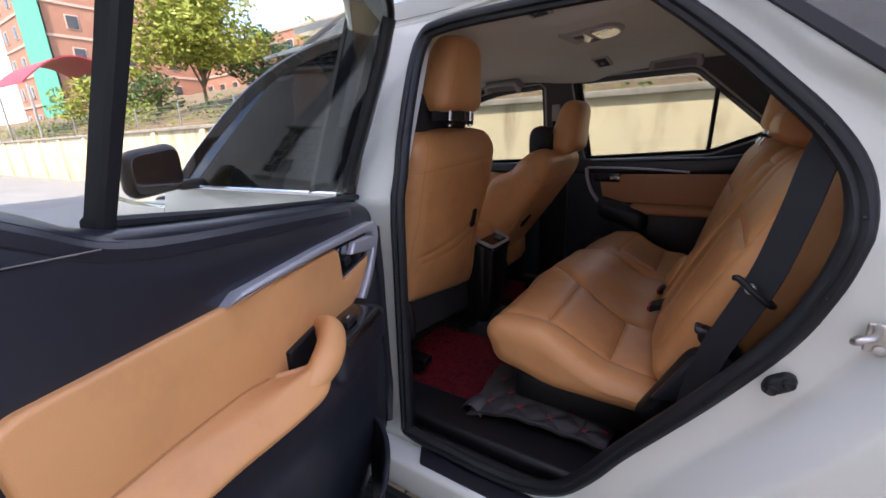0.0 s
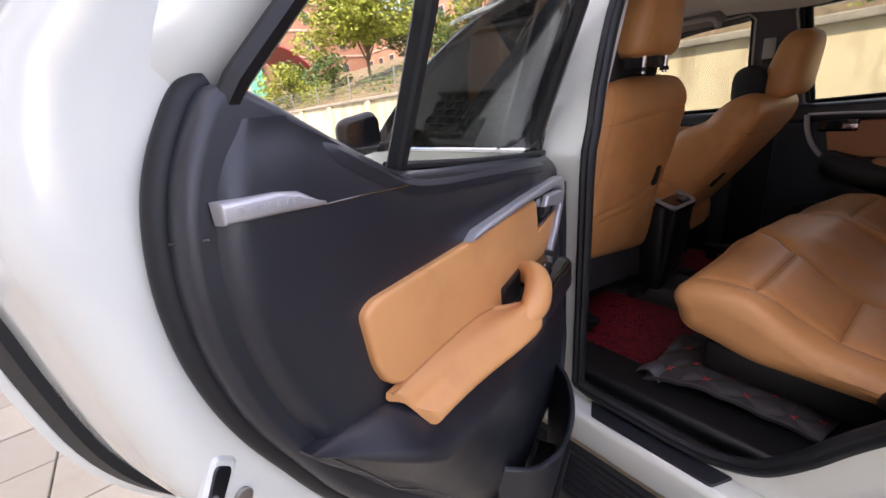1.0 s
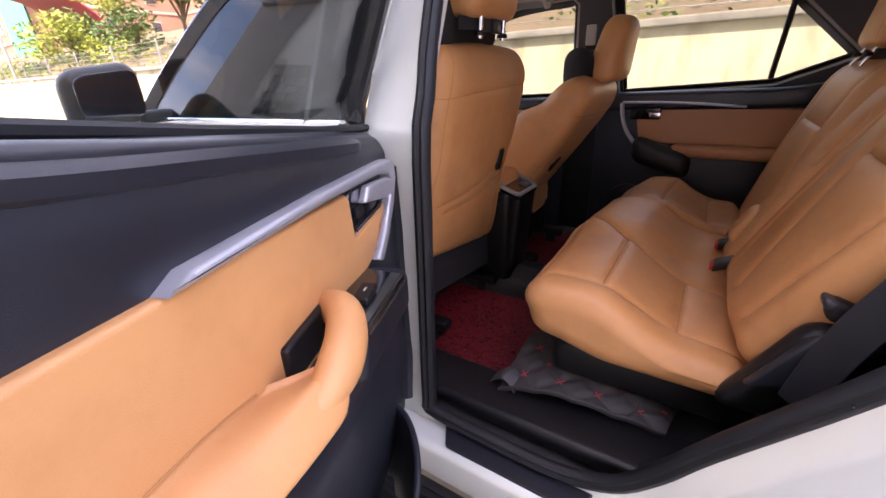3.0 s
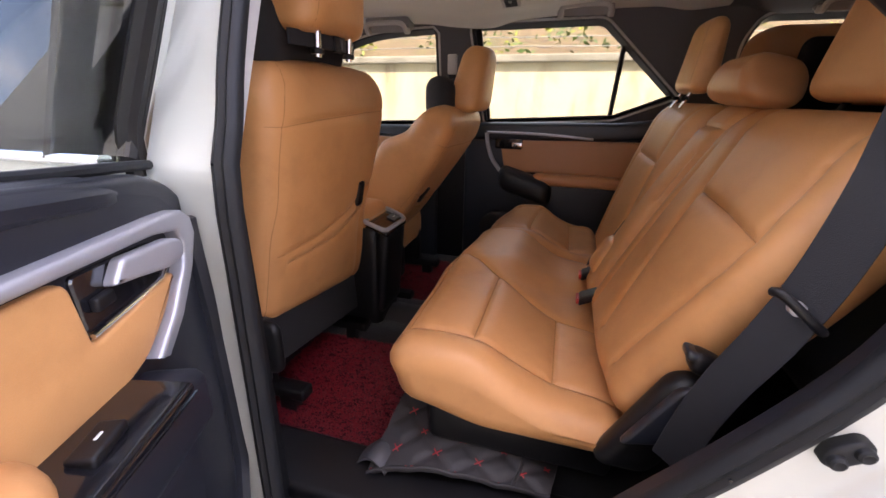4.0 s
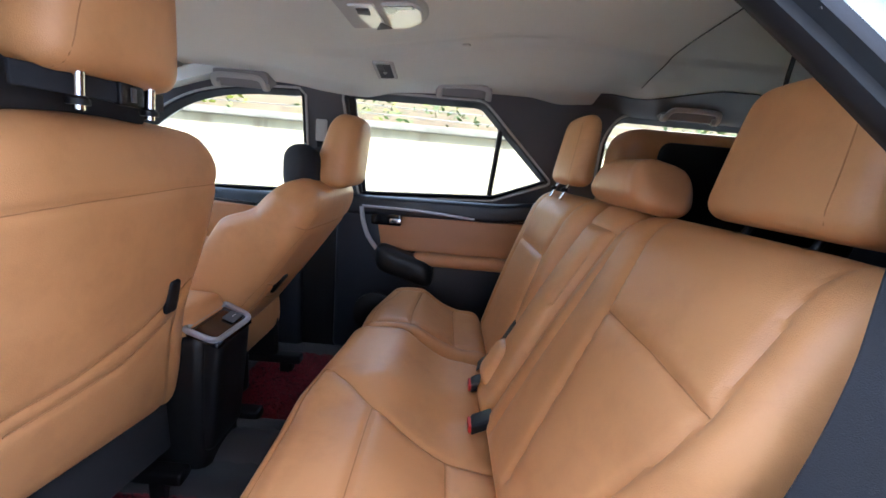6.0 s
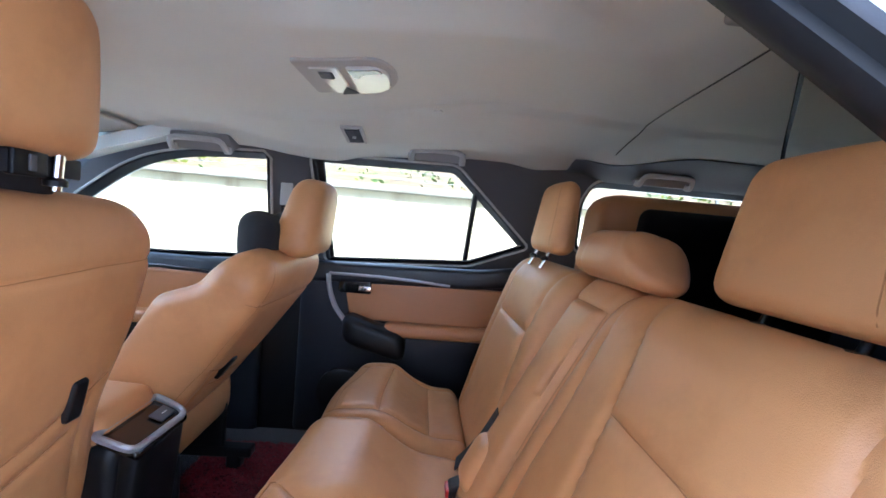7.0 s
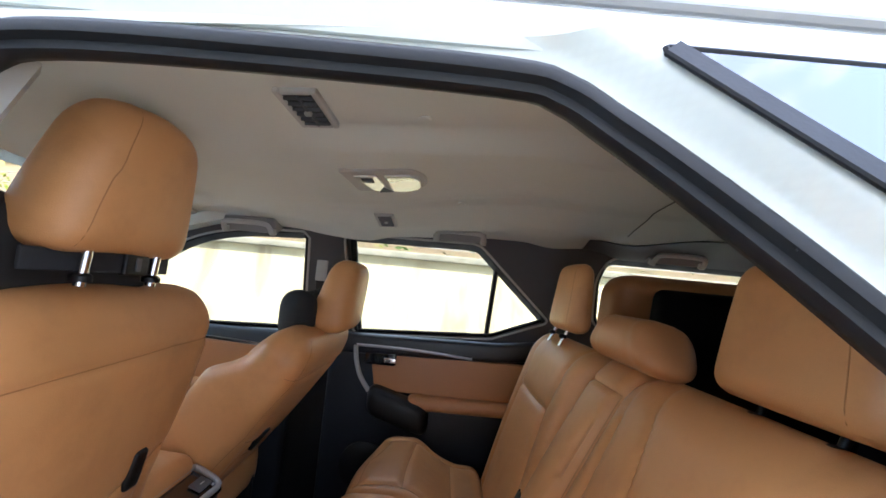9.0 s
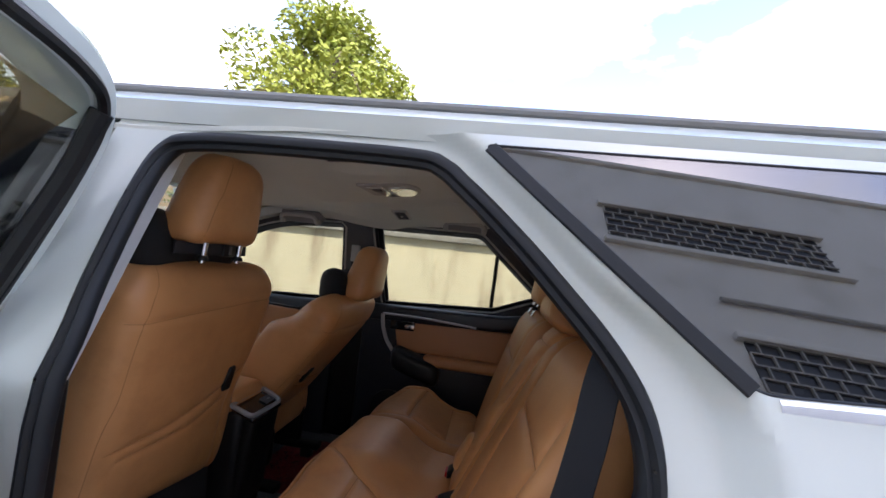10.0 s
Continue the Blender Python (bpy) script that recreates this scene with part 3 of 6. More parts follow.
part("a_pillar", sweep([(x - 0.012, jamb_y(z) + 0.01, z + 0.016) for x, z in [tuple(p) for p in FWIN]], slab(0.022, 0.03, 0.008), (0, -1, -0.4)), M_PAINT, car, "white windscreen pillar")
part("belt_moulding", sweep([(-0.95, skin_y(1.28) - 0.002, 1.292), (-0.5, skin_y(1.28) - 0.002, 1.296), (-0.03, skin_y(1.28) - 0.002, 1.300)], slab(0.016, 0.02, 0.004), (0, -1, 0)), M_CHROME, car, "chrome belt strip")
part("b_sash", sweep([(-0.040, jamb_y(z) - 0.026, z) for z in np.linspace(1.30, 1.72, 8)], slab(0.05, 0.02, 0.004), (0, -1, -0.4)), M_GLOSS, car, "gloss black pillar cover")
part("front_fender", thick(grid(lambda x, z: (x, skin_y(z) + 0.10 * sstep(-1.3, -2.1, x) + 0.0, z), np.linspace(-2.05, -1.03, 14), np.linspace(0.75, 1.20, 8)), (0, 0.04, 0)), M_PAINT, car, "white front fender")
part("bonnet", thick(grid(lambda x, y: (x, y, 1.225 + 0.02 * (1 - ((y - MID) / 0.85) ** 2) - 0.10 * max(0, -x - 1.05) ** 1.3), np.linspace(-2.05, -0.98, 12), np.linspace(0.09, 1.77, 12)), (0, 0, -0.02)), M_PAINT, car, "white bonnet")
part("windscreen", thick(grid(lambda y, t: (-1.10 + 0.62 * t, MID + (y - MID) * (1 - 0.16 * t), 1.225 + 0.535 * t), np.linspace(0.14, 1.72, 8), np.linspace(0, 1, 6)), (-0.004, 0, 0.002)), M_TINT, car, "windscreen glass")
part("front_right_fender", thick(grid(lambda x, z: (x, 1.86 - skin_y(z), z), np.linspace(-2.05, -1.03, 8), np.linspace(0.75, 1.20, 5)), (0, -0.04, 0)), M_PAINT, car)

mirror = part("wing_mirror", rbox((0.10, 0.20, 0.155), 0.045, 0.03, lambda q: np.stack([q[:, 0] - 0.25 * q[:, 1], q[:, 1], q[:, 2] * (1 + 0.9 * (q[:, 1] + 0.1) * 0.4) + 0.12 * q[:, 1]], 1), at=(-0.80, -0.065, 1.362)), M_PLASTIC_DARK, car, "black wing mirror housing")
part("mirror_pane", rbox((0.006, 0.165, 0.125), 0.03, 0.03, lambda q: np.stack([q[:, 0] - 0.25 * q[:, 1], q[:, 1], q[:, 2] + 0.12 * q[:, 1]], 1), at=(-0.748, -0.065, 1.362)), M_GLOSS, mirror, "dark mirror pane")
part("mirror_foot", rbox((0.07, 0.10, 0.035), 0.012, 0.03, at=(-0.80, 0.05, 1.305)), M_PLASTIC_DARK, mirror)

# Right side: outer wall with its window openings, glass, pillars.
def right_y(z):
    return 1.86 - jamb_y(z)
RF = smooth_line([(-0.93, 1.265), (-0.84, 1.40), (-0.70, 1.50), (-0.55, 1.588), (-0.42, 1.637), (-0.26, 1.665), (-0.03, 1.676)], 5)
RFWIN = [tuple(p) for p in RF] + [(-0.012, 1.66), (-0.035, 1.36), (-0.045, 1.262), (-0.5, 1.246)]
RRWIN = rpoly([(0.195, 1.272), (0.148, 1.684), (0.70, 1.690), (1.03, 1.40), (0.795, 1.304)], [0.02, 0.03, 0.03, 0.015, 0.02])
RQWIN = rpoly([(1.235, 1.40), (1.21, 1.60), (1.25, 1.687), (2.0, 1.687), (2.02, 1.45)], [0.05, 0.06, 0.04, 0.06, 0.06])
zs3 = list(np.linspace(0.46, 1.26, 10)) + list(np.linspace(1.29, 1.78, 10))
rside = part("right_side", thick(grid(lambda x, z: (x, right_y(z) + 0.03, z), np.linspace(-1.02, 2.42, 40), zs3), (0, 0.05, 0)), M_PAINT, car, "white right side panel")
cut(rside, [prism_y(w, 0.9, 2.4) for w in (RFWIN, RRWIN, RQWIN)])
# Darker than the pale left pillars: the far side's shade is in its colour.
rtrim = part("right_pillar_trim", thick(grid(lambda x, z: (x, right_y(z) - 0.012, z), np.linspace(-1.0, 2.35, 40), list(np.linspace(1.245, 1.74, 16))), (0, 0.036, 0)), M_TRIM_DARK, car, "moulded pillar trim, its grey darkened for the shade on this side")
cut(rtrim, [prism_y(w, 0.9, 2.4) for w in (widened(RFWIN, 0.004), RRWIN, RQWIN)])
for nm, w in (("front_side_glass", RFWIN), ("rear_side_glass", RRWIN), ("third_side_glass", RQWIN)):
    part(nm, plate(w, lambda u, z, d: (u, right_y(z) + 0.045 + d, z), 0.004, 0.001), M_SIDE, car, "lightly tinted side window", False)
    part("window_rubber", sweep([(p[0], right_y(p[1]) + 0.012, p[1]) for p in widened(w, -0.004)], slab(0.012, 0.05, 0.004), (0, -1, 0.42), True), M_RUBBER, car, "thin black window rubber")
    part("window_bead", sweep([(p[0], right_y(p[1]) - 0.014, p[1]) for p in widened(w, 0.008)], slab(0.010, 0.008, 0.003), (0, -1, 0.42), True), M_TRIM, car, "pale window opening bead")
part("window_divider", sweep([(0.783, right_y(1.30) + 0.03, 1.30), (0.790, right_y(1.62) + 0.03, 1.622)], slab(0.020, 0.03, 0.005), (0, -1, 0.42)), M_RUBBER, car, "black quarter window bar")
part("window_run", sweep([(0.172, right_y(1.68) + 0.02, 1.684), (0.205, right_y(1.28) + 0.02, 1.28)], slab(0.026, 0.02, 0.004), (0, -1, 0.42)), M_RUBBER, car)

# Left inner trim: pillars seen inside the opening.
part("b_pillar_trim", sweep([(0.086, jamb_y(z) + 0.045, z) for z in np.linspace(1.28, 1.72, 10)], slab(0.034, 0.05, 0.014), (0, -1, -0.42)), M_TRIM, car, "light grey centre pillar trim")
part("b_pillar_lower", sweep([(0.058, 0.150, z) for z in np.linspace(0.54, 1.29, 6)], slab(0.070, 0.06, 0.015), (0, -1, 0)), M_PLASTIC_DARK, car, "black lower pillar trim")
lin = part("left_rear_trim", thick(grid(lambda x, z: (x, jamb_y(z) + 0.045, z), np.linspace(0.55, 2.35, 26), list(np.linspace(0.60, 1.40, 11))), (0, 0.025, 0)), M_PLASTIC, car, "dark moulded rear side trim")
cut(lin, [prism_y(widened(OPENING, 0.016), -0.5, 0.8), prism_y(widened(QUARTER, -0.02), -0.5, 0.8)])
lup = part("left_pillar_trim", thick(grid(lambda x, z: (x, jamb_y(z) + 0.018, z), np.linspace(0.60, 2.35, 30), list(np.linspace(1.39, 1.735, 12))), (0, 0.014, 0)), M_HEADLINER, car, "pale rear pillar trim")
cut(lup, [prism_y(widened(OPENING, 0.004), -0.5, 0.8), prism_y(widened(QUARTER, -0.02), -0.5, 0.8)])
part("right_centre_pillar", rbox((0.22, 0.06, 0.76), 0.02, 0.06, at=(0.03, 1.765, 0.90)), M_PLASTIC_DARK, car, "black lower centre pillar trim")
part("right_rear_trim", thick(grid(lambda x, z: (x, right_y(z) - 0.04, z), np.linspace(1.02, 2.35, 14), list(np.linspace(0.60, 1.30, 8))), (0, 0.025, 0)), M_PLASTIC, car, "dark moulded rear side trim")

# Headliner: a lowered middle panel with a curved far lip, falling away towards the right windows.
def liner_z(x, y):
    e = abs(y - 0.91)
    rise = 0.07 * float(np.clip(x - 0.30, -0.25, 0.45))
    panel = sstep(0.24, 0.36, x) * (1 - sstep(0.86, 1.02, x))
    lip = float(np.interp(x, [0.25, 0.35, 0.45, 0.55, 0.65, 0.75, 0.85, 0.97, 1.10], [1.185, 1.155, 1.125, 1.09, 1.055, 1.035, 1.035, 1.055, 1.09]))
    start = 0.612 + 0.07 * float(sstep(0.72, 0.95, x))
    z = 1.785 + rise - 0.004 * (e / 0.4) ** 2
    z -= 0.031 * (panel * sstep(start, start + 0.080, y) + (1 - panel) * sstep(0.45, 1.0, y))
    z -= 0.004 * panel * math.exp(-((y - lip + 0.008) / 0.010) ** 2)
    z -= (0.11 * min(0.26, max(0.0, y - lip)) + 0.010 * float(sstep(lip, lip + 0.05, y))) * float(sstep(-0.1, 0.25, x) * (1 - 0.4 * sstep(0.95, 1.2, x)))
    z -= 0.034 * float(sstep(0.50, 0.66, 0.91 - y)) ** 1.5
    z -= 0.030 * float(sstep(0.52, 0.66, y - 0.91)) ** 1.5 * (1 - 0.6 * panel)
    z -= 0.03 * sstep(1.15, 1.3, x) * sstep(0.36, 0.62, e)
    z -= 0.12 * max(0.0, -x - 0.35) ** 2
    return float(z)
part("headliner", thick(grid(lambda x, y: (x, y, liner_z(x, y)), np.linspace(-0.60, 2.28, 150), np.linspace(0.291, 1.570, 170)), (0, 0, 0.010)), M_HEADLINER, car, "pale grey-beige woven headliner")
# ---- the open rear door, swung out about its front edge ----
DOOR_AT, DOOR_TURN = (-0.01, 0.12), radians(-66)
DD = np.array([math.cos(DOOR_TURN), math.sin(DOOR_TURN)])
DN = np.array([-DD[1], DD[0]])


def on_door(u, v, z):
    """u from the hinge to the tail edge, v towards the cabin side, z up."""
    return (DOOR_AT[0] + u * DD[0] + v * DN[0], DOOR_AT[1] + u * DD[1] + v * DN[1], z)


def dvf(vf):
    return [on_door(*p) for p in vf[0]], vf[1]


rear_door = thing("rear_door", (DOOR_AT[0], DOOR_AT[1], 0.5), "open white rear door with charcoal trim and tan leather insert", "car door")
BELT = [(0.02, 1.283), (0.25, 1.305), (0.50, 1.335), (0.74, 1.368)]
TRIM_EDGE = [tuple(p) for p in smooth_line([(0.160, 0.545), (0.30, 0.540), (0.45, 0.541), (0.575, 0.575), (0.655, 0.650), (0.725, 0.752), (0.862, 0.936), (0.940, 1.045), (0.990, 1.150), (1.016, 1.215), (1.030, 1.275), (1.033, 1.330), (1.027, 1.377), (1.016, 1.412), (0.998, 1.444), (0.978, 1.468), (0.955, 1.470)], 5)]


def door_edge(d, stop=80):
    """The lower and tail edge of the door's trim moved out by d, from the front foot round to the window."""
    o = np.array(TRIM_EDGE)
    t = np.gradient(o, axis=0)
    t /= np.linalg.norm(t, axis=1, keepdims=True)
    return [tuple(q) for q in (o + d * np.stack([t[:, 1], -t[:, 0]], 1))[:stop]]


tail = door_edge(0.0, 99)
FRONT = [tuple(p) for p in smooth_line([(0.115, 1.291), (0.055, 1.266), (0.010, 1.222), (-0.022, 1.150), (-0.042, 1.050), (-0.046, 0.930), (-0.038, 0.800), (-0.010, 0.690), (0.030, 0.600), (0.075, 0.550)], 4)]
PANEL = FRONT + tail + [(0.925, 1.455), (0.883, 1.431), (0.829, 1.401), (0.77, 1.371)] + BELT[::-1][:-1]
trim = part("trim_panel", dvf(plate(PANEL, lambda u, w, d: (u, -0.004 + d, w), 0.036, 0.011)), M_PLASTIC, rear_door, "charcoal grained door trim", edge=75)
part("trim_return", dvf(sweep([(0.058 - 0.012 * sstep(1.22, 1.0, z) + 0.04 * sstep(0.75, 0.6, z), 0.042, z) for z in np.linspace(0.62, 1.215, 12)], slab(0.022, 0.038, 0.010), (0, 1, 0))), M_PLASTIC, trim, "front return of the trim")
# A raised field on the trim and the step towards its edge.
FT = [q for q in door_edge(-0.020, 76)][18:]
FT_Z, FT_U = [q[1] for q in FT], [q[0] for q in FT]


def field_at(z, f):
    """A place on the raised field: z up, f from the window or front edge (0) to the tail crease (1)."""
    u0 = float(np.interp(z, [0.60, 0.80, 1.10, 1.20, 1.262, 1.275, 1.298, 1.330, 1.352, 1.390, 1.420, 1.442], [0.075, 0.035, 0.022, 0.040, 0.10, 0.16, 0.34, 0.58, 0.745, 0.822, 0.878, 0.925]))
    u1 = float(np.interp(z, FT_Z, FT_U))
    u = u0 + (u1 - u0) * f
    below = float(np.interp(u, [0.10, 0.16, 0.34, 0.58, 0.745, 0.822, 0.878, 0.925], [1.262, 1.275, 1.298, 1.330, 1.352, 1.390, 1.420, 1.442])) - z
    tail_step = min(1.0, max(u1 - u, 0.0) / 0.014) ** 0.5
    inward = float(sstep(0.0, 0.05, below) if z > 1.20 else sstep(0.0, 0.02, u - u0))
    return (u, 0.026 + (0.0075 + 0.0085 * inward) * tail_step, z)


ff = [0.0, 0.004, 0.010, 0.02, 0.035] + list(np.linspace(0.06, 0.94, 24)) + [0.965, 0.98, 0.99, 0.996, 1.0]
part("trim_field", dvf(grid(lambda z, f: field_at(z, f), list(np.linspace(0.60, 1.42, 46)) + list(np.linspace(1.425, 1.446, 8)), ff)), M_PLASTIC, trim, "raised charcoal field of the trim", edge=75)
EDGE = [q for q in door_edge(0.068, 60) if q[0] < 0.93] + [tuple(p) for p in smooth_line([(0.950, 0.975), (1.005, 1.048), (1.042, 1.110), (1.064, 1.170), (1.076, 1.240), (1.084, 1.310), (1.091, 1.370)], 4)]
SHELL = [(-0.03, 1.27), (-0.03, 0.58), (0.0, 0.50)] + EDGE + [(1.092, 1.40), (1.084, 1.45), (1.066, 1.495), (1.035, 1.535), (1.00, 1.565), (0.940, 1.575), (0.955, 1.505), (0.965, 1.465), (0.87, 1.415), (0.74, 1.355), (0.25, 1.298)]
part("door_shell", dvf(plate(SHELL, lambda u, w, d: (u, -0.170 + d + 0.42 * max(0.0, w - 1.475), w), 0.164, 0.030)), M_PAINT, rear_door, "white painted door shell", edge=75)
part("outer_flange", dvf(sweep([(u + 0.006, -0.186, z) for u, z in EDGE], slab(0.030, 0.020, 0.006), (0, 1, 0))), M_PAINT, rear_door, "white folded edge of the outer skin")
part("edge_seal", dvf(sweep([(u - 0.002, -0.156, z) for u, z in EDGE], [(-0.016, -0.018), (0.016, -0.018), (0.018, 0.0), (0.010, 0.014), (-0.010, 0.011)], (0, 1, 0))), M_RUBBER, rear_door, "black rubber strip on the door's edge")
part("trim_seal", dvf(sweep([(u, 0.004, z) for u, z in door_edge(0.0, 78)], ring(0.010, 16), (0, 1, 0))), M_RUBBER, rear_door, "black rubber door edge seal")
slot = rpoly([(1.072, 1.138), (1.062, 1.130), (1.030, 1.176), (1.042, 1.188)], 0.006)
latch = part("latch", dvf(plate(rpoly([(1.078, 1.136), (1.062, 1.122), (1.022, 1.178), (1.040, 1.196)], 0.009), lambda u, w, d: (u, -0.012 + d, w), 0.009, 0.003)), M_PAINT, rear_door, "white rim of the latch opening")
part("latch_mouth", dvf(plate(slot, lambda u, w, d: (u, -0.004 + d, w), 0.003, 0.001)), M_GLOSS, latch, "dark latch opening")
part("latch_claw", dvf(rbox((0.010, 0.005, 0.020), 0.002, 0.02, at=(1.054, 0.000, 1.156))), M_STEEL, latch, "steel latch claw")
part("latch_screw", dvf(lathe([(0.008, 0.0), (0.008, 0.004), (0.003, 0.005)], (1.030, -0.005, 1.140), 'y', 12)), M_STEEL, latch)

# Window frame: white outside, black inside; glass, bar.
FRAME = smooth_line([(0.005, 1.29), (0.000, 1.44), (0.010, 1.62), (0.045, 1.715), (0.14, 1.745), (0.34, 1.750), (0.60, 1.745), (0.700, 1.725), (0.765, 1.675), (0.845, 1.590), (0.905, 1.525), (0.955, 1.470)], 6)


def frame_v(z):
    return -0.03 + 0.40 * max(0.0, z - 1.33)


fr = [(u, frame_v(z), z) for u, z in [tuple(p) for p in FRAME]]
nf = len(fr)
def out_of(line, d):
    """Moves the frame line outwards in its own plane."""
    o = np.array([(p[0], p[2]) for p in line])
    t = np.gradient(o, axis=0)
    t /= np.linalg.norm(t, axis=1, keepdims=True)
    return [(p[0] - t[i, 1] * d, p[1], p[2] + t[i, 0] * d) for i, p in enumerate(line)]
frl = fr + [(0.967, frame_v(1.450), 1.450)]
part("frame_inner", dvf(sweep([(u, v + 0.004, z) for u, v, z in out_of(frl, 0.004)], slab(0.020, 0.016, 0.006), (0, 1, -0.4))), M_PLASTIC_DARK, rear_door, "black inner window frame")
part("frame_painted", dvf(sweep([(u, v - 0.008, z) for u, v, z in out_of(frl[:52], 0.034)], slab(0.036, 0.026, 0.008), (0, 1, -0.4))), M_PAINT, rear_door, "white painted inner window frame")
skirt = out_of(frl[16:] + [(0.985, frame_v(1.425), 1.425), (1.002, frame_v(1.395), 1.395), (1.012, frame_v(1.36), 1.36)], 0.036)
sink = [float(sstep(1.52, 1.38, z)) * (u > 0.8) for u, v, z in skirt]
part("frame_outer", dvf(sweep([(u, v - 0.062 - 0.060 * k, z) for (u, v, z), k in zip(skirt, sink)], slab(0.088, 0.10, 0.024), (0, 1, -0.4), scale=[1 - 0.30 * k for k in sink])), M_PAINT, rear_door, "white window frame", edge=80)
part("sash_cover", dvf(plate([(-0.045, 1.30), (-0.060, 1.70), (-0.035, 1.775), (0.03, 1.75), (0.02, 1.30)], lambda u, w, d: (u, frame_v(w) - 0.118 + d, w), 0.012, 0.003)), M_GLOSS, rear_door, "gloss black window sash cover")
GLASS = [(0.01, 1.27)] + [tuple(p) for p in FRAME][3:] + [(0.955, 1.455), (0.87, 1.41), (0.74, 1.345), (0.4, 1.30)]
part("window_glass", dvf(plate(GLASS, lambda u, w, d: (u, frame_v(w) - 0.016 + d, w), 0.004, 0.001)), M_GLASS, rear_door, "raised clear door window", False)
part("divider_bar", dvf(sweep([(0.737, -0.014, 1.345), (0.737, 0.060, 1.53), (0.737, 0.128, 1.71)], slab(0.022, 0.022, 0.004), (0, 1, 0.3))), M_RUBBER, rear_door, "black upright window bar")
part("sash_trim", dvf(sweep([(0.016 + 0.020 * sstep(1.6, 1.72, z), frame_v(z) - 0.001, z) for z in np.linspace(1.27, 1.715, 12)], slab(0.030, 0.030, 0.008), (0, 1, -0.4))), M_PLASTIC_DARK, rear_door, "black front sash trim")
part("belt_seal", dvf(sweep([(u, -0.012, z + 0.006) for u, z in BELT], slab(0.014, 0.022, 0.004), (0, 1, 0))), M_RUBBER, rear_door, "black window wiper seal")
# Sunshade film hanging in the window's top corner.
part("window_film", dvf(plate([(0.07, 1.70), (0.28, 1.715), (0.14, 1.60)], lambda u, w, d: (u, frame_v(w) - 0.0105 + d, w), 0.0015, 0.0004)), M_FILM, rear_door, "translucent smoky triangle of window film")

# Tan insert, armrest with grip.
INSERT = rpoly([(0.900, 1.256), (0.894, 1.190), (0.880, 1.160), (0.80, 1.110), (0.45, 1.030), (0.300, 1.076), (0.228, 1.084), (0.170, 1.118), (0.128, 1.160), (0.300, 1.150), (0.308, 1.226), (0.676, 1.250), (0.882, 1.264)], [0.012, 0.03, 0.02, 0.02, 0.05, 0.03, 0.02, 0.02, 0.015, 0.01, 0.015, 0.05, 0.02], 4)
part("leather_insert", dvf(plate(INSERT, lambda u, w, d: (u, 0.036 + d, w), 0.017, 0.006)), M_LEATHER, rear_door, "padded tan leather insert")


def arm_section(u):
    """Closed outline of the armrest across its length: a broad top sloping out from the insert, a rounded edge, an undercut."""
    zs = float(np.interp(u, [0.50, 0.58, 0.664, 0.78, 0.885], [1.085, 1.104, 1.126, 1.142, 1.152]))
    vf = float(np.interp(u, [0.50, 0.58, 0.66, 0.76, 0.88], [0.116, 0.114, 0.102, 0.088, 0.073]))
    zf = float(np.interp(u, [0.50, 0.58, 0.66, 0.76, 0.88], [1.116, 1.114, 1.113, 1.118, 1.124]))
    vt = float(np.interp(u, [0.50, 0.58, 0.66, 0.76, 0.88], [0.138, 0.138, 0.126, 0.110, 0.094]))
    zt = float(np.interp(u, [0.50, 0.58, 0.66, 0.76, 0.88], [1.072, 1.074, 1.080, 1.088, 1.098]))
    hollow = 0.004 * float(1 - sstep(0.52, 0.66, u))
    thin = float(sstep(0.74, 0.87, u))
    o = [(0.046, zs), (0.054, zs - 0.004 - hollow), (0.5 * (0.054 + vf), 0.5 * (zs + zf) - hollow), (vf - 0.006, zf + 0.002), (vf + 0.004, zf - 0.006), (vt - 0.001, zt + 0.009), (vt - 0.004, zt), (vt - 0.014, zt - 0.007 + 0.006 * thin), (0.060, zt - 0.010 + (zs - zt - 0.010) * thin), (0.046, zt - 0.010 + (zs - zt - 0.002) * thin)]
    skew = 0.78 * float(sstep(0.62, 0.875, u))
    tuck = 0.8 * float(sstep(0.60, 0.51, u))
    return [(u - skew * (v - 0.046), v + tuck * (0.112 - v), z + tuck * (1.100 - z)) for v, z in (tuple(q) for q in smooth_line(o, 3, True))]


def loft(sections):
    m = len(sections[0])
    verts = [p for s in sections for p in s]
    faces = [(i * m + j, i * m + (j + 1) % m, (i + 1) * m + (j + 1) % m, (i + 1) * m + j) for i in range(len(sections) - 1) for j in range(m)]
    return verts, faces + [tuple(range(m))[::-1], tuple(range((len(sections) - 1) * m, len(sections) * m))]


arm = part("armrest", dvf(loft([arm_section(u) for u in list(np.linspace(0.505, 0.868, 28)) + [0.874, 0.879, 0.883]])), M_LEATHER, rear_door, "tan leather armrest", edge=60)
grip = smooth_line([(0.640, 0.100, 1.092), (0.590, 0.111, 1.094), (0.540, 0.114, 1.103), (0.492, 0.104, 1.112), (0.458, 0.086, 1.114), (0.436, 0.060, 1.107), (0.430, 0.044, 1.102)], 7)
part("grip", dvf(sweep([tuple(p) for p in grip], ring(0.027, 20, 0.026), (0, 1, 0.1), scale=[(1.0 - 0.12 * k / (len(grip) - 1)) * (0.35 + 0.65 * float(sstep(0, 0.36, k / (len(grip) - 1)))) for k in range(len(grip))])), M_LEATHER, arm, "curved leather pull grip", edge=60)
part("grip_pocket", dvf(rbox((0.100, 0.012, 0.05), 0.005, 0.03, at=(0.500, 0.056, 1.098))), M_PLASTIC_DARK, arm, "dark finger recess")
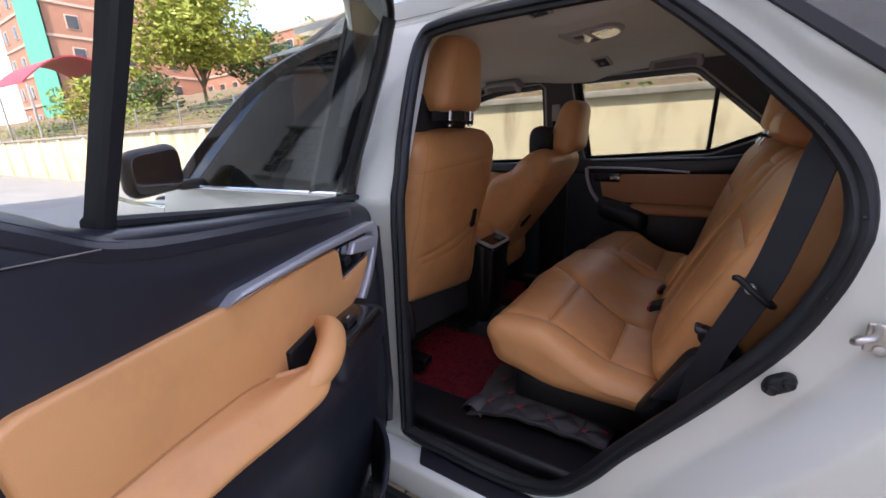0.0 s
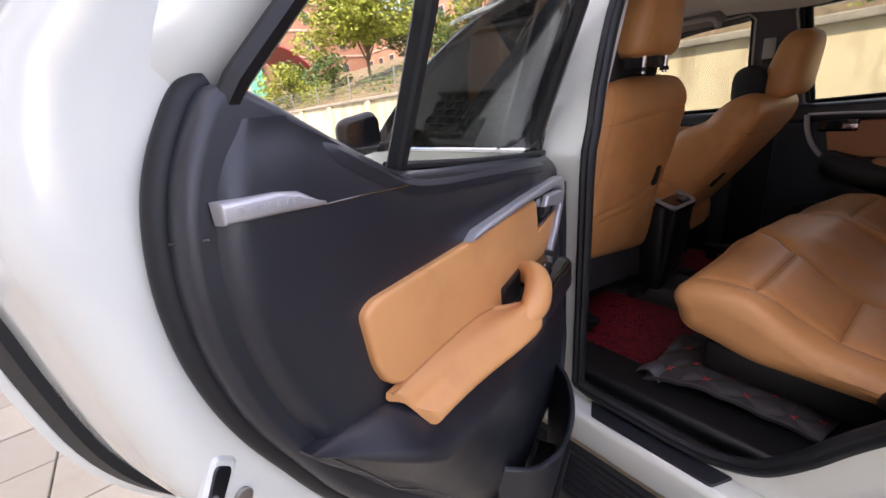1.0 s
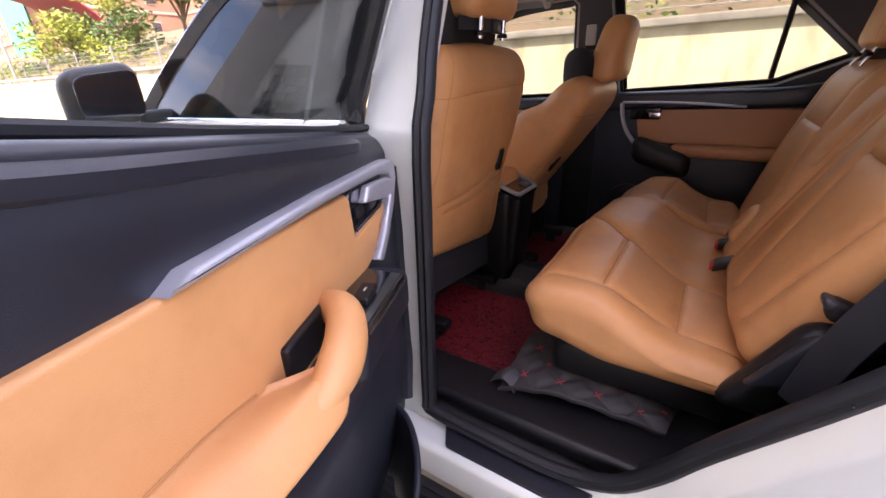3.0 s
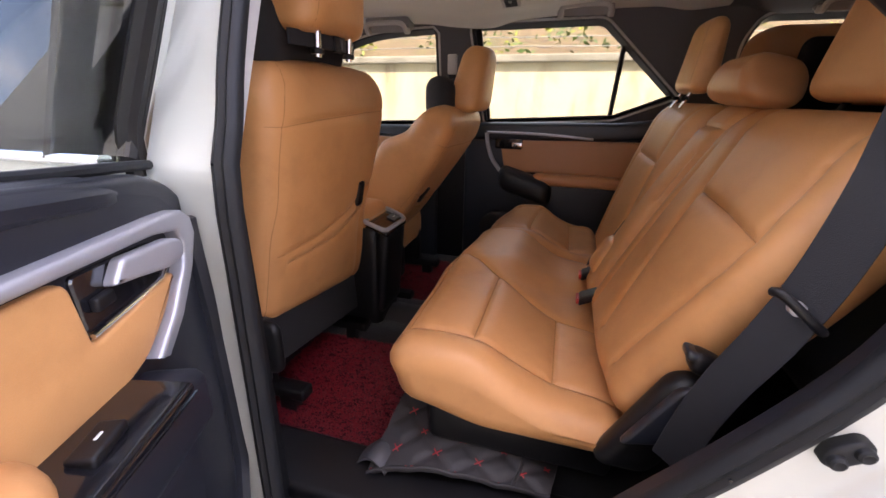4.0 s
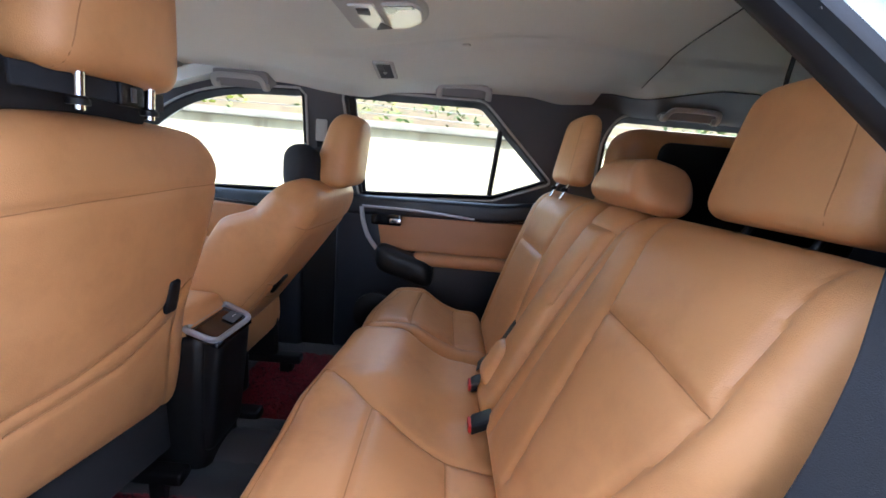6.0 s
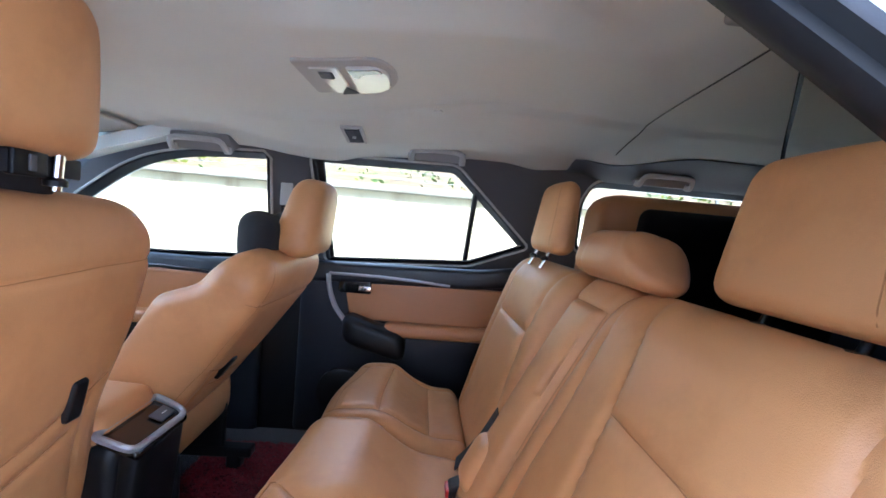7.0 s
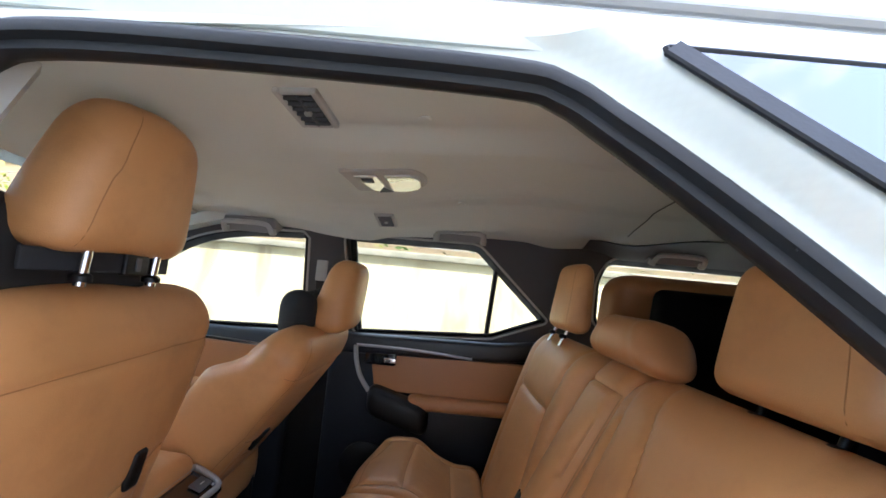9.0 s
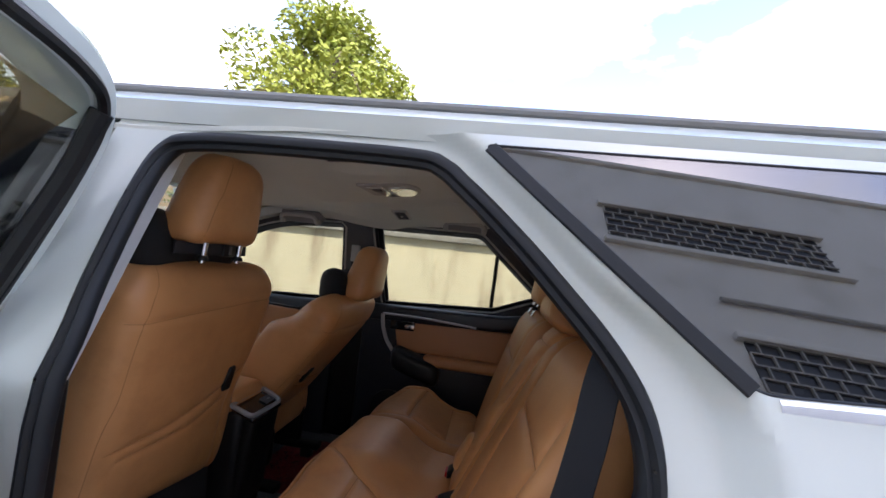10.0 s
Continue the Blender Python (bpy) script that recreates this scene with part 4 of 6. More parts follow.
part("arm_seam", dvf(tube([tuple(p) for p in smooth_line([(0.882, 0.0535, 1.151), (0.78, 0.0535, 1.142), (0.664, 0.0535, 1.126), (0.60, 0.0535, 1.109)], 5)], 0.0013, 6)), M_THREAD, arm)

# Silver strip, handle, switch plate, badge, pocket.
CHR = [(0.658, 1.249), (0.634, 1.259), (0.40, 1.254), (0.15, 1.242), (0.095, 1.237), (0.074, 1.222), (0.070, 1.195), (0.098, 1.148), (0.148, 1.098), (0.200, 1.066), (0.222, 1.078), (0.166, 1.114), (0.120, 1.162), (0.108, 1.193), (0.118, 1.213), (0.17, 1.224), (0.40, 1.240)]
part("silver_strip", dvf(plate(CHR, lambda u, w, d: (u, 0.036 + d, w), 0.026, 0.006)), M_SATIN, rear_door, "curved satin silver trim strip")
SUR = rpoly([(0.312, 1.232), (0.17, 1.223), (0.120, 1.212), (0.110, 1.193), (0.122, 1.164), (0.150, 1.150), (0.305, 1.150)], 0.008)
part("handle_surround", dvf(plate(SUR, lambda u, w, d: (u, 0.030 + d, w), 0.010, 0.003)), M_SATIN, rear_door, "satin grey surround of the inside handle")
hd = part("handle_cup", dvf(plate(rpoly([(0.298, 1.224), (0.17, 1.214), (0.132, 1.204), (0.134, 1.180), (0.160, 1.160), (0.296, 1.158)], 0.010), lambda u, w, d: (u, 0.041 + d, w), 0.006, 0.002)), M_GLOSS, rear_door, "dark recess of the inside handle")
part("handle", dvf(plate(rpoly([(0.240, 1.221), (0.150, 1.214), (0.128, 1.204), (0.132, 1.182), (0.165, 1.178), (0.225, 1.190), (0.262, 1.196)], [0.006, 0.01, 0.012, 0.012, 0.01, 0.02, 0.008]), lambda u, w, d: (u, 0.047 + d + 0.9 * (0.262 - u) * 0.10, w), 0.014, 0.006)), M_SATIN, hd, "bright satin inside door handle")
part("lock_slider", dvf(rbox((0.030, 0.010, 0.016), 0.004, 0.02, at=(0.270, 0.051, 1.186))), M_PLASTIC_DARK, hd, "small lock slider")
part("cup_lip", dvf(tube([(0.296, 0.050, 1.158), (0.22, 0.050, 1.159), (0.160, 0.050, 1.161), (0.137, 0.050, 1.178)], 0.003, 8)), M_CHROME, hd)
sw = part("switch_plate", dvf(rbox((0.20, 0.075, 0.014), 0.006, 0.03, lambda q: np.stack([q[:, 0], q[:, 1], q[:, 2] + 0.10 * q[:, 0] - 0.15 * q[:, 1]], 1), at=(0.365, 0.080, 1.082))), M_GLOSS, rear_door, "glossy black window switch plate")
part("window_switch", dvf(rbox((0.050, 0.026, 0.012), 0.004, 0.02, at=(0.375, 0.085, 1.094))), M_PLASTIC_DARK, sw)
part("switch_mark", dvf(rbox((0.010, 0.003, 0.001), 0.0004, 0.02, at=(0.372, 0.085, 1.1002))), M_LENS, sw)
part("plate_edge", dvf(sweep([(0.27, 0.119, 1.062), (0.36, 0.119, 1.072), (0.46, 0.117, 1.083)], slab(0.004, 0.004, 0.001), (0, 1, 0))), M_GLOSS, sw)
part("switch_base", dvf(rbox((0.26, 0.085, 0.085), 0.02, 0.04, lambda q: np.stack([q[:, 0], q[:, 1], q[:, 2] + 0.10 * q[:, 0]], 1), at=(0.345, 0.070, 1.035))), M_PLASTIC, rear_door, "charcoal base below the switch")
bd = part("name_strip", dvf(plate([(1.006, 1.380), (1.006, 1.396), (0.960, 1.393), (0.940, 1.389), (0.913, 1.371), (0.96, 1.376)], lambda u, w, d: (u, 0.034 + d, w), 0.014, 0.005)), M_SATIN, rear_door, "satin silver strip with worn raised marks")
for k in range(7):
    part("mark", dvf(rbox((0.004, 0.001, 0.0045), 0.0004, 0.02, at=(0.946 + 0.008 * k, 0.0483, 1.3835 + 0.0006 * k))), M_SATIN, bd)
part("lip_joint", dvf(tube([(1.030, 0.018, 1.374), (1.012, 0.034, 1.372)], 0.0012, 6)), M_GLOSS, trim)
part("trim_joint", dvf(tube([(0.915, 0.0425, 1.371), (0.86, 0.0425, 1.367), (0.78, 0.0425, 1.360)], 0.0012, 6)), M_GLOSS, trim)
SHOULDER = smooth_line([(0.12, -0.010, 1.268), (0.25, -0.006, 1.284), (0.50, -0.006, 1.313), (0.74, -0.006, 1.344), (0.829, -0.006, 1.380), (0.89, -0.006, 1.414), (0.94, -0.010, 1.440), (0.975, -0.018, 1.452)], 8)
part("trim_shoulder", dvf(sweep([tuple(p) for p in SHOULDER], ring(0.026, 14, 0.046), (0, 1, 0), scale=[(1 - 0.6 * sstep(0.86, 0.985, q[0])) * (0.6 + 0.4 * sstep(0.12, 0.2, q[0])) for q in SHOULDER])), M_PLASTIC, trim, "rounded soft shoulder below the window")


def ledge_section(u):
    """Lower trim: a ledge that stands out below the armrest line, then falls back towards the sill."""
    zt = float(np.interp(u, [0.24, 0.60, 0.70, 0.80, 0.872, 0.985], [1.06, 1.075, 1.095, 1.117, 1.138, 1.168]))
    zb = float(np.interp(u, [0.24, 0.50, 0.60, 0.70, 0.80, 0.90, 0.94, 0.975, 0.990], [0.60, 0.605, 0.665, 0.775, 0.905, 1.040, 1.090, 1.140, 1.164]))
    out = 0.052 * float(1 - sstep(0.88, 0.99, u)) + 0.006
    h = zt - zb
    drop = min(0.075, h * 0.5)
    rows = [(0.030, zt), (0.043, zt - 0.002), (0.043 + 0.45 * out, zt - 0.32 * drop), (0.043 + 0.85 * out, zt - 0.72 * drop), (0.044 + out, zt - drop), (0.043 + 0.97 * out, zt - drop - 0.06 * h), (0.043 + 0.72 * out, zb + 0.40 * h), (0.044 + 0.40 * out, zb + 0.14 * h), (0.043, zb), (0.030, zb)]
    return [(u, v, z) for v, z in rows]


part("trim_ledge", dvf(loft([ledge_section(u) for u in np.linspace(0.26, 0.990, 46)])), M_PLASTIC, trim, "smooth ledge of the lower trim", edge=65)
part("trim_split", dvf(tube([(0.985, 0.044, 1.166), (0.948, 0.062, 1.110), (0.93, 0.080, 1.078), (0.90, 0.086, 1.046)], 0.0012, 6)), M_GLOSS, trim)


def pocket_rim(u):
    return float(np.interp(u, [0.30, 0.36, 0.44, 0.52, 0.60, 0.64], [0.79, 0.775, 0.755, 0.755, 0.775, 0.80]))


def pocket_out(u, t):
    k = max(0.0, 1 - ((u - 0.46) / 0.185) ** 2) ** 0.5
    return 0.052 + 0.105 * k * (0.55 + 0.45 * t)


pk = part("door_pocket", dvf(thick(grid(lambda u, t: (u, pocket_out(u, t), 0.52 + (pocket_rim(u) - 0.52) * t), np.linspace(0.277, 0.643, 34), np.linspace(0, 1, 10)), lambda p: (0.002, -0.004, 0))), M_PLASTIC, rear_door, "charcoal moulded door pocket")
part("pocket_rim", dvf(tube([(u, pocket_out(u, 1.0) - 0.003, pocket_rim(u)) for u in np.linspace(0.280, 0.640, 30)], 0.006, 8)), M_PLASTIC, pk)
part("pocket_floor", dvf(rbox((0.30, 0.085, 0.02), 0.008, 0.03, at=(0.46, 0.085, 0.545))), M_PLASTIC_DARK, pk, "dark pocket bottom")
# ---- seats ----
def turned(vf, at, slope):
    """Leans a part built upright: its z axis tips towards the tail."""
    c, s = math.cos(slope), math.sin(slope)
    v = np.array(vf[0])
    out = np.stack([v[:, 0] * c + v[:, 2] * s, v[:, 1], -v[:, 0] * s + v[:, 2] * c], 1) + np.array(at)
    return out, vf[1]


def headrest_warp(top=0.18, bow=0.02):
    def w(q):
        h = q[:, 2].max()
        t = (q[:, 2] / h + 1) / 2
        k = 1 - top * t ** 2
        return np.stack([q[:, 0] * (1 - 0.35 * t) - bow * (1 - (q[:, 1] / q[:, 1].max()) ** 2), q[:, 1] * k, q[:, 2]], 1)
    return w


def front_seat(yc, dx, lean, label, zc, head, head_lean, pillow, wing, strapped):
    """head and pillow: middles of the headrest and of the neck pillow."""
    s = thing("front_seat", (dx - 0.15, yc, 0.53), label, "car seat", "front seats")
    base = (dx - 0.015 - 0.075 * math.cos(lean), yc, zc + 0.07 * math.sin(lean))
    inner = 1 if yc < 0.9 else -1

    def bw(q):
        t = (q[:, 2] / 0.33 + 1) / 2
        a = np.abs(q[:, 1]) / 0.268
        waist = np.where(q[:, 1] * inner > 0, 0.17 * np.exp(-((t - 0.36) / 0.20) ** 2), 0.05 * (1 - t))
        wide = 1.02 - 0.09 * sstep(0.88, 1.0, t) - waist
        bolster = -wing * sstep(0.55, 0.95, a) * sstep(0.03, -0.06, q[:, 0]) * (1 - sstep(0.62, 0.80, t))
        puff = 0.018 * (1 - np.clip(a, 0, 1) ** 2) * sstep(-0.04, 0.06, q[:, 0]) * np.sin(np.clip(t, 0, 1) * math.pi)
        fall = -0.045 * (q[:, 1] * inner / 0.268 + 0.2) * (1 - sstep(0.0, 0.22, t))
        crown = -0.012 * np.clip(a, 0, 1) ** 2 * sstep(0.8, 1.0, t)
        return np.stack([q[:, 0] * (1 - 0.25 * sstep(0.8, 1.0, t)) + bolster + puff, q[:, 1] * wide, q[:, 2] + fall + crown], 1)

    seams = [[(-0.268, 0.200), (-0.12, 0.212), (0.12, 0.222), (0.268, 0.222)], [(-0.228, 0.33), (-0.234, 0.20), (-0.244, 0.06), (-0.254, -0.08), (-0.260, -0.30)], [(0.232, 0.21), (0.245, 0.0), (0.245, -0.30)],
             [(-0.240 * inner, -0.100), (-0.10 * inner, -0.090), (0.05 * inner, -0.058), (0.22 * inner, 0.0)], [(-0.205 * inner, -0.128), (0.0, -0.120), (0.15 * inner, -0.080)], [(0.195 * inner, 0.0), (0.180 * inner, -0.15), (0.19 * inner, -0.31)]]
    if inner < 0:
        seams[0] = [(y * -1, z) for y, z in seams[0]][::-1]
    kp = []
    back = part("backrest", turned(rbox((0.15, 0.562, 0.66), 0.058, 0.008, bw, seams, 0, 1, 0.0055, 0.006, keep=kp), base, lean), M_LEATHER, s, "tan leather backrest with stitched map pocket")
    sew(kp, back, lambda vf: turned(vf, base, lean), 0.0009, (0, 1, 3, 4))
    part("pocket_hook", turned(rbox((0.016, 0.036, 0.076), 0.0075, 0.012, lambda q: np.stack([q[:, 0], q[:, 1] * (1 - 60 * q[:, 2] ** 2), q[:, 2]], 1), at=(0.088, 0.118 * inner, -0.015)), base, lean), M_PLASTIC_DARK, back, "black bag hook")
    part("back_valance", turned(rbox((0.06, 0.52, 0.16), 0.02, 0.04, lambda q: np.stack([q[:, 0] - 0.25 * (q[:, 2] - 0.075), q[:, 1], q[:, 2] - 0.16 * q[:, 1] * inner], 1), at=(0.025, 0.0, -0.375)), base, lean), M_FABRIC, s, "black fabric lower seat cover")
    cw = lambda q: np.stack([q[:, 0], q[:, 1], q[:, 2] + 0.12 * -q[:, 0] * 1.0 + 0.03 * sstep(0.6, 1.0, np.abs(q[:, 1]) / 0.26) * sstep(-0.05, 0.06, q[:, 2])], 1)
    part("cushion", rbox((0.52, 0.52, 0.16), 0.06, 0.03, cw, at=(dx - 0.40, yc, 0.82)), M_LEATHER, s, "tan leather seat cushion")
    part("side_cover", rbox((0.50, 0.05, 0.16), 0.02, 0.05, at=(dx - 0.36, yc - 0.25, 0.73)), M_PLASTIC_DARK, s, "black plastic seat side cover")
    for sy in (-1, 1):
        part("slide_rail", rbox((0.56, 0.05, 0.035), 0.008, 0.1, at=(dx - 0.32, yc + sy * 0.19, 0.60)), M_PLASTIC_DARK, s, "black seat slide rail")
        part("rail_leg", rbox((0.05, 0.05, 0.10), 0.01, 0.05, at=(dx - 0.10, yc + sy * 0.19, 0.555)), M_PLASTIC_DARK, s)
        part("riser", rbox((0.40, 0.03, 0.18), 0.01, 0.1, at=(dx - 0.34, yc + sy * 0.19, 0.69)), M_PLASTIC_DARK, s)
    part("recliner_cover", rbox((0.11, 0.04, 0.15), 0.03, 0.03, at=(dx - 0.10, yc - 0.26, 0.79)), M_PLASTIC_DARK, s, "black recliner cover")
    hx, hy, hz = head
    set_back = 0.012 if inner > 0 else -0.030
    c, sn = math.cos(head_lean), math.sin(head_lean)
    for sy in (-1, 1):
        part("headrest_post", tube([(hx + set_back, hy + sy * 0.068, hz - 0.164), (hx + set_back + 0.014 - 0.05 * math.tan(head_lean), hy + sy * 0.068, hz - 0.06)], 0.0075, 12), M_CHROME, s, "chrome headrest post")
        part("post_collar", lathe([(0.014, 0.0), (0.014, 0.008), (0.010, 0.012)], (hx + set_back, hy + sy * 0.068, hz - 0.158), 'z', 14), M_PLASTIC_DARK, s)
    hs = [[(-0.098, -0.11), (-0.094, 0.0), (-0.078, 0.105)], [(0.098, -0.11), (0.094, 0.0), (0.078, 0.105)]]
    kh = []

    def head_shape(q):
        t = q[:, 2] / 0.228 + 0.5
        k = 1 - 0.30 * np.clip(t, 0, 1) ** 1.8
        return np.stack([q[:, 0] * (1 - 0.30 * t) - 0.012 * (1 - t) + 0.014 * (1 - (q[:, 1] / 0.12) ** 2) * sstep(0, 0.05, q[:, 0]), q[:, 1] * k, q[:, 2] - 0.010 * (q[:, 1] / 0.12) ** 2], 1)

    hr = part("headrest", turned(rbox((0.128, 0.268, 0.228), 0.048, 0.012, head_shape, hs, 0, 1, 0.003, 0.005, keep=kh), head, head_lean), M_LEATHER, s, "tan leather headrest")
    sew(kh, hr, lambda vf: turned(vf, head, head_lean), 0.0009, (0,) if inner > 0 else (1,))
    p = thing("neck_pillow", (pillow[0], pillow[1], pillow[2] - 0.08), "black mesh neck pillow strapped to the headrest posts", "pillow", "neck pillows")
    part("pad", rbox((0.115, 0.33, 0.165), 0.056, 0.02, lambda q: np.stack([q[:, 0] + 0.9 * q[:, 1] ** 2, q[:, 1], q[:, 2] * (0.78 + 1.5 * np.abs(q[:, 1]))], 1), at=pillow), M_FABRIC, p, "black mesh pad")
    if strapped:
        st = part("strap", rbox((0.006, 0.27, 0.030), 0.002, 0.03, lambda q: np.stack([q[:, 0] - 0.9 * q[:, 1] ** 2, q[:, 1], q[:, 2]], 1), at=(hx + 0.006, hy, hz - 0.130)), M_BELT, p, "black elastic strap")
        part("strap_buckle", rbox((0.014, 0.05, 0.036), 0.004, 0.02, at=(hx + 0.008, hy + 0.030, hz - 0.130)), M_PLASTIC_DARK, st, "black plastic strap buckle")
        part("buckle_slot", rbox((0.004, 0.010, 0.022), 0.0015, 0.02, at=(hx + 0.016, hy + 0.030, hz - 0.130)), M_TRIM_DARK, st)
    return s


front_seat(0.606, 0.014, math.atan(0.20), "tan leather driver seat with chrome headrest posts", 1.13, (0.050, 0.546, 1.632), math.atan(0.12), (-0.052, 0.532, 1.512), 0.05, True)
front_seat(1.258, 0.085, radians(36), "tan leather front passenger seat, tipped further back", 1.046, (0.243, 1.275, 1.455), math.atan(0.14), (0.125, 1.262, 1.385), 0.06, False)

# Rear bench: two cushions, split two thirds to one third.
bench_l = thing("bench_seat", (0.51, 0.73, 0.60), "wide tan leather rear bench part with raised middle", "car seat", "rear bench")
CX, CY = 0.525, 0.690


def cl(*pts):
    return [(x - CX, y - CY) for x, y in pts]


def cushion_warp(q):
    x, y = q[:, 0] + CX, q[:, 1] + CY
    up = sstep(-0.05, 0.06, q[:, 2])
    fwd = sstep(0.62, 0.34, x)
    mid = sstep(-0.02, 0.10, (y - 0.735) - 0.45 * (x - 0.51))
    z = q[:, 2] + up * (0.010 * np.sin(np.clip((x - 0.275) / 0.25, 0, 1) * math.pi) - 0.085 * sstep(0.44, 0.66, x) - 0.015 * sstep(0.64, 0.76, x) + 0.020 * mid)
    z += (1 - up) * 0.035 * sstep(0.50, 0.30, x)
    return np.stack([q[:, 0] + 0.045 * sstep(0.62, 1.10, y) * fwd + 0.02 * (1 - up) * fwd, q[:, 1], z], 1)


left_seams = [cl((0.305, 0.372), (0.44, 0.364), (0.61, 0.375), (0.75, 0.378)), cl((0.453, 0.366), (0.455, 0.695)), cl((0.624, 0.376), (0.624, 0.645)),
              cl((0.300, 0.825), (0.36, 0.770), (0.455, 0.695), (0.54, 0.664), (0.624, 0.646), (0.76, 0.640)), cl((0.305, 0.372), (0.300, 0.825))]
kp = []
cush = part("cushion", rbox((0.50, 0.84, 0.175), 0.055, 0.0058, cushion_warp, left_seams, 2, 1, 0.011, 0.0065, at=(CX, CY, 0.820), keep=kp), M_LEATHER, bench_l, "tan leather cushion with pressed seams")
sew(kp, cush)
part("underframe", rbox((0.40, 0.76, 0.10), 0.02, 0.08, at=(0.56, 0.70, 0.695)), M_PLASTIC_DARK, bench_l, "black seat underframe")
for y in (0.40, 1.02):
    part("seat_leg", rbox((0.05, 0.05, 0.15), 0.012, 0.05, at=(0.45, y, 0.60)), M_PLASTIC_DARK, bench_l, "black seat leg")
bench_r = thing("bench_seat", (0.51, 1.36, 0.60), "narrow tan leather rear bench part beside the closed door", "car seat", "rear bench")
kp = []
def narrow_warp(q):
    x, y = q[:, 0] + 0.555, q[:, 1] + 1.355
    up = sstep(-0.05, 0.06, q[:, 2])
    z = q[:, 2] + up * (0.010 * np.sin(np.clip((x - 0.33) / 0.25, 0, 1) * math.pi) - 0.075 * sstep(0.48, 0.70, x))
    return np.stack([q[:, 0] + 0.05 * sstep(1.25, 1.60, y) * sstep(0.62, 0.38, x), q[:, 1], z], 1)


cush = part("cushion", rbox((0.45, 0.48, 0.175), 0.055, 0.0075, narrow_warp,
     [[(-0.055, -0.18), (-0.055, 0.17)], [(0.10, -0.17), (0.10, 0.17)], [(-0.20, -0.18), (0.22, -0.165)], [(-0.20, 0.17), (0.22, 0.18)], [(-0.19, -0.18), (-0.17, 0.17)]], 2, 1, 0.011, 0.007, at=(0.555, 1.355, 0.820), keep=kp), M_LEATHER, bench_r, "tan leather cushion with pressed seams")
sew(kp, cush)
part("underframe", rbox((0.36, 0.42, 0.10), 0.02, 0.08, at=(0.58, 1.36, 0.695)), M_PLASTIC_DARK, bench_r)
for y in (1.18, 1.52):
    part("seat_leg", rbox((0.05, 0.05, 0.15), 0.012, 0.05, at=(0.46, y, 0.60)), M_PLASTIC_DARK, bench_r)

REC = math.atan(0.5)
BX, BZ = 0.84 + 0.07 * math.cos(REC), 1.12 - 0.07 * math.sin(REC)


def bl(yc, *pts):
    return [(y - yc, (z - 1.12) / math.cos(REC)) for y, z in pts]


def back_warp(w):
    def f(q):
        t = (q[:, 2] / 0.315 + 1) / 2
        front = sstep(0.03, -0.05, q[:, 0])
        side = np.abs(q[:, 1]) / w
        x = q[:, 0] - 0.018 * front * np.cos(np.clip(side, 0, 1) * 1.2) * np.sin(np.clip(t, 0, 1) * 3.1) + 0.02 * front * sstep(0.85, 1.0, t)
        return np.stack([x, q[:, 1], q[:, 2]], 1)
    return f


YL = 0.498
lseams = [bl(YL, (0.290, 1.196), (0.42, 1.206), (0.575, 1.210)), bl(YL, (0.66, 1.385), (0.617, 1.312), (0.577, 1.212), (0.545, 1.08), (0.525, 0.90)),
          bl(YL, (0.315, 1.40), (0.297, 1.30), (0.290, 1.20), (0.305, 1.05), (0.335, 0.90)), bl(YL, (0.735, 1.385), (0.715, 1.30), (0.695, 1.18), (0.69, 1.0), (0.69, 0.88))]
kp = []
def outer_back(q):
    p = back_warp(0.272)(q)
    k = sstep(0.10, -0.30, q[:, 2]) * sstep(0.02, -0.26, q[:, 1])
    return np.stack([p[:, 0] + 0.02 * k, p[:, 1] + 0.085 * k, p[:, 2]], 1)


bk1 = part("backrest", turned(rbox((0.14, 0.545, 0.63), 0.05, 0.0065, outer_back, lseams, 0, -1, 0.010, 0.007, keep=kp), (BX, YL, BZ), REC), M_LEATHER, bench_l, "tan leather backrest with pressed seams")
sew(kp, bk1, lambda vf: turned(vf, (BX, YL, BZ), REC), 0.0009, (0,))
mid_seams = [[(-0.072, -0.10), (-0.072, 0.235), (0.072, 0.235), (0.072, -0.10)], [(-0.05, 0.16), (-0.05, 0.03)]]
kp = []
fa = part("folded_armrest", turned(rbox((0.13, 0.165, 0.63), 0.03, 0.006, back_warp(0.083), mid_seams, 0, -1, 0.009, 0.006, keep=kp), (BX - 0.004, 0.852, BZ), REC), M_LEATHER, bench_l, "folded leather centre armrest")
sew(kp, fa, lambda vf: turned(vf, (BX - 0.004, 0.852, BZ), REC), 0.0009, (0,))
part("armrest_foot", turned(rbox((0.07, 0.10, 0.13), 0.033, 0.02, at=(-0.060, 0.0, -0.20)), (BX, 0.885, BZ), REC), M_LEATHER, bench_l, "rounded foot of the centre armrest")
YR = 1.210
REC_R = REC * 0.65
BXR, BZR = BX + 0.012, BZ - 0.012
rseams = [[(-0.16, 0.11), (0.16, 0.11)], [(-0.19, 0.31), (-0.16, 0.11), (-0.19, -0.31)], [(0.19, 0.31), (0.16, 0.11), (0.19, -0.31)]]
kp = []
bk2 = part("backrest", turned(rbox((0.14, 0.52, 0.63), 0.05, 0.0075, back_warp(0.26), rseams, 0, -1, 0.010, 0.008, keep=kp), (BXR, YR, BZR), REC_R), M_LEATHER, bench_r, "tan leather backrest with pressed seams")
sew(kp, bk2, lambda vf: turned(vf, (BXR, YR, BZR), REC_R), 0.0009, (0,))
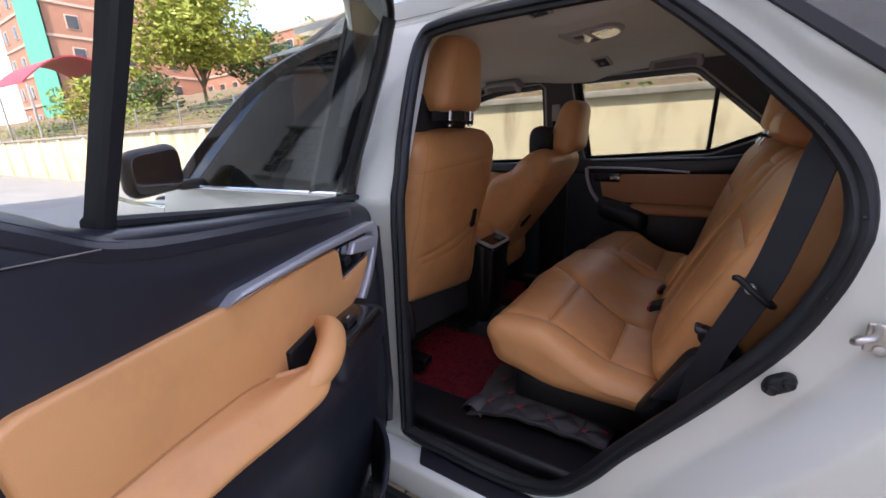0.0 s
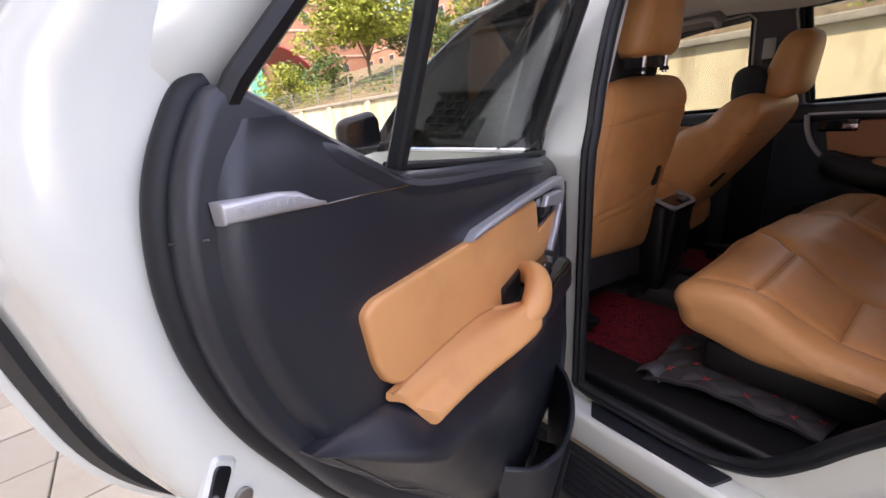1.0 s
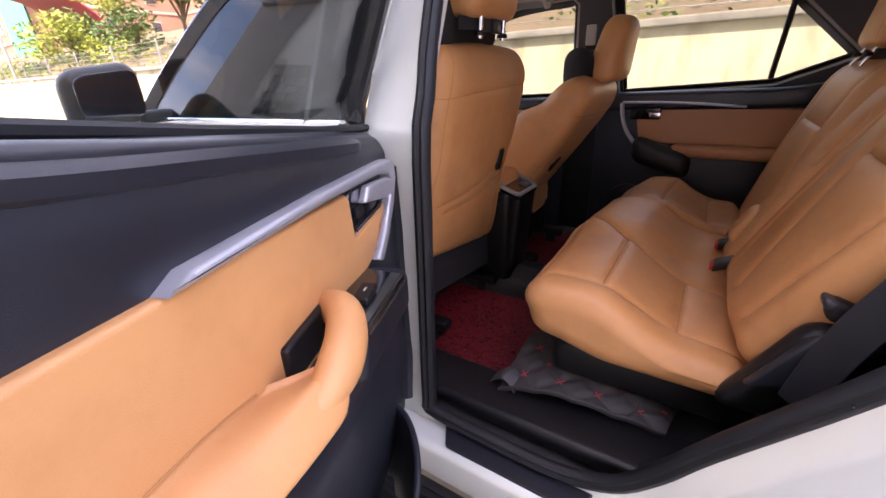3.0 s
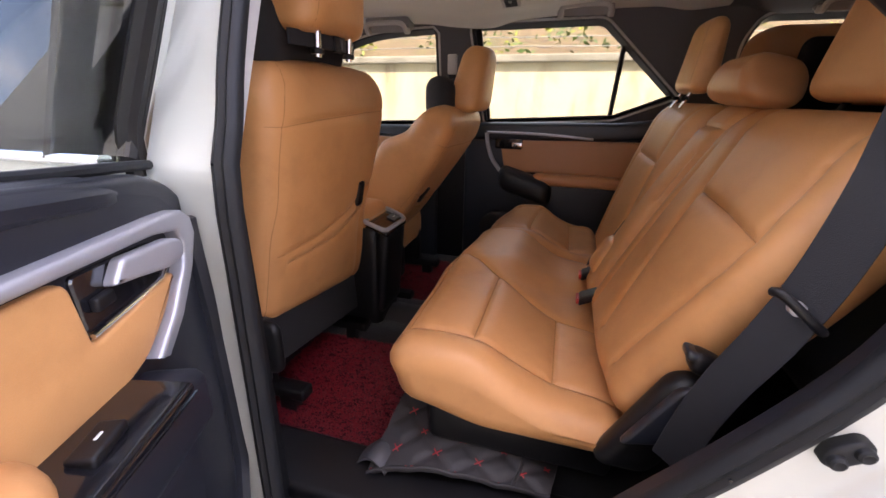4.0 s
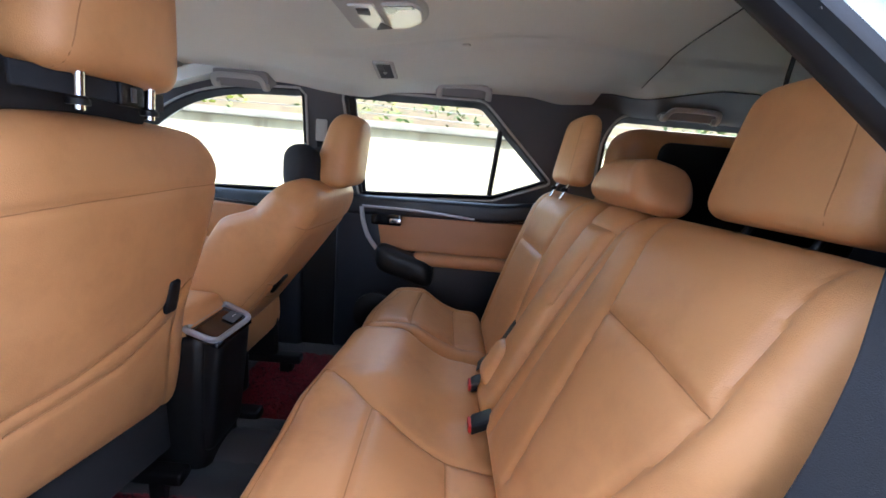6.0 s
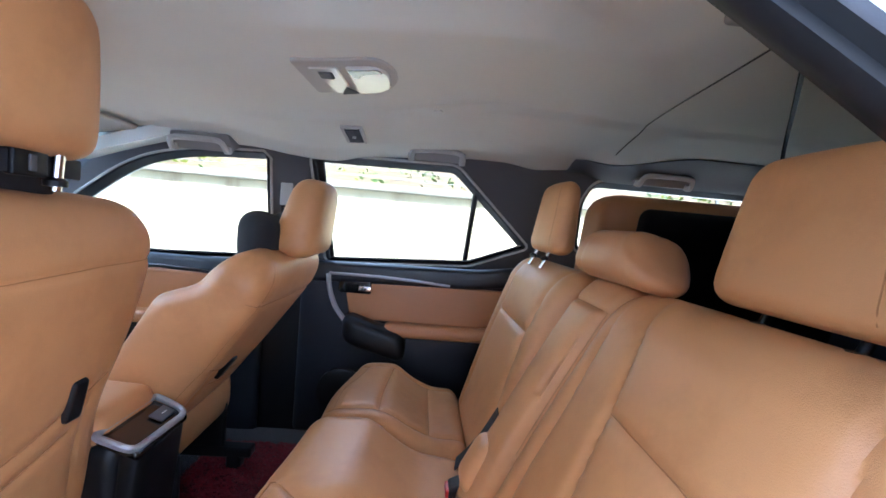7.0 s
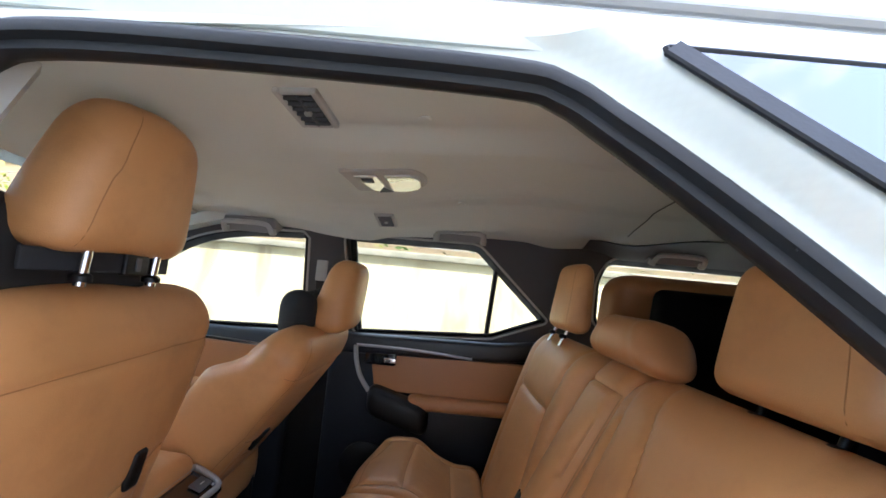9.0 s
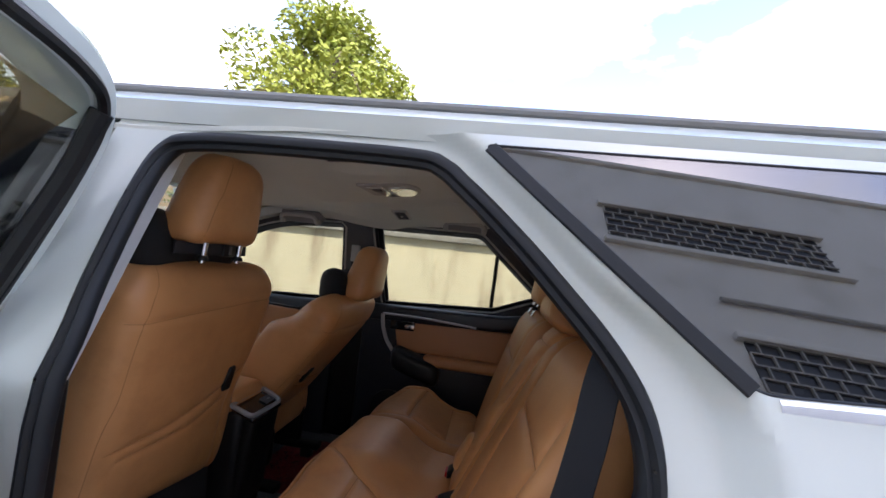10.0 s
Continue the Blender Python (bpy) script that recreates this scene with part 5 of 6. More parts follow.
for nm, th, y, z, size in (("headrest", bench_l, 0.450, 1.490, (0.12, 0.285, 0.208)), ("headrest", bench_r, 1.235, 1.515, (0.078, 0.25, 0.215))):
    hx = 0.72 + (z - 0.88) * 0.5 + (0.045 if th is bench_l else -0.045)
    kh = []
    hr = part(nm, turned(rbox(size, 0.036, 0.013, headrest_warp(0.13, 0.012), [[(-0.09, -0.085), (-0.085, 0.085)]], 0, -1, 0.003, 0.005, keep=kh), (hx, y, z), REC * 0.2), M_LEATHER, th, "tan leather headrest")
    sew(kh, hr, lambda vf: turned(vf, (hx, y, z), REC * 0.2), 0.0009)
    for sy in (-1, 1):
        part("headrest_post", tube([(hx - 0.055, y + sy * 0.06, z - 0.15), (hx, y + sy * 0.06, z - 0.04)], 0.006, 10), M_CHROME if th is bench_r else M_PLASTIC_DARK, th, "headrest post")
        part("post_collar", lathe([(0.012, 0), (0.012, 0.008), (0.008, 0.012)], (hx - 0.045, y + sy * 0.06, z - 0.125), 'z', 12), M_PLASTIC_DARK, th)
part("centre_headrest", turned(rbox((0.13, 0.30, 0.105), 0.045, 0.013, lambda q: np.stack([q[:, 0], q[:, 1] * (1 - 0.30 * sstep(-0.05, 0.05, q[:, 2])), q[:, 2]], 1), [[(-0.10, -0.1), (-0.08, 0.1)], [(0.10, -0.1), (0.08, 0.1)]], 0, -1, 0.003, 0.005), (0.998, 0.80, 1.430), REC * 0.5), M_LEATHER_DARK, bench_l, "low brown leather centre headrest")

# Buckles on the bench.
for y, bx in ((0.740, 0.705), (0.918, 0.716)):
    bk = thing("belt_buckle", (bx, y, 0.83), "black seat belt buckle with a red button", "belt buckle", "belt buckles")
    tip = lambda q: np.stack([q[:, 0], q[:, 1], q[:, 2] + 0.5 * q[:, 0]], 1)
    part("housing", rbox((0.048, 0.048, 0.026), 0.006, 0.02, tip, at=(bx, y, 0.862)), M_PLASTIC_DARK, bk, "black plastic housing")
    part("button", rbox((0.012, 0.040, 0.018), 0.003, 0.02, at=(bx - 0.0245, y, 0.851)), M_REDTAB, bk, "red release button")
    part("stalk", sweep([(bx + 0.018, y, 0.858), (bx + 0.07, y + 0.005, 0.845)], slab(0.030, 0.006, 0.001)), M_BELT, bk)
tb = thing("seat_belt", (0.74, 0.98, 0.88), "black webbing coming up between the rear bench parts", "seat belt")
part("webbing", sweep([tuple(p) for p in smooth_line([(0.715, 0.99, 0.870), (0.745, 0.975, 0.915), (0.775, 0.955, 0.975), (0.800, 0.945, 1.03)], 5)], slab(0.045, 0.003, 0.001), (-0.7, 0, 0.7)), M_BELT, tb)

# Left belt: webbing down from the roof pillar, guide, stalk cover.
lb = thing("seat_belt", (0.92, 0.20, 0.88), "dark grey seat belt hanging beside the rear backrest", "seat belt")
part("webbing", sweep([tuple(p) for p in smooth_line([(1.10, 0.25, 1.66), (1.02, 0.225, 1.54), (0.955, 0.200, 1.42), (0.928, 0.180, 1.30), (0.905, 0.178, 1.19), (0.876, 0.180, 1.10), (0.852, 0.188, 1.03), (0.836, 0.198, 0.965), (0.824, 0.206, 0.90), (0.815, 0.215, 0.83)], 6)],
     slab(0.056, 0.003, 0.001), (-0.62, -0.78, 0.1)), M_BELT, lb, "dark grey woven webbing")
gd = part("belt_guide", tube([tuple(p) for p in smooth_line([(0.858, 0.172, 1.172), (0.864, 0.160, 1.174), (0.888, 0.154, 1.154), (0.912, 0.158, 1.134), (0.920, 0.174, 1.127), (0.914, 0.186, 1.130)], 5)], 0.006, 10), M_PLASTIC_DARK, lb, "black plastic belt guide")
part("guide_pin", lathe([(0.009, 0.0), (0.009, -0.01), (0.005, -0.013)], (0.882, 0.166, 1.158), 'y', 12), M_SATIN, gd)
hc = thing("seat_hinge_cover", (0.78, 0.27, 0.62), "black plastic recliner cover with lever beside the rear seat", "seat lever")
part("cover", rbox((0.105, 0.060, 0.22), 0.030, 0.02, lambda q: np.stack([q[:, 0] + 0.50 * q[:, 2], q[:, 1], q[:, 2]], 1), at=(0.806, 0.272, 0.862)), M_PLASTIC_DARK, hc, "black plastic cover")
part("shield", rbox((0.085, 0.020, 0.13), 0.009, 0.02, lambda q: np.stack([q[:, 0] + 0.55 * q[:, 2], q[:, 1], q[:, 2] + 0.25 * q[:, 0]], 1), at=(0.818, 0.240, 0.905)), M_PLASTIC, hc, "charcoal shield over the hinge")
part("lever", rbox((0.085, 0.040, 0.040), 0.014, 0.015, lambda q: np.stack([q[:, 0], q[:, 1], q[:, 2] - 0.55 * q[:, 0] - 5 * q[:, 0] ** 2], 1), at=(0.858, 0.250, 1.000)), M_PLASTIC_DARK, hc, "black release lever")
part("lever_tip", rbox((0.036, 0.034, 0.018), 0.007, 0.012, lambda q: np.stack([q[:, 0], q[:, 1], q[:, 2] - 0.3 * q[:, 0]], 1), at=(0.826, 0.250, 1.021)), M_PLASTIC, hc, "worn lever tip")
# ---- cabin fittings ----
# Ceiling lamp in the middle of the roof.
lamp = thing("ceiling_lamp", (0.405, 0.905, 1.75), "grey ceiling lamp with two clear lenses, switched off", "ceiling lamp")
LZ = 1.7855
part("bezel", plate(rpoly([(0.302, 0.812), (0.474, 0.785), (0.504, 0.840), (0.504, 0.915), (0.480, 0.970), (0.312, 1.000)], [0.012, 0.03, 0.03, 0.03, 0.035, 0.015], 5), lambda u, w, d: (u, w, LZ + 0.07 * (u - 0.40) - d), 0.030, 0.006), M_TRIM, lamp, "grey plastic bezel")
part("switch_lens", plate(rpoly([(0.330, 0.835), (0.388, 0.828), (0.398, 0.975), (0.362, 0.980)], 0.008), lambda u, w, d: (u, w, LZ + 0.07 * (u - 0.40) - 0.0285 - d), 0.005, 0.002), M_LENS, lamp, "clear lens")
part("lamp_lens", plate(rpoly([(0.405, 0.826), (0.465, 0.818), (0.490, 0.850), (0.490, 0.920), (0.462, 0.968), (0.412, 0.975)], [0.006, 0.02, 0.02, 0.02, 0.02, 0.006], 4), lambda u, w, d: (u, w, LZ + 0.07 * (u - 0.40) - 0.0285 - d), 0.007, 0.003), M_LENS, lamp, "clear curved lens")
# The lens's dark inner reflection, put on as a black piece.
part("lens_dark_reflection", plate(rpoly([(0.410, 0.832), (0.470, 0.826), (0.478, 0.842), (0.440, 0.850), (0.428, 0.872), (0.414, 0.874)], 0.004), lambda u, w, d: (u, w, LZ + 0.07 * (u - 0.40) - 0.0350 - d), 0.0015, 0.0005), M_GLOSS, lamp, "thin black piece on the lens, standing for a dark reflection inside")
part("lens_gap", plate(rpoly([(0.390, 0.930), (0.414, 0.972), (0.372, 0.984)], 0.003), lambda u, w, d: (u, w, LZ + 0.07 * (u - 0.40) - 0.0345 - d), 0.0015, 0.0005), M_TRIM_DARK, lamp, "dark wedge between the lenses")
part("rocker", rbox((0.028, 0.032, 0.008), 0.003, 0.02, at=(0.362, 0.865, LZ - 0.036)), M_TRIM_DARK, lamp, "small rocker switch")
# Ceiling air vents.
for vx, y0, y1 in ((0.321, 0.480, 0.616), (0.348, 1.242, 1.380)):
    yc = (y0 + y1) / 2
    v = thing("ceiling_vent", (vx, yc, 1.72), "rectangular grey ceiling air vent with dark slats", "air vent", "ceiling vents")
    hy = (y1 - y0) / 2
    gx, gy = 0.07, 0.0 if yc < 0.9 else -0.13
    zc = liner_z(vx, yc) - 0.002
    def vent_box(size, bevel, dx, dy, dz):
        """A bevelled box at an offset from the vent's middle, laid along the slope of the headliner."""
        warp = lambda q: np.stack([q[:, 0], q[:, 1], q[:, 2] + gx * (q[:, 0] + dx) + gy * (q[:, 1] + dy)], 1)
        return rbox(size, bevel, 0.03, warp, at=(vx + dx, yc + dy, zc + dz))
    part("backing", vent_box((0.046, 2 * hy - 0.012, 0.004), 0.0015, 0, 0, -0.002), M_PLASTIC_DARK, v, "dark vent mouth")
    for sx in (-1, 1):
        part("frame_side", vent_box((0.011, 2 * hy, 0.016), 0.004, sx * 0.0275, 0, 0.001), M_TRIM, v, "grey vent frame")
    for sy in (-1, 1):
        part("frame_end", vent_box((0.046, 0.011, 0.0155), 0.004, 0, sy * (hy - 0.0057), 0.001), M_TRIM, v, "grey vent frame")
    part("rib", vent_box((0.004, 2 * hy - 0.02, 0.005), 0.0015, 0, 0, -0.0055), M_TRIM_DARK, v)
    for k in range(6):
        part("slat", vent_box((0.044, 0.0035, 0.006), 0.0012, 0, -hy + 0.020 + k * (2 * hy - 0.040) / 5, -0.006), M_TRIM_DARK, v)
    part("knob", vent_box((0.012, 0.010, 0.008), 0.003, 0, 0, -0.009), M_TRIM, v, "small vent knob")
# Small button caps on the headliner.
for x, y in ((0.507, 0.583), (0.60, 1.10)):
    solo("trim_clip", lathe([(0.011, 0.0), (0.011, -0.004), (0.006, -0.006)], (x, y, liner_z(x, y) + 0.001), 'z', 16), M_HEADLINER, "round fabric-coloured clip in the headliner", "trim clip")
# Grab handles along the right roof edge.
def lean_out(x, a, b):
    """A place on the slanted roof edge: a up the slope, b out of it into the cabin."""
    return (x, 1.505 - 0.42 * a - 0.91 * b, 1.714 + 0.91 * a - 0.42 * b)


for x0, x1, drop in ((-0.325, -0.115, 0.034), (0.512, 0.722, -0.004), (1.37, 1.59, 0.010)):
    xm = (x0 + x1) / 2
    g = thing("grab_handle", (xm, 1.505, 1.70 - drop), "grey fold-up grab handle on the roof edge", "grab handle", "grab handles")
    at = lambda x, a, b: tuple(np.array(lean_out(x, a, b)) - np.array([0, 0, drop]))
    part("backing", plate(rpoly([(x0 - 0.004, -0.026), (x1 + 0.004, -0.026), (x1 - 0.006, 0.036), (x0 + 0.006, 0.036)], 0.010), lambda u, w, d: at(u, w, d - 0.060), 0.060, 0.004), M_TRIM_MID, g, "grey recessed backing")
    path = smooth_line([(x0 + 0.010, -0.026, -0.004), (x0 + 0.011, -0.018, 0.016), (x0 + 0.018, 0.012, 0.026), (x0 + 0.040, 0.022, 0.028), (xm, 0.024, 0.029), (x1 - 0.040, 0.022, 0.028), (x1 - 0.018, 0.012, 0.026), (x1 - 0.011, -0.018, 0.016), (x1 - 0.010, -0.026, -0.004)], 5)
    part("bar", sweep([at(*p) for p in path], slab(0.020, 0.013, 0.005), (0, -0.91, -0.42)), M_TRIM, g, "grey grab bar")
    for hx in (x0 + 0.012, x1 - 0.012):
        part("hinge_cover", plate(rpoly([(hx - 0.012, -0.030), (hx + 0.012, -0.030), (hx + 0.012, -0.006), (hx - 0.012, -0.006)], 0.004), lambda u, w, d: at(u, w, d), 0.014, 0.004), M_TRIM, g)
# Folded sun visor at the front right, belt anchor on the right pillar.
solo("sun_visor", rbox((0.15, 0.42, 0.018), 0.008, 0.04, lambda q: np.stack([q[:, 0], q[:, 1], q[:, 2] + 0.18 * q[:, 0]], 1), at=(-0.50, 1.29, 1.700)), M_TRIM, "light grey sun visor folded up", "sun visor")
ra = thing("seat_belt", (0.07, 1.58, 1.30), "grey seat belt on the closed side door pillar", "seat belt")
part("anchor", rbox((0.045, 0.014, 0.085), 0.006, 0.03, at=(0.065, 1.575, 1.53)), M_TRIM, ra, "grey anchor cover")
part("webbing", sweep([(0.068, 1.578, 1.50), (0.072, 1.605, 1.38), (0.075, 1.632, 1.27)], slab(0.046, 0.003, 0.001), (0, -1, 0.3)), M_BELT, ra)

# Third row: folded up against the right side window, its dark belts under the roof.
f3 = thing("folded_seat", (1.62, 1.36, 0.88), "brown third-row seat folded up against the side window", "car seat")
part("seat_body", rbox((0.90, 0.20, 0.665), 0.07, 0.04, lambda q: np.stack([q[:, 0], q[:, 1] - 0.25 * q[:, 2], q[:, 2]], 1), at=(1.58, 1.38, 1.277)), M_LEATHER_DARK, f3, "brown leather seat side")
part("underside", rbox((0.76, 0.03, 0.60), 0.03, 0.05, lambda q: np.stack([q[:, 0], q[:, 1] - 0.25 * q[:, 2], q[:, 2]], 1), at=(1.615, 1.272, 1.268)), M_PLASTIC_DARK, f3, "black seat underside")
b3 = thing("seat_belt", (1.06, 0.60, 1.45), "thin black third-row belt running down from the roof", "seat belt")
part("webbing", sweep([tuple(p) for p in smooth_line([(1.09, 0.560, 1.775), (1.095, 0.568, 1.74), (1.10, 0.580, 1.68), (1.10, 0.588, 1.60), (1.11, 0.592, 1.48)], 4)], slab(0.046, 0.003, 0.001), (0.6, -0.8, 0), scale=[1.0 - 0.55 * min(1, k / 10) for k in range(17)]), M_BELT, b3)
part("anchor", rbox((0.105, 0.060, 0.020), 0.008, 0.03, at=(1.045, 0.575, liner_z(1.045, 0.575) - 0.006)), M_TRIM_MID, b3, "grey roof anchor cover")
solo("liner_seam", tube([(x, y, liner_z(x, y) - 0.001) for x, y in [tuple(q) for q in smooth_line([(1.215, 1.36), (1.17, 1.12), (1.14, 0.93), (1.13, 0.70), (1.12, 0.47)], 8)]], 0.002, 6), M_PLASTIC_DARK, "dark seam across the headliner", "headliner seam")

# Added sheet under the headliner; its dark colour stands for shade at the back.
solo("rear_roof_shade", thick(grid(lambda x, f: (x, 1.575 - f * (0.10 + 0.16 * float(sstep(1.18, 1.5, x))), liner_z(x, 1.575 - f * (0.10 + 0.16 * float(sstep(1.18, 1.5, x)))) - 0.005), np.linspace(1.12, 2.26, 30), np.linspace(0, 1, 8)), (0, 0, 0.004)), M_TRIM_DARK, "thin sheet over the third-row window, dark grey standing for roof shade", "roof trim")

# Right rear door, closed: inner trim.
rd = thing("rear_door", (0.5, 1.66, 0.55), "closed rear door with brown leather insert and chrome handle", "car door")
RY = 1.70
part("trim_panel", rbox((0.92, 0.06, 0.74), 0.025, 0.05, at=(0.56, RY + 0.035, 0.905)), M_PLASTIC, rd, "charcoal door trim")
part("trim_shoulder", rbox((0.90, 0.05, 0.085), 0.022, 0.04, lambda q: np.stack([q[:, 0], q[:, 1], q[:, 2] + 0.02 * q[:, 0] + 0.10 * np.maximum(0, q[:, 0] - 0.25)], 1), at=(0.58, RY - 0.005, 1.242)), M_PLASTIC, rd, "dark soft shoulder below the window")
part("leather_insert", plate(rpoly([(0.285, 1.195), (0.315, 1.045), (0.98, 1.035), (0.98, 1.205), (0.72, 1.205), (0.50, 1.212)], 0.015), lambda u, w, d: (u, RY + 0.008 - d, w), 0.022, 0.008), M_LEATHER_DARK, rd, "brown leather insert")
part("armrest", rbox((0.52, 0.085, 0.055), 0.024, 0.03, at=(0.72, RY - 0.035, 1.018)), M_LEATHER_DARK, rd, "brown leather armrest")
part("arm_grip", rbox((0.26, 0.11, 0.125), 0.045, 0.03, lambda q: np.stack([q[:, 0], q[:, 1], q[:, 2] - 0.30 * q[:, 0]], 1), at=(0.425, RY - 0.045, 0.985)), M_PLASTIC_DARK, rd, "black grip end of the armrest")
part("chrome_strip", sweep([tuple(p) for p in smooth_line([(0.225, RY - 0.034, 1.232), (0.40, RY - 0.036, 1.232), (0.56, RY - 0.036, 1.226), (0.72, RY - 0.030, 1.213)], 6)], slab(0.012, 0.010, 0.004), (0, -1, 0)), M_SATIN, rd, "bright silver trim strip")
part("chrome_pull", sweep([tuple(p) for p in smooth_line([(0.222, RY - 0.036, 1.230), (0.232, RY - 0.042, 1.17), (0.258, RY - 0.050, 1.105), (0.300, RY - 0.060, 1.052)], 6)], slab(0.020, 0.012, 0.005), (0, -1, 0)), M_SATIN, rd, "silver pull trim")
hc2 = part("handle_cup", rbox((0.135, 0.014, 0.058), 0.010, 0.03, at=(0.330, RY - 0.018, 1.182)), M_GLOSS, rd, "dark handle recess")
part("handle", rbox((0.052, 0.012, 0.022), 0.005, 0.02, at=(0.372, RY - 0.027, 1.176)), M_CHROME, hc2, "chrome inside handle")
sp = part("speaker", lathe([(0.10, 0.0), (0.10, -0.02), (0.085, -0.028), (0.02, -0.022)], (0.30, RY + 0.004, 0.73), 'y', 28), M_PLASTIC_DARK, rd, "round black speaker")
part("door_pocket", rbox((0.42, 0.06, 0.10), 0.025, 0.04, at=(0.60, RY - 0.03, 0.68)), M_PLASTIC_DARK, rd)
fd2 = thing("front_door", (-0.5, 1.66, 0.55), "closed right front door with brown leather insert", "car door")
part("trim_panel", rbox((0.94, 0.06, 0.76), 0.025, 0.05, at=(-0.52, RY + 0.045, 0.87)), M_PLASTIC, fd2, "charcoal door trim")
part("leather_insert", rbox((0.72, 0.03, 0.18), 0.012, 0.05, at=(-0.42, RY + 0.004, 1.10)), M_LEATHER_DARK, fd2, "brown leather insert")
part("armrest", rbox((0.60, 0.09, 0.05), 0.02, 0.04, at=(-0.45, RY - 0.03, 1.005)), M_LEATHER_DARK, fd2, "brown leather armrest")
part("chrome_strip", sweep([(-0.75, RY - 0.018, 1.198), (-0.45, RY - 0.02, 1.204), (-0.20, RY - 0.018, 1.192)], slab(0.018, 0.012, 0.004), (0, -1, 0)), M_CHROME, fd2, "chrome trim strip")

# Centre console with armrest lid and rear tray.
con = thing("centre_console", (-0.15, 0.94, 0.55), "centre console with leather lid and silver-rimmed rear tray", "console")
part("console_body", rbox((0.60, 0.185, 0.42), 0.03, 0.05, at=(-0.29, 0.915, 0.76)), M_PLASTIC_DARK, con, "black plastic console body")
part("lid", rbox((0.44, 0.190, 0.075), 0.030, 0.02, lambda q: np.stack([q[:, 0], q[:, 1], q[:, 2] - 0.05 * np.maximum(0, q[:, 0] - 0.05) + 0.006 * np.cos(q[:, 1] * 14)], 1), at=(-0.245, 0.915, 0.996)), M_LEATHER, con, "tan leather armrest lid")
def tray_z(x):
    return 0.976 - 0.36 * (x - 0.008)
tray = part("tray", rbox((0.085, 0.178, 0.020), 0.008, 0.03, lambda q: np.stack([q[:, 0], q[:, 1], q[:, 2] - 0.36 * q[:, 0]], 1), at=(0.008, 0.915, 0.962)), M_GLOSS, con, "dark sloping tray")
rim = [(x, 0.915 + y, tray_z(x)) for x, y in rpoly([(-0.032, -0.094), (0.044, -0.092), (0.050, 0.085), (-0.012, 0.094), (-0.032, 0.094)], [0.012, 0.022, 0.028, 0.01, 0.01], 5)]
part("tray_rim", sweep(rim, slab(0.013, 0.015, 0.004), (0.36, 0, 1), True), M_SATIN, con, "satin silver tray rim")
part("usb_socket", rbox((0.030, 0.055, 0.005), 0.002, 0.02, lambda q: np.stack([q[:, 0], q[:, 1], q[:, 2] - 0.36 * q[:, 0]], 1), at=(0.016, 0.960, 0.974)), M_TRIM_DARK, tray, "small socket cover")
part("socket_mark", rbox((0.003, 0.016, 0.001), 0.0004, 0.02, at=(0.018, 0.963, 0.9765)), M_LENS, tray)
part("tray_back", rbox((0.05, 0.165, 0.32), 0.020, 0.03, lambda q: np.stack([q[:, 0] + 0.10 * q[:, 2], q[:, 1], q[:, 2]], 1), at=(0.012, 0.915, 0.795)), M_PLASTIC_DARK, con, "black rear face of the console")

# Dashboard and steering wheel, seen through the windows.
dash = thing("dashboard", (-0.95, MID, 0.7), "black dashboard with an instrument hood", "dashboard")
part("top", rbox((0.34, 1.50, 0.30), 0.07, 0.08, at=(-0.98, MID, 1.06)), M_PLASTIC_DARK, dash, "black dashboard top")
part("hood", rbox((0.20, 0.36, 0.12), 0.05, 0.04, at=(-0.90, 0.56, 1.235)), M_PLASTIC_DARK, dash, "instrument hood")
sw_at = (-0.70, 0.56, 1.12)
stw = thing("steering_wheel", sw_at, "black leather-rimmed steering wheel behind the dashboard", "steering wheel")
c25, s25 = math.cos(radians(25)), math.sin(radians(25))
circ = [(sw_at[0] + 0.185 * math.cos(a) * s25, sw_at[1] + 0.185 * math.sin(a), sw_at[2] + 0.185 * math.cos(a) * c25) for a in np.linspace(0, 2 * math.pi, 40, endpoint=False)]
part("rim", tube(circ, 0.016, 10, True, (c25, 0, -s25)), M_PLASTIC_DARK, stw)
part("hub", rbox((0.05, 0.16, 0.12), 0.03, 0.03, at=(sw_at[0] - 0.03, sw_at[1], sw_at[2] - 0.01)), M_PLASTIC_DARK, stw)
for a in (radians(90), radians(-90), radians(180)):
    part("spoke", tube([(sw_at[0] - 0.02, sw_at[1], sw_at[2]), (sw_at[0] + 0.18 * math.cos(a) * s25, sw_at[1] + 0.18 * math.sin(a), sw_at[2] + 0.18 * math.cos(a) * c25)], 0.014, 8), M_PLASTIC_DARK, stw)
solo("rear_view_mirror", rbox((0.03, 0.22, 0.06), 0.014, 0.03, at=(-0.62, MID, 1.60)), M_PLASTIC_DARK, "black rear-view mirror behind the windscreen", "mirror")

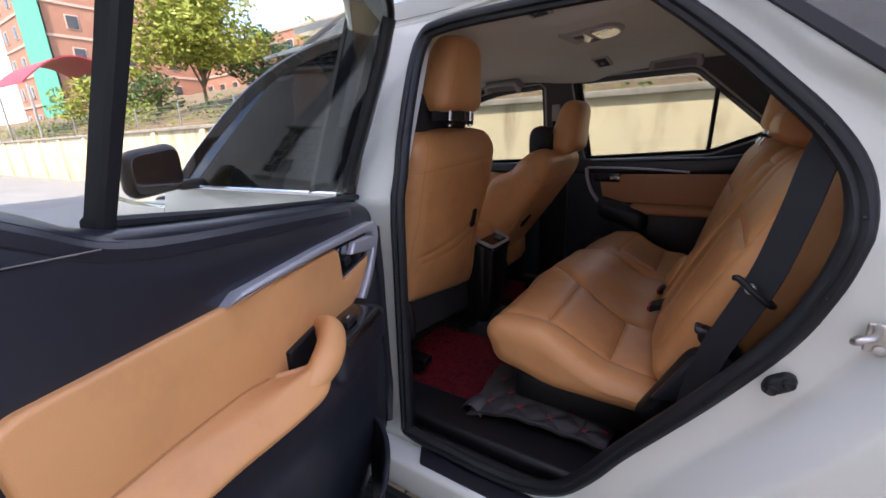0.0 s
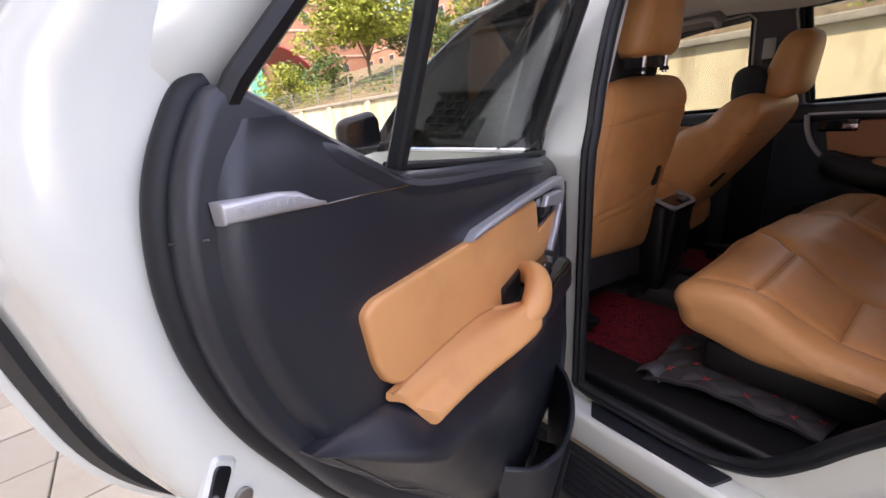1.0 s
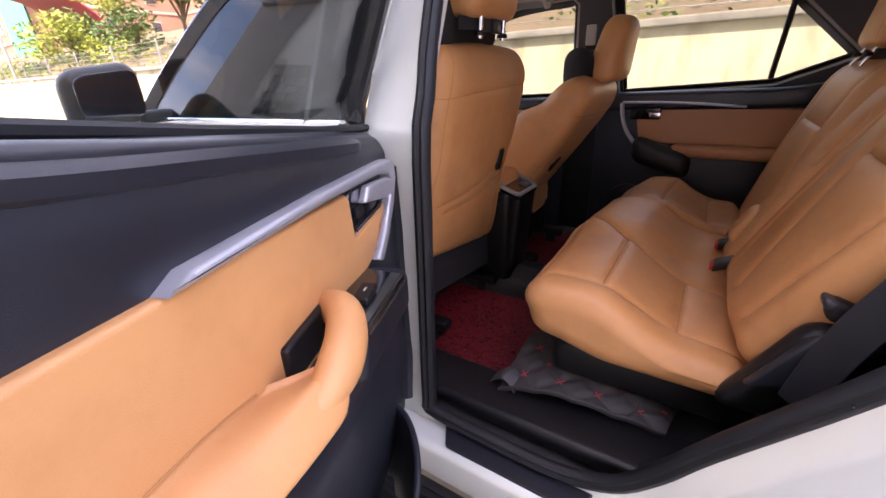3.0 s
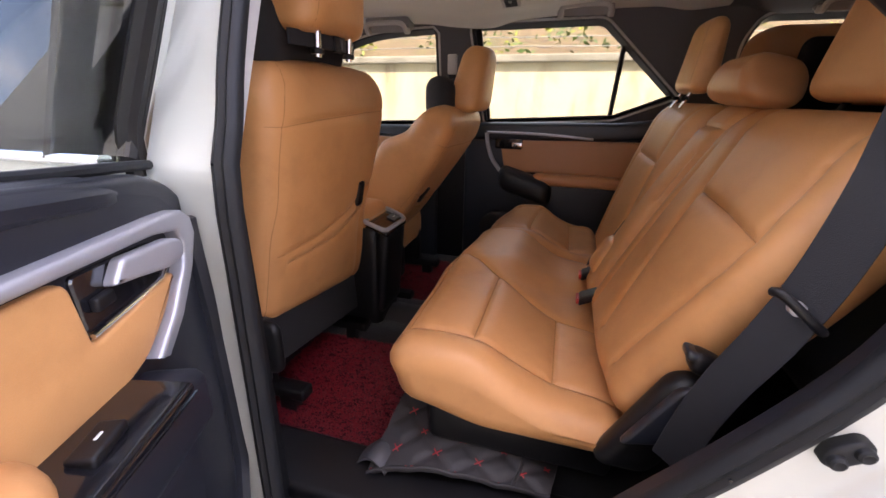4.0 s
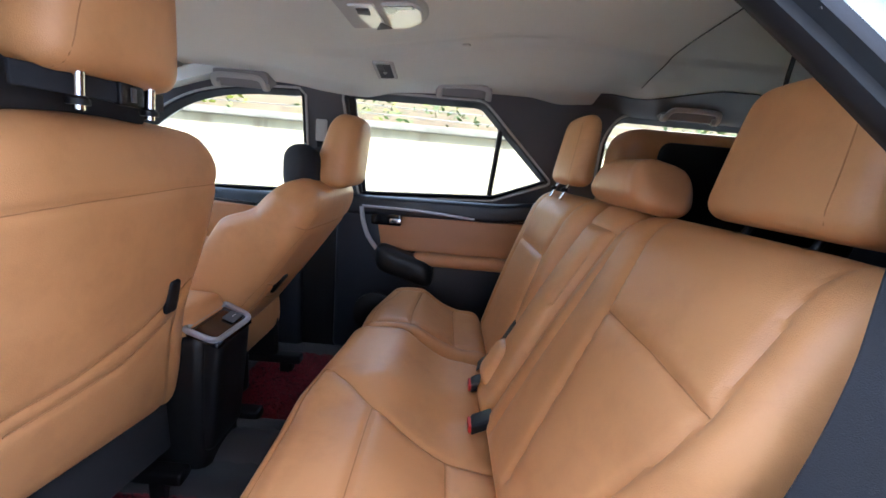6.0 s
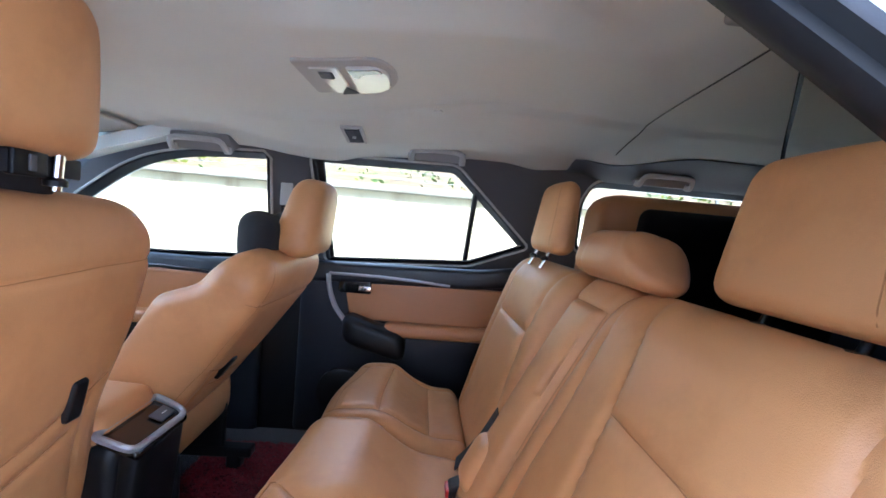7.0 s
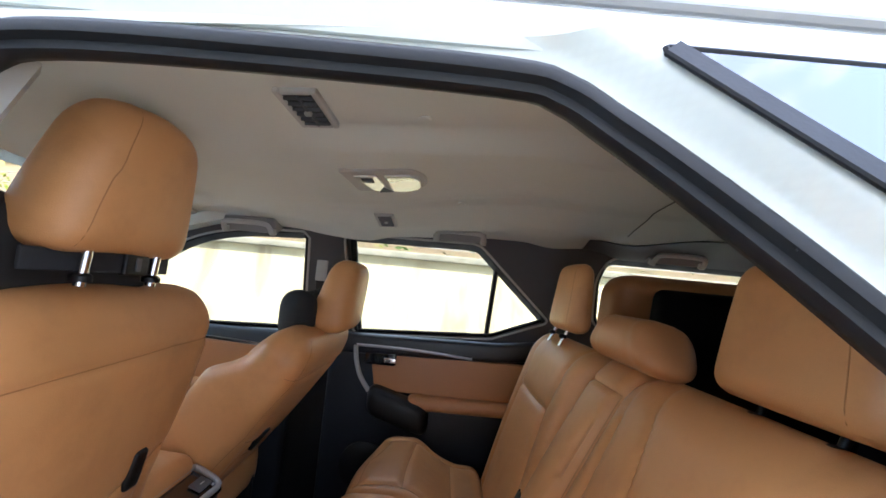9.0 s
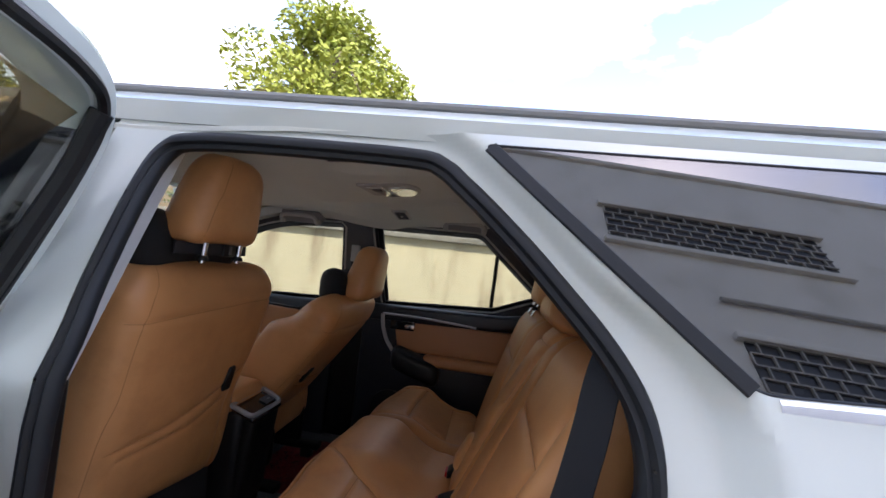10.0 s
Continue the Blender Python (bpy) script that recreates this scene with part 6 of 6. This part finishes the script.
# Floor mats.
def coil_mat(name, x0, x1, y0, y1, z, seed, label):
    th = thing(name, ((x0 + x1) / 2, (y0 + y1) / 2, z), label, "floor mat", "red coil mats")
    part("backing", rbox((x1 - x0, y1 - y0, 0.012), 0.004, 0.1, at=((x0 + x1) / 2, (y0 + y1) / 2, z + 0.006)), M_RED_DARK, th, "dark red mat backing")
    rng = random.Random(seed)
    verts, faces = [], []
    n = int((x1 - x0) * (y1 - y0) * 26000)
    for _ in range(n):
        cx, cy = rng.uniform(x0 + 0.008, x1 - 0.008), rng.uniform(y0 + 0.008, y1 - 0.008)
        a, r, tilt = rng.uniform(0, 6.283), rng.uniform(0.004, 0.008), rng.uniform(0.2, 1.1)
        h, w = z + 0.012 + rng.uniform(0.0, 0.006), 0.0011
        pts = []
        for k in range(6):
            b = a + k * 0.9
            lx, ly, lz = r * math.cos(b), r * math.sin(b) * math.cos(tilt), abs(r * math.sin(b)) * math.sin(tilt)
            pts.append((cx + lx, cy + ly, h + lz))
        k0 = len(verts)
        for p in pts:
            verts += [(p[0] - w, p[1], p[2]), (p[0] + w, p[1] + w, p[2] + w)]
        faces += [(k0 + 2 * k, k0 + 2 * k + 1, k0 + 2 * k + 3, k0 + 2 * k + 2) for k in range(5)]
    me = bpy.data.meshes.new("looped_surface")
    me.from_pydata(verts, [], faces)
    me.materials.append(M_RED)
    ob = new("looped_surface", me)
    for v in me.vertices:
        v.co -= th.location
    ob.parent = th
    tagged(ob, "looped red vinyl coils", kind="stuff")
    return th


coil_mat("floor_mat", -0.22, 0.255, 0.285, 0.80, 0.53, 3, "thick red looped coil mat on the rear floor")
coil_mat("floor_mat", -0.16, 0.27, 1.06, 1.60, 0.53, 4, "red looped coil mat in the far footwell")
solo("tunnel_mat", rbox((0.60, 0.26, 0.012), 0.005, 0.03, lambda q: np.stack([q[:, 0], q[:, 1], q[:, 2] + 0.07 * np.cos(np.clip(q[:, 1] / 0.13, -1, 1) * 1.57) + 0.004 * np.sin(q[:, 0] * 90 + q[:, 1] * 60) * np.sin(q[:, 1] * 80)], 1), at=(0.02, 0.93, 0.545)), M_QUILT, "black quilted mat over the centre tunnel", "floor mat")


# Quilted black flap lying below the seat, with red stitches; grey turned-over corner.
def flap_place(a, b):
    """a along the sill, b towards the car's middle."""
    x = 0.245 + 0.40 * a + 0.02 * b
    y = 0.235 + 0.05 * a + 0.20 * b * (1 - 0.45 * a)
    z = 0.590 + 0.035 * math.sin(a * 3.1) + 0.02 * b + 0.055 * b * (1 - a)
    return x, y, z


flap = thing("quilted_mat", (0.45, 0.32, 0.58), "crumpled black quilted leatherette mat with red stitching", "floor mat")
def quilted(u, v):
    x, y, z = flap_place(u, v)
    p, q = (u * 4.2 + v * 2.0), (u * 4.2 - v * 2.0)
    d = min(abs(p - round(p)), abs(q - round(q)))
    return (x, y, z + 0.0055 * min(1, d / 0.28) + 0.006 * math.sin(7 * u + 3 * v))
part("quilt", thick(grid(quilted, np.linspace(0, 1, 60), np.linspace(0, 1, 34)), (0, 0, -0.01)), M_QUILT, flap, "diamond quilted black leatherette")
for fam in (0, 1):
    for k in range(-2, 7):
        pts, near = [], []
        for s in np.linspace(0, 1, 48):
            v = s
            u = (k - 2.0 * v) / 4.2 if fam == 0 else (k + 2.0 * v) / 4.2
            if 0.01 < u < 0.99:
                x, y, z = quilted(u, v)
                pts.append((x, y, z + 0.0012))
                other = u * 4.2 - v * 2.0 if fam == 0 else u * 4.2 + v * 2.0
                near.append(abs(other - round(other)))
        if len(pts) > 5:
            for i in range(0, len(pts) - 2):
                if near[i] < 0.20 and near[i + 1] < 0.20:
                    part("stitch", tube(pts[i:i + 2], 0.0016, 5), M_REDTHREAD, flap)
part("flap_hem", tube([tuple(np.array(quilted(0.80 + 0.02 * math.sin(4 * v), v)) + np.array([0, 0, 0.001])) for v in np.linspace(0, 1, 24)], 0.004, 8), M_QUILT, flap)
part("flap_edge", tube([tuple(np.array(quilted(u, 0.0)) + np.array([0, 0, 0.002])) for u in np.linspace(0, 1, 30)], 0.004, 8), M_QUILT, flap)
fold = thing("mat_corner", (0.25, 0.30, 0.57), "grey leatherette mat corner turned over", "floor mat")
part("fold", thick(grid(lambda u, v: (0.20 + 0.09 * u + 0.03 * v, 0.255 + 0.13 * v - 0.02 * u, 0.575 + 0.05 * math.sin(u * 2.6) * (1 - 0.4 * v) + 0.012 * math.sin(5 * v)), np.linspace(0, 1, 14), np.linspace(0, 1, 14)), (0, 0, -0.006)), M_GREYFLAP, fold)
part("fold_back", thick(grid(lambda u, v: (0.29 + 0.10 * u, 0.36 + 0.09 * v, 0.60 + 0.07 * v + 0.02 * math.sin(u * 3.1)), np.linspace(0, 1, 10), np.linspace(0, 1, 10)), (0, 0, -0.006)), M_GREYFLAP, fold)
# ---- outside ----
tagged(solo("ground", rbox((600, 600, 0.4), 0.05, 60.0, at=(0, 0, -0.2)), M_GROUND, "worn grey road and yard", "ground"), kind="structure")
WY = 5.77
wall = thing("wall_far", (0, WY, 0), "long stained ochre boundary wall with posts and concrete coping", "wall", kind="structure")
part("wall_face", rbox((130, 0.16, 1.86), 0.02, 5.0, at=(-30, WY + 0.13, 0.93)), M_WALL, wall, "ochre plaster streaked with dirt")
part("coping", rbox((130, 0.30, 0.10), 0.02, 5.0, at=(-30, WY + 0.11, 1.90)), M_COPING, wall, "dark weathered coping")
post = mesh_of("wall_post", *rbox((0.26, 0.12, 1.84), 0.015, 1.0), M_WALL)
for k in range(27):
    o = new("wall_post", post)
    o.parent = wall
    o.location = (-90 + 3.1 * k + 0.9, 0.02, 0.92)
# Planted bank behind the wall, wire fence on it.
bank = tagged(solo("bank", thick(grid(lambda x, y: (x, y, 1.5 + 0.62 * (y - WY - 0.4) ** 0.75 + 0.25 * noise.noise((x * 0.5, y * 0.8, 0))), np.linspace(-95, 30, 160), np.linspace(WY + 0.4, WY + 9, 16)), (0, 0, -1.0)), M_EARTH, "dry overgrown earth bank", "bank"), kind="structure")


def leaf_cloud(name, centres, n, size, mat, seed, label="", parent=None, flat=0.7):
    rng = random.Random(seed)
    verts, faces = [], []
    for cx, cy, cz, r in centres:
        m = max(8, int(n * r * r))
        for _ in range(m):
            d = Vector((rng.gauss(0, 1), rng.gauss(0, 1), rng.gauss(0, 1))).normalized() * r * (0.55 + 0.5 * rng.random() ** 0.6)
            p = Vector((cx + d.x, cy + d.y, cz + d.z * flat))
            a = Vector((rng.gauss(0, 1), rng.gauss(0, 1), rng.gauss(0, 0.6))).normalized()
            b = a.cross(Vector((rng.gauss(0, 1), rng.gauss(0, 1), rng.gauss(0, 1)))).normalized()
            s = size * rng.uniform(0.6, 1.4)
            k = len(verts)
            verts += [tuple(p - a * s), tuple(p + b * s * 0.42), tuple(p + a * s), tuple(p - b * s * 0.42)]
            faces.append((k, k + 1, k + 2, k + 3))
    me = bpy.data.meshes.new(name)
    me.from_pydata(verts, [], faces)
    me.materials.append(mat)
    ob = new(name, me)
    if parent:
        for v in me.vertices:
            v.co -= parent.location
        ob.parent = parent
    return tagged(ob, label, kind="stuff" if not parent else "")


def tree(x, y, z, h, spread, mat, seed, label, size=0.14, density=150, n=22):
    rng = random.Random(seed)
    t = thing("tree", (x, y, z), label, "tree", "trees behind the wall")
    trunk = smooth_line([(x, y, z - 0.5), (x + 0.1 * h * rng.uniform(-1, 1) * 0.5, y, z + 0.25 * h), (x + 0.08 * h * rng.uniform(-1, 1), y + 0.1, z + 0.5 * h), (x, y, z + 0.8 * h)], 5)
    m = len(trunk)
    wood = [sweep([tuple(p) for p in trunk], ring(0.035 * h * 0.5, 9), (1, 0, 0), scale=[1.0 - 0.8 * i / m for i in range(m)])]
    centres = []
    for k in range(n):
        a, rr = rng.uniform(0, 6.283), spread * rng.uniform(0.15, 1.0)
        cz = z + h * rng.uniform(0.42, 0.98)
        rr *= 1 - 0.55 * max(0, (cz - z) / h - 0.6) / 0.4
        c = (x + rr * math.cos(a), y + rr * math.sin(a), cz, spread * rng.uniform(0.22, 0.42))
        centres.append(c)
        s = trunk[int(m * rng.uniform(0.35, 0.85))]
        wood.append(sweep([tuple(s), tuple((np.array(s) + np.array(c[:3])) / 2 + np.array([0, 0, 0.08 * h])), c[:3]], ring(0.010 * h, 6), (0.3, 1, 0), scale=[1, 0.7, 0.3]))
    part("trunk", join(*wood), M_BARK, t, "brown trunk and limbs")
    leaf_cloud("crown", centres, density, size, mat, seed + 1, "loose leafy crown", t)
    return t


rngo = random.Random(11)
# Low scrub along the bank.
scrub = [(x + rngo.uniform(-0.4, 0.4), WY + rngo.uniform(0.6, 2.6), 2.0 + rngo.uniform(-0.1, 0.55), rngo.uniform(0.3, 0.7)) for x in np.arange(-60, 16, 0.55)]
s1 = leaf_cloud("scrub", scrub, 260, 0.055, M_LEAF_B, 5, "tangled green scrub above the wall")
tagged(s1, category="shrubs", kind="stuff")
scrub2 = [(x + rngo.uniform(-0.5, 0.5), WY + rngo.uniform(1.0, 3.0), 2.25 + rngo.uniform(-0.1, 0.6), rngo.uniform(0.3, 0.75)) for x in np.arange(-60, 14, 1.1)]
s2 = leaf_cloud("scrub", scrub2, 230, 0.06, M_LEAF_A, 6, "yellow-green scrub above the wall")
tagged(s2, category="shrubs", kind="stuff")
fence = thing("wire_fence", (0, WY + 0.35, 1.95), "sagging wire fence on the wall top", "fence")
for k in range(5):
    part("wire", tube([(-40 + 2.0 * i, WY + 0.12 + 0.02 * math.sin(i), 2.05 + 0.13 * k + 0.02 * math.sin(i * 1.7 + k)) for i in range(26)], 0.006, 5), M_WIRE, fence)
fp = mesh_of("fence_post", *rbox((0.04, 0.04, 0.75), 0.006, 0.5), M_WIRE)
for k in range(17):
    o = new("fence_post", fp)
    o.parent = fence
    o.location = (-40 + 3.0 * k, -0.22, 0.33)

tree(-16.7, 8.9, 2.4, 4.7, 2.5, M_LEAF_A, 21, "broad yellow-green tree behind the wall", 0.10, 330, 46)
tree(-17.2, 12.0, 2.6, 3.6, 1.9, M_LEAF_B, 22, "dense green tree behind the wall", 0.09, 330, 32)
tree(-15.3, 14.3, 3.4, 3.2, 1.7, M_LEAF_A, 27, "pale green tree behind the wall", 0.10, 300, 32)
tree(-23.0, 7.2, 1.8, 2.4, 1.5, M_LEAF_A, 23, "low bushy tree behind the wall", 0.10, 260)
tree(-25.0, 8.6, 1.8, 2.6, 1.7, M_LEAF_B, 24, "low green tree behind the wall", 0.10, 240)
tree(-22.0, 9.4, 2.0, 2.6, 1.5, M_LEAF_B, 29, "low green tree behind the wall", 0.10, 240)
tree(-6.9, 16.0, 3.0, 8.4, 3.5, M_LEAF_A, 25, "sunlit tree rising beyond the car's roof", 0.14, 260, 56)
tree(3.5, 12.5, 2.6, 2.8, 1.6, M_LEAF_B, 26, "green tree beyond the rear window", 0.11, 160)
tree(-5.0, 11.5, 2.6, 2.6, 1.6, M_LEAF_B, 28, "green tree behind the wall", 0.11, 160)

# Unfinished brick block of flats, its long wing, red canopy, green netting, utility pole.
def block(name, x0, x1, y0, y1, z0, storeys, sh, label, bays, face='y'):
    b = thing(name, ((x0 + x1) / 2, (y0 + y1) / 2, z0), label, "building")
    H = storeys * sh
    part("wall", rbox((x1 - x0, y1 - y0, H), 0.05, 8.0, at=((x0 + x1) / 2, (y0 + y1) / 2, z0 + H / 2)), M_BRICK, b, "bare salmon brick wall")
    for s in range(storeys + 1):
        part("floor_band", rbox((x1 - x0 + 0.24, y1 - y0 + 0.24, 0.28), 0.03, 8.0, at=((x0 + x1) / 2, (y0 + y1) / 2, z0 + s * sh)), M_BAND, b, "pale concrete floor band")
    w = mesh_of("window", *rbox((1.0, 0.20, 1.25), 0.03, 1.0), M_DARKWIN)
    fr = mesh_of("window_frame", *rbox((1.25, 0.12, 1.5), 0.04, 1.0), M_BAND)
    for s in range(storeys):
        for k in range(bays):
            x = x0 + (k + 0.5) * (x1 - x0) / bays
            for me, off in ((fr, 0.0), (w, 0.02)):
                o = new(me.name, me)
                o.parent = b
                o.location = (x - (x0 + x1) / 2, y0 - 0.02 - off - (y0 + y1) / 2, s * sh + 1.55)
    nb = max(2, int((y1 - y0) / 4))
    for s in range(storeys):
        for k in range(nb):
            y = y0 + (k + 0.5) * (y1 - y0) / nb
            for me, off in ((fr, 0.0), (w, 0.02)):
                o = new(me.name, me)
                o.parent = b
                o.location = (x1 + 0.02 + off - (x0 + x1) / 2, y - (y0 + y1) / 2, s * sh + 1.55)
                o.rotation_euler = (0, 0, math.pi / 2)
    return b


block("apartment_building", -76, -60, 16.8, 36, 0, 7, 3.3, "unfinished salmon brick building with small windows", 4)
block("apartment_building", -59, -18, 32, 44, 0, 4, 3.3, "long low brick building behind the trees", 14)
sign = thing("wall_lettering", (-59.8, 23, 7.4), "faded dark lettering painted on the brick wall", "sign")
for k in range(6):
    part("bar", rbox((0.06, 0.42, 0.75), 0.01, 0.5, at=(-59.84, 18.2 + 0.62 * k, 8.6)), M_DARKWIN, sign)
net = thing("green_net", (-63, 16.5, 0), "green safety net hanging on the building", "net")
part("sheet", thick(grid(lambda u, v: (-67 + 7.5 * u, 16.45 + 0.12 * math.sin(19 * u), 23 * v), np.linspace(0, 1, 20), np.linspace(0, 1, 8)), (0, 0.05, 0)), M_NET, net)
can = thing("red_canopy", (-31, 8.6, 0), "red sheet-metal canopy on posts", "canopy")
part("roof", thick(grid(lambda u, v: (-34 + 6 * v, 6.1 + 5.0 * u, 4.0 + 2.3 * math.sin(math.pi * (0.12 + 0.80 * u)) - 0.15 * v), np.linspace(0, 1, 24), np.linspace(0, 1, 6)), (0, 0, -0.08)), M_AWNING, can, "arched red roof sheet")
for x, y in ((-28.2, 6.3), (-28.2, 10.9), (-33.8, 6.3), (-33.8, 10.9)):
    part("post", tube([(x, y, 0), (x, y, 4.6)], 0.06, 8, up=(1, 0, 0)), M_STEEL, can)
pole = thing("utility_pole", (-40, 6.6, 0), "concrete utility pole with cross arms and cables", "utility pole")
part("pole", tube([(-40, 6.6, 0), (-40, 6.6, 9.2)], 0.13, 10, up=(1, 0, 0)), M_COPING, pole)
for z in (8.2, 8.9):
    part("cross_arm", rbox((0.12, 2.0, 0.12), 0.02, 1.0, at=(-40, 6.6, z)), M_STEEL, pole)
for k in range(4):
    part("cable", tube([(-40 - 14 * i, 5.9 + 0.45 * k, 8.9 - 0.5 * math.sin(i * 3.14 / 4)) for i in range(5)], 0.02, 5), M_RUBBER, pole)

# House on the near side of the yard, with latticed openings; it shades the car.
house = thing("house", (1.5, -5.2, 0), "off-white house with latticed window openings", "house")
HY = -5.2
part("wall", rbox((34, 0.3, 11.9), 0.03, 4.0, at=(6.0, HY, 5.95)), M_FACADE, house, "off-white rendered wall")
part("parapet_coping", rbox((34.4, 0.5, 0.18), 0.04, 4.0, at=(6.0, HY, 11.99)), M_FACADE, house, "flat parapet coping")
def lattice(cx, z0, w, h):
    op = part("window_opening", rbox((w, 0.10, h), 0.02, 0.5, at=(cx, HY + 0.12, z0 + h / 2)), M_DARKWIN, house, "dark latticed opening")
    part("surround", join(rbox((w + 0.3, 0.16, 0.14), 0.02, 0.5, at=(cx, HY + 0.2, z0 + h + 0.07)), rbox((w + 0.3, 0.16, 0.14), 0.02, 0.5, at=(cx, HY + 0.2, z0 - 0.07))), M_FACADE, op)
    rows, cols = int(h / 0.22), int(w / 0.36)
    for r in range(rows + 1):
        part("lattice_bar", rbox((w, 0.05, 0.035), 0.008, 1.0, at=(cx, HY + 0.19, z0 + r * h / rows)), M_LATTICE, op)
    bars = []
    for r in range(rows):
        for c in range(cols + 1):
            x = cx - w / 2 + (c + 0.5 * (r % 2)) * w / cols
            if x < cx + w / 2:
                bars.append(rbox((0.035, 0.05, h / rows), 0.008, 1.0, at=(x, HY + 0.19, z0 + (r + 0.5) * h / rows)))
    part("lattice_uprights", join(*bars), M_LATTICE, op)
for cx in (-8.2, -1.2, 5.8, 12.8):
    lattice(cx, 8.55, 5.0, 1.25)
    lattice(cx + 1.8, 4.7, 4.6, 1.5)
part("pipe", tube([(5.2, HY + 0.22, 7.15), (20, HY + 0.22, 7.15)], 0.05, 8), M_LATTICE, house, "grey pipe along the wall")
part("back", rbox((34, 8, 11.8), 0.05, 8.0, at=(6.0, HY - 4.2, 5.9)), M_FACADE, house)

house.rotation_euler = (0, 0, radians(-5))

# Paved strip beside the car.
pave = thing("pavement", (0.5, -1.5, 0), "strip of beige paving tiles beside the car", "pavement", kind="structure")
tl = mesh_of("tile", *rbox((0.39, 0.39, 0.03), 0.006, 0.5), M_TILE)
for i in range(18):
    for j in range(16):
        o = new("tile", tl)
        o.parent = pave
        o.location = (-3.6 + 0.4 * i, -3.4 + 0.4 * j, 0.012 + 0.002 * ((i * 7 + j * 3) % 3))
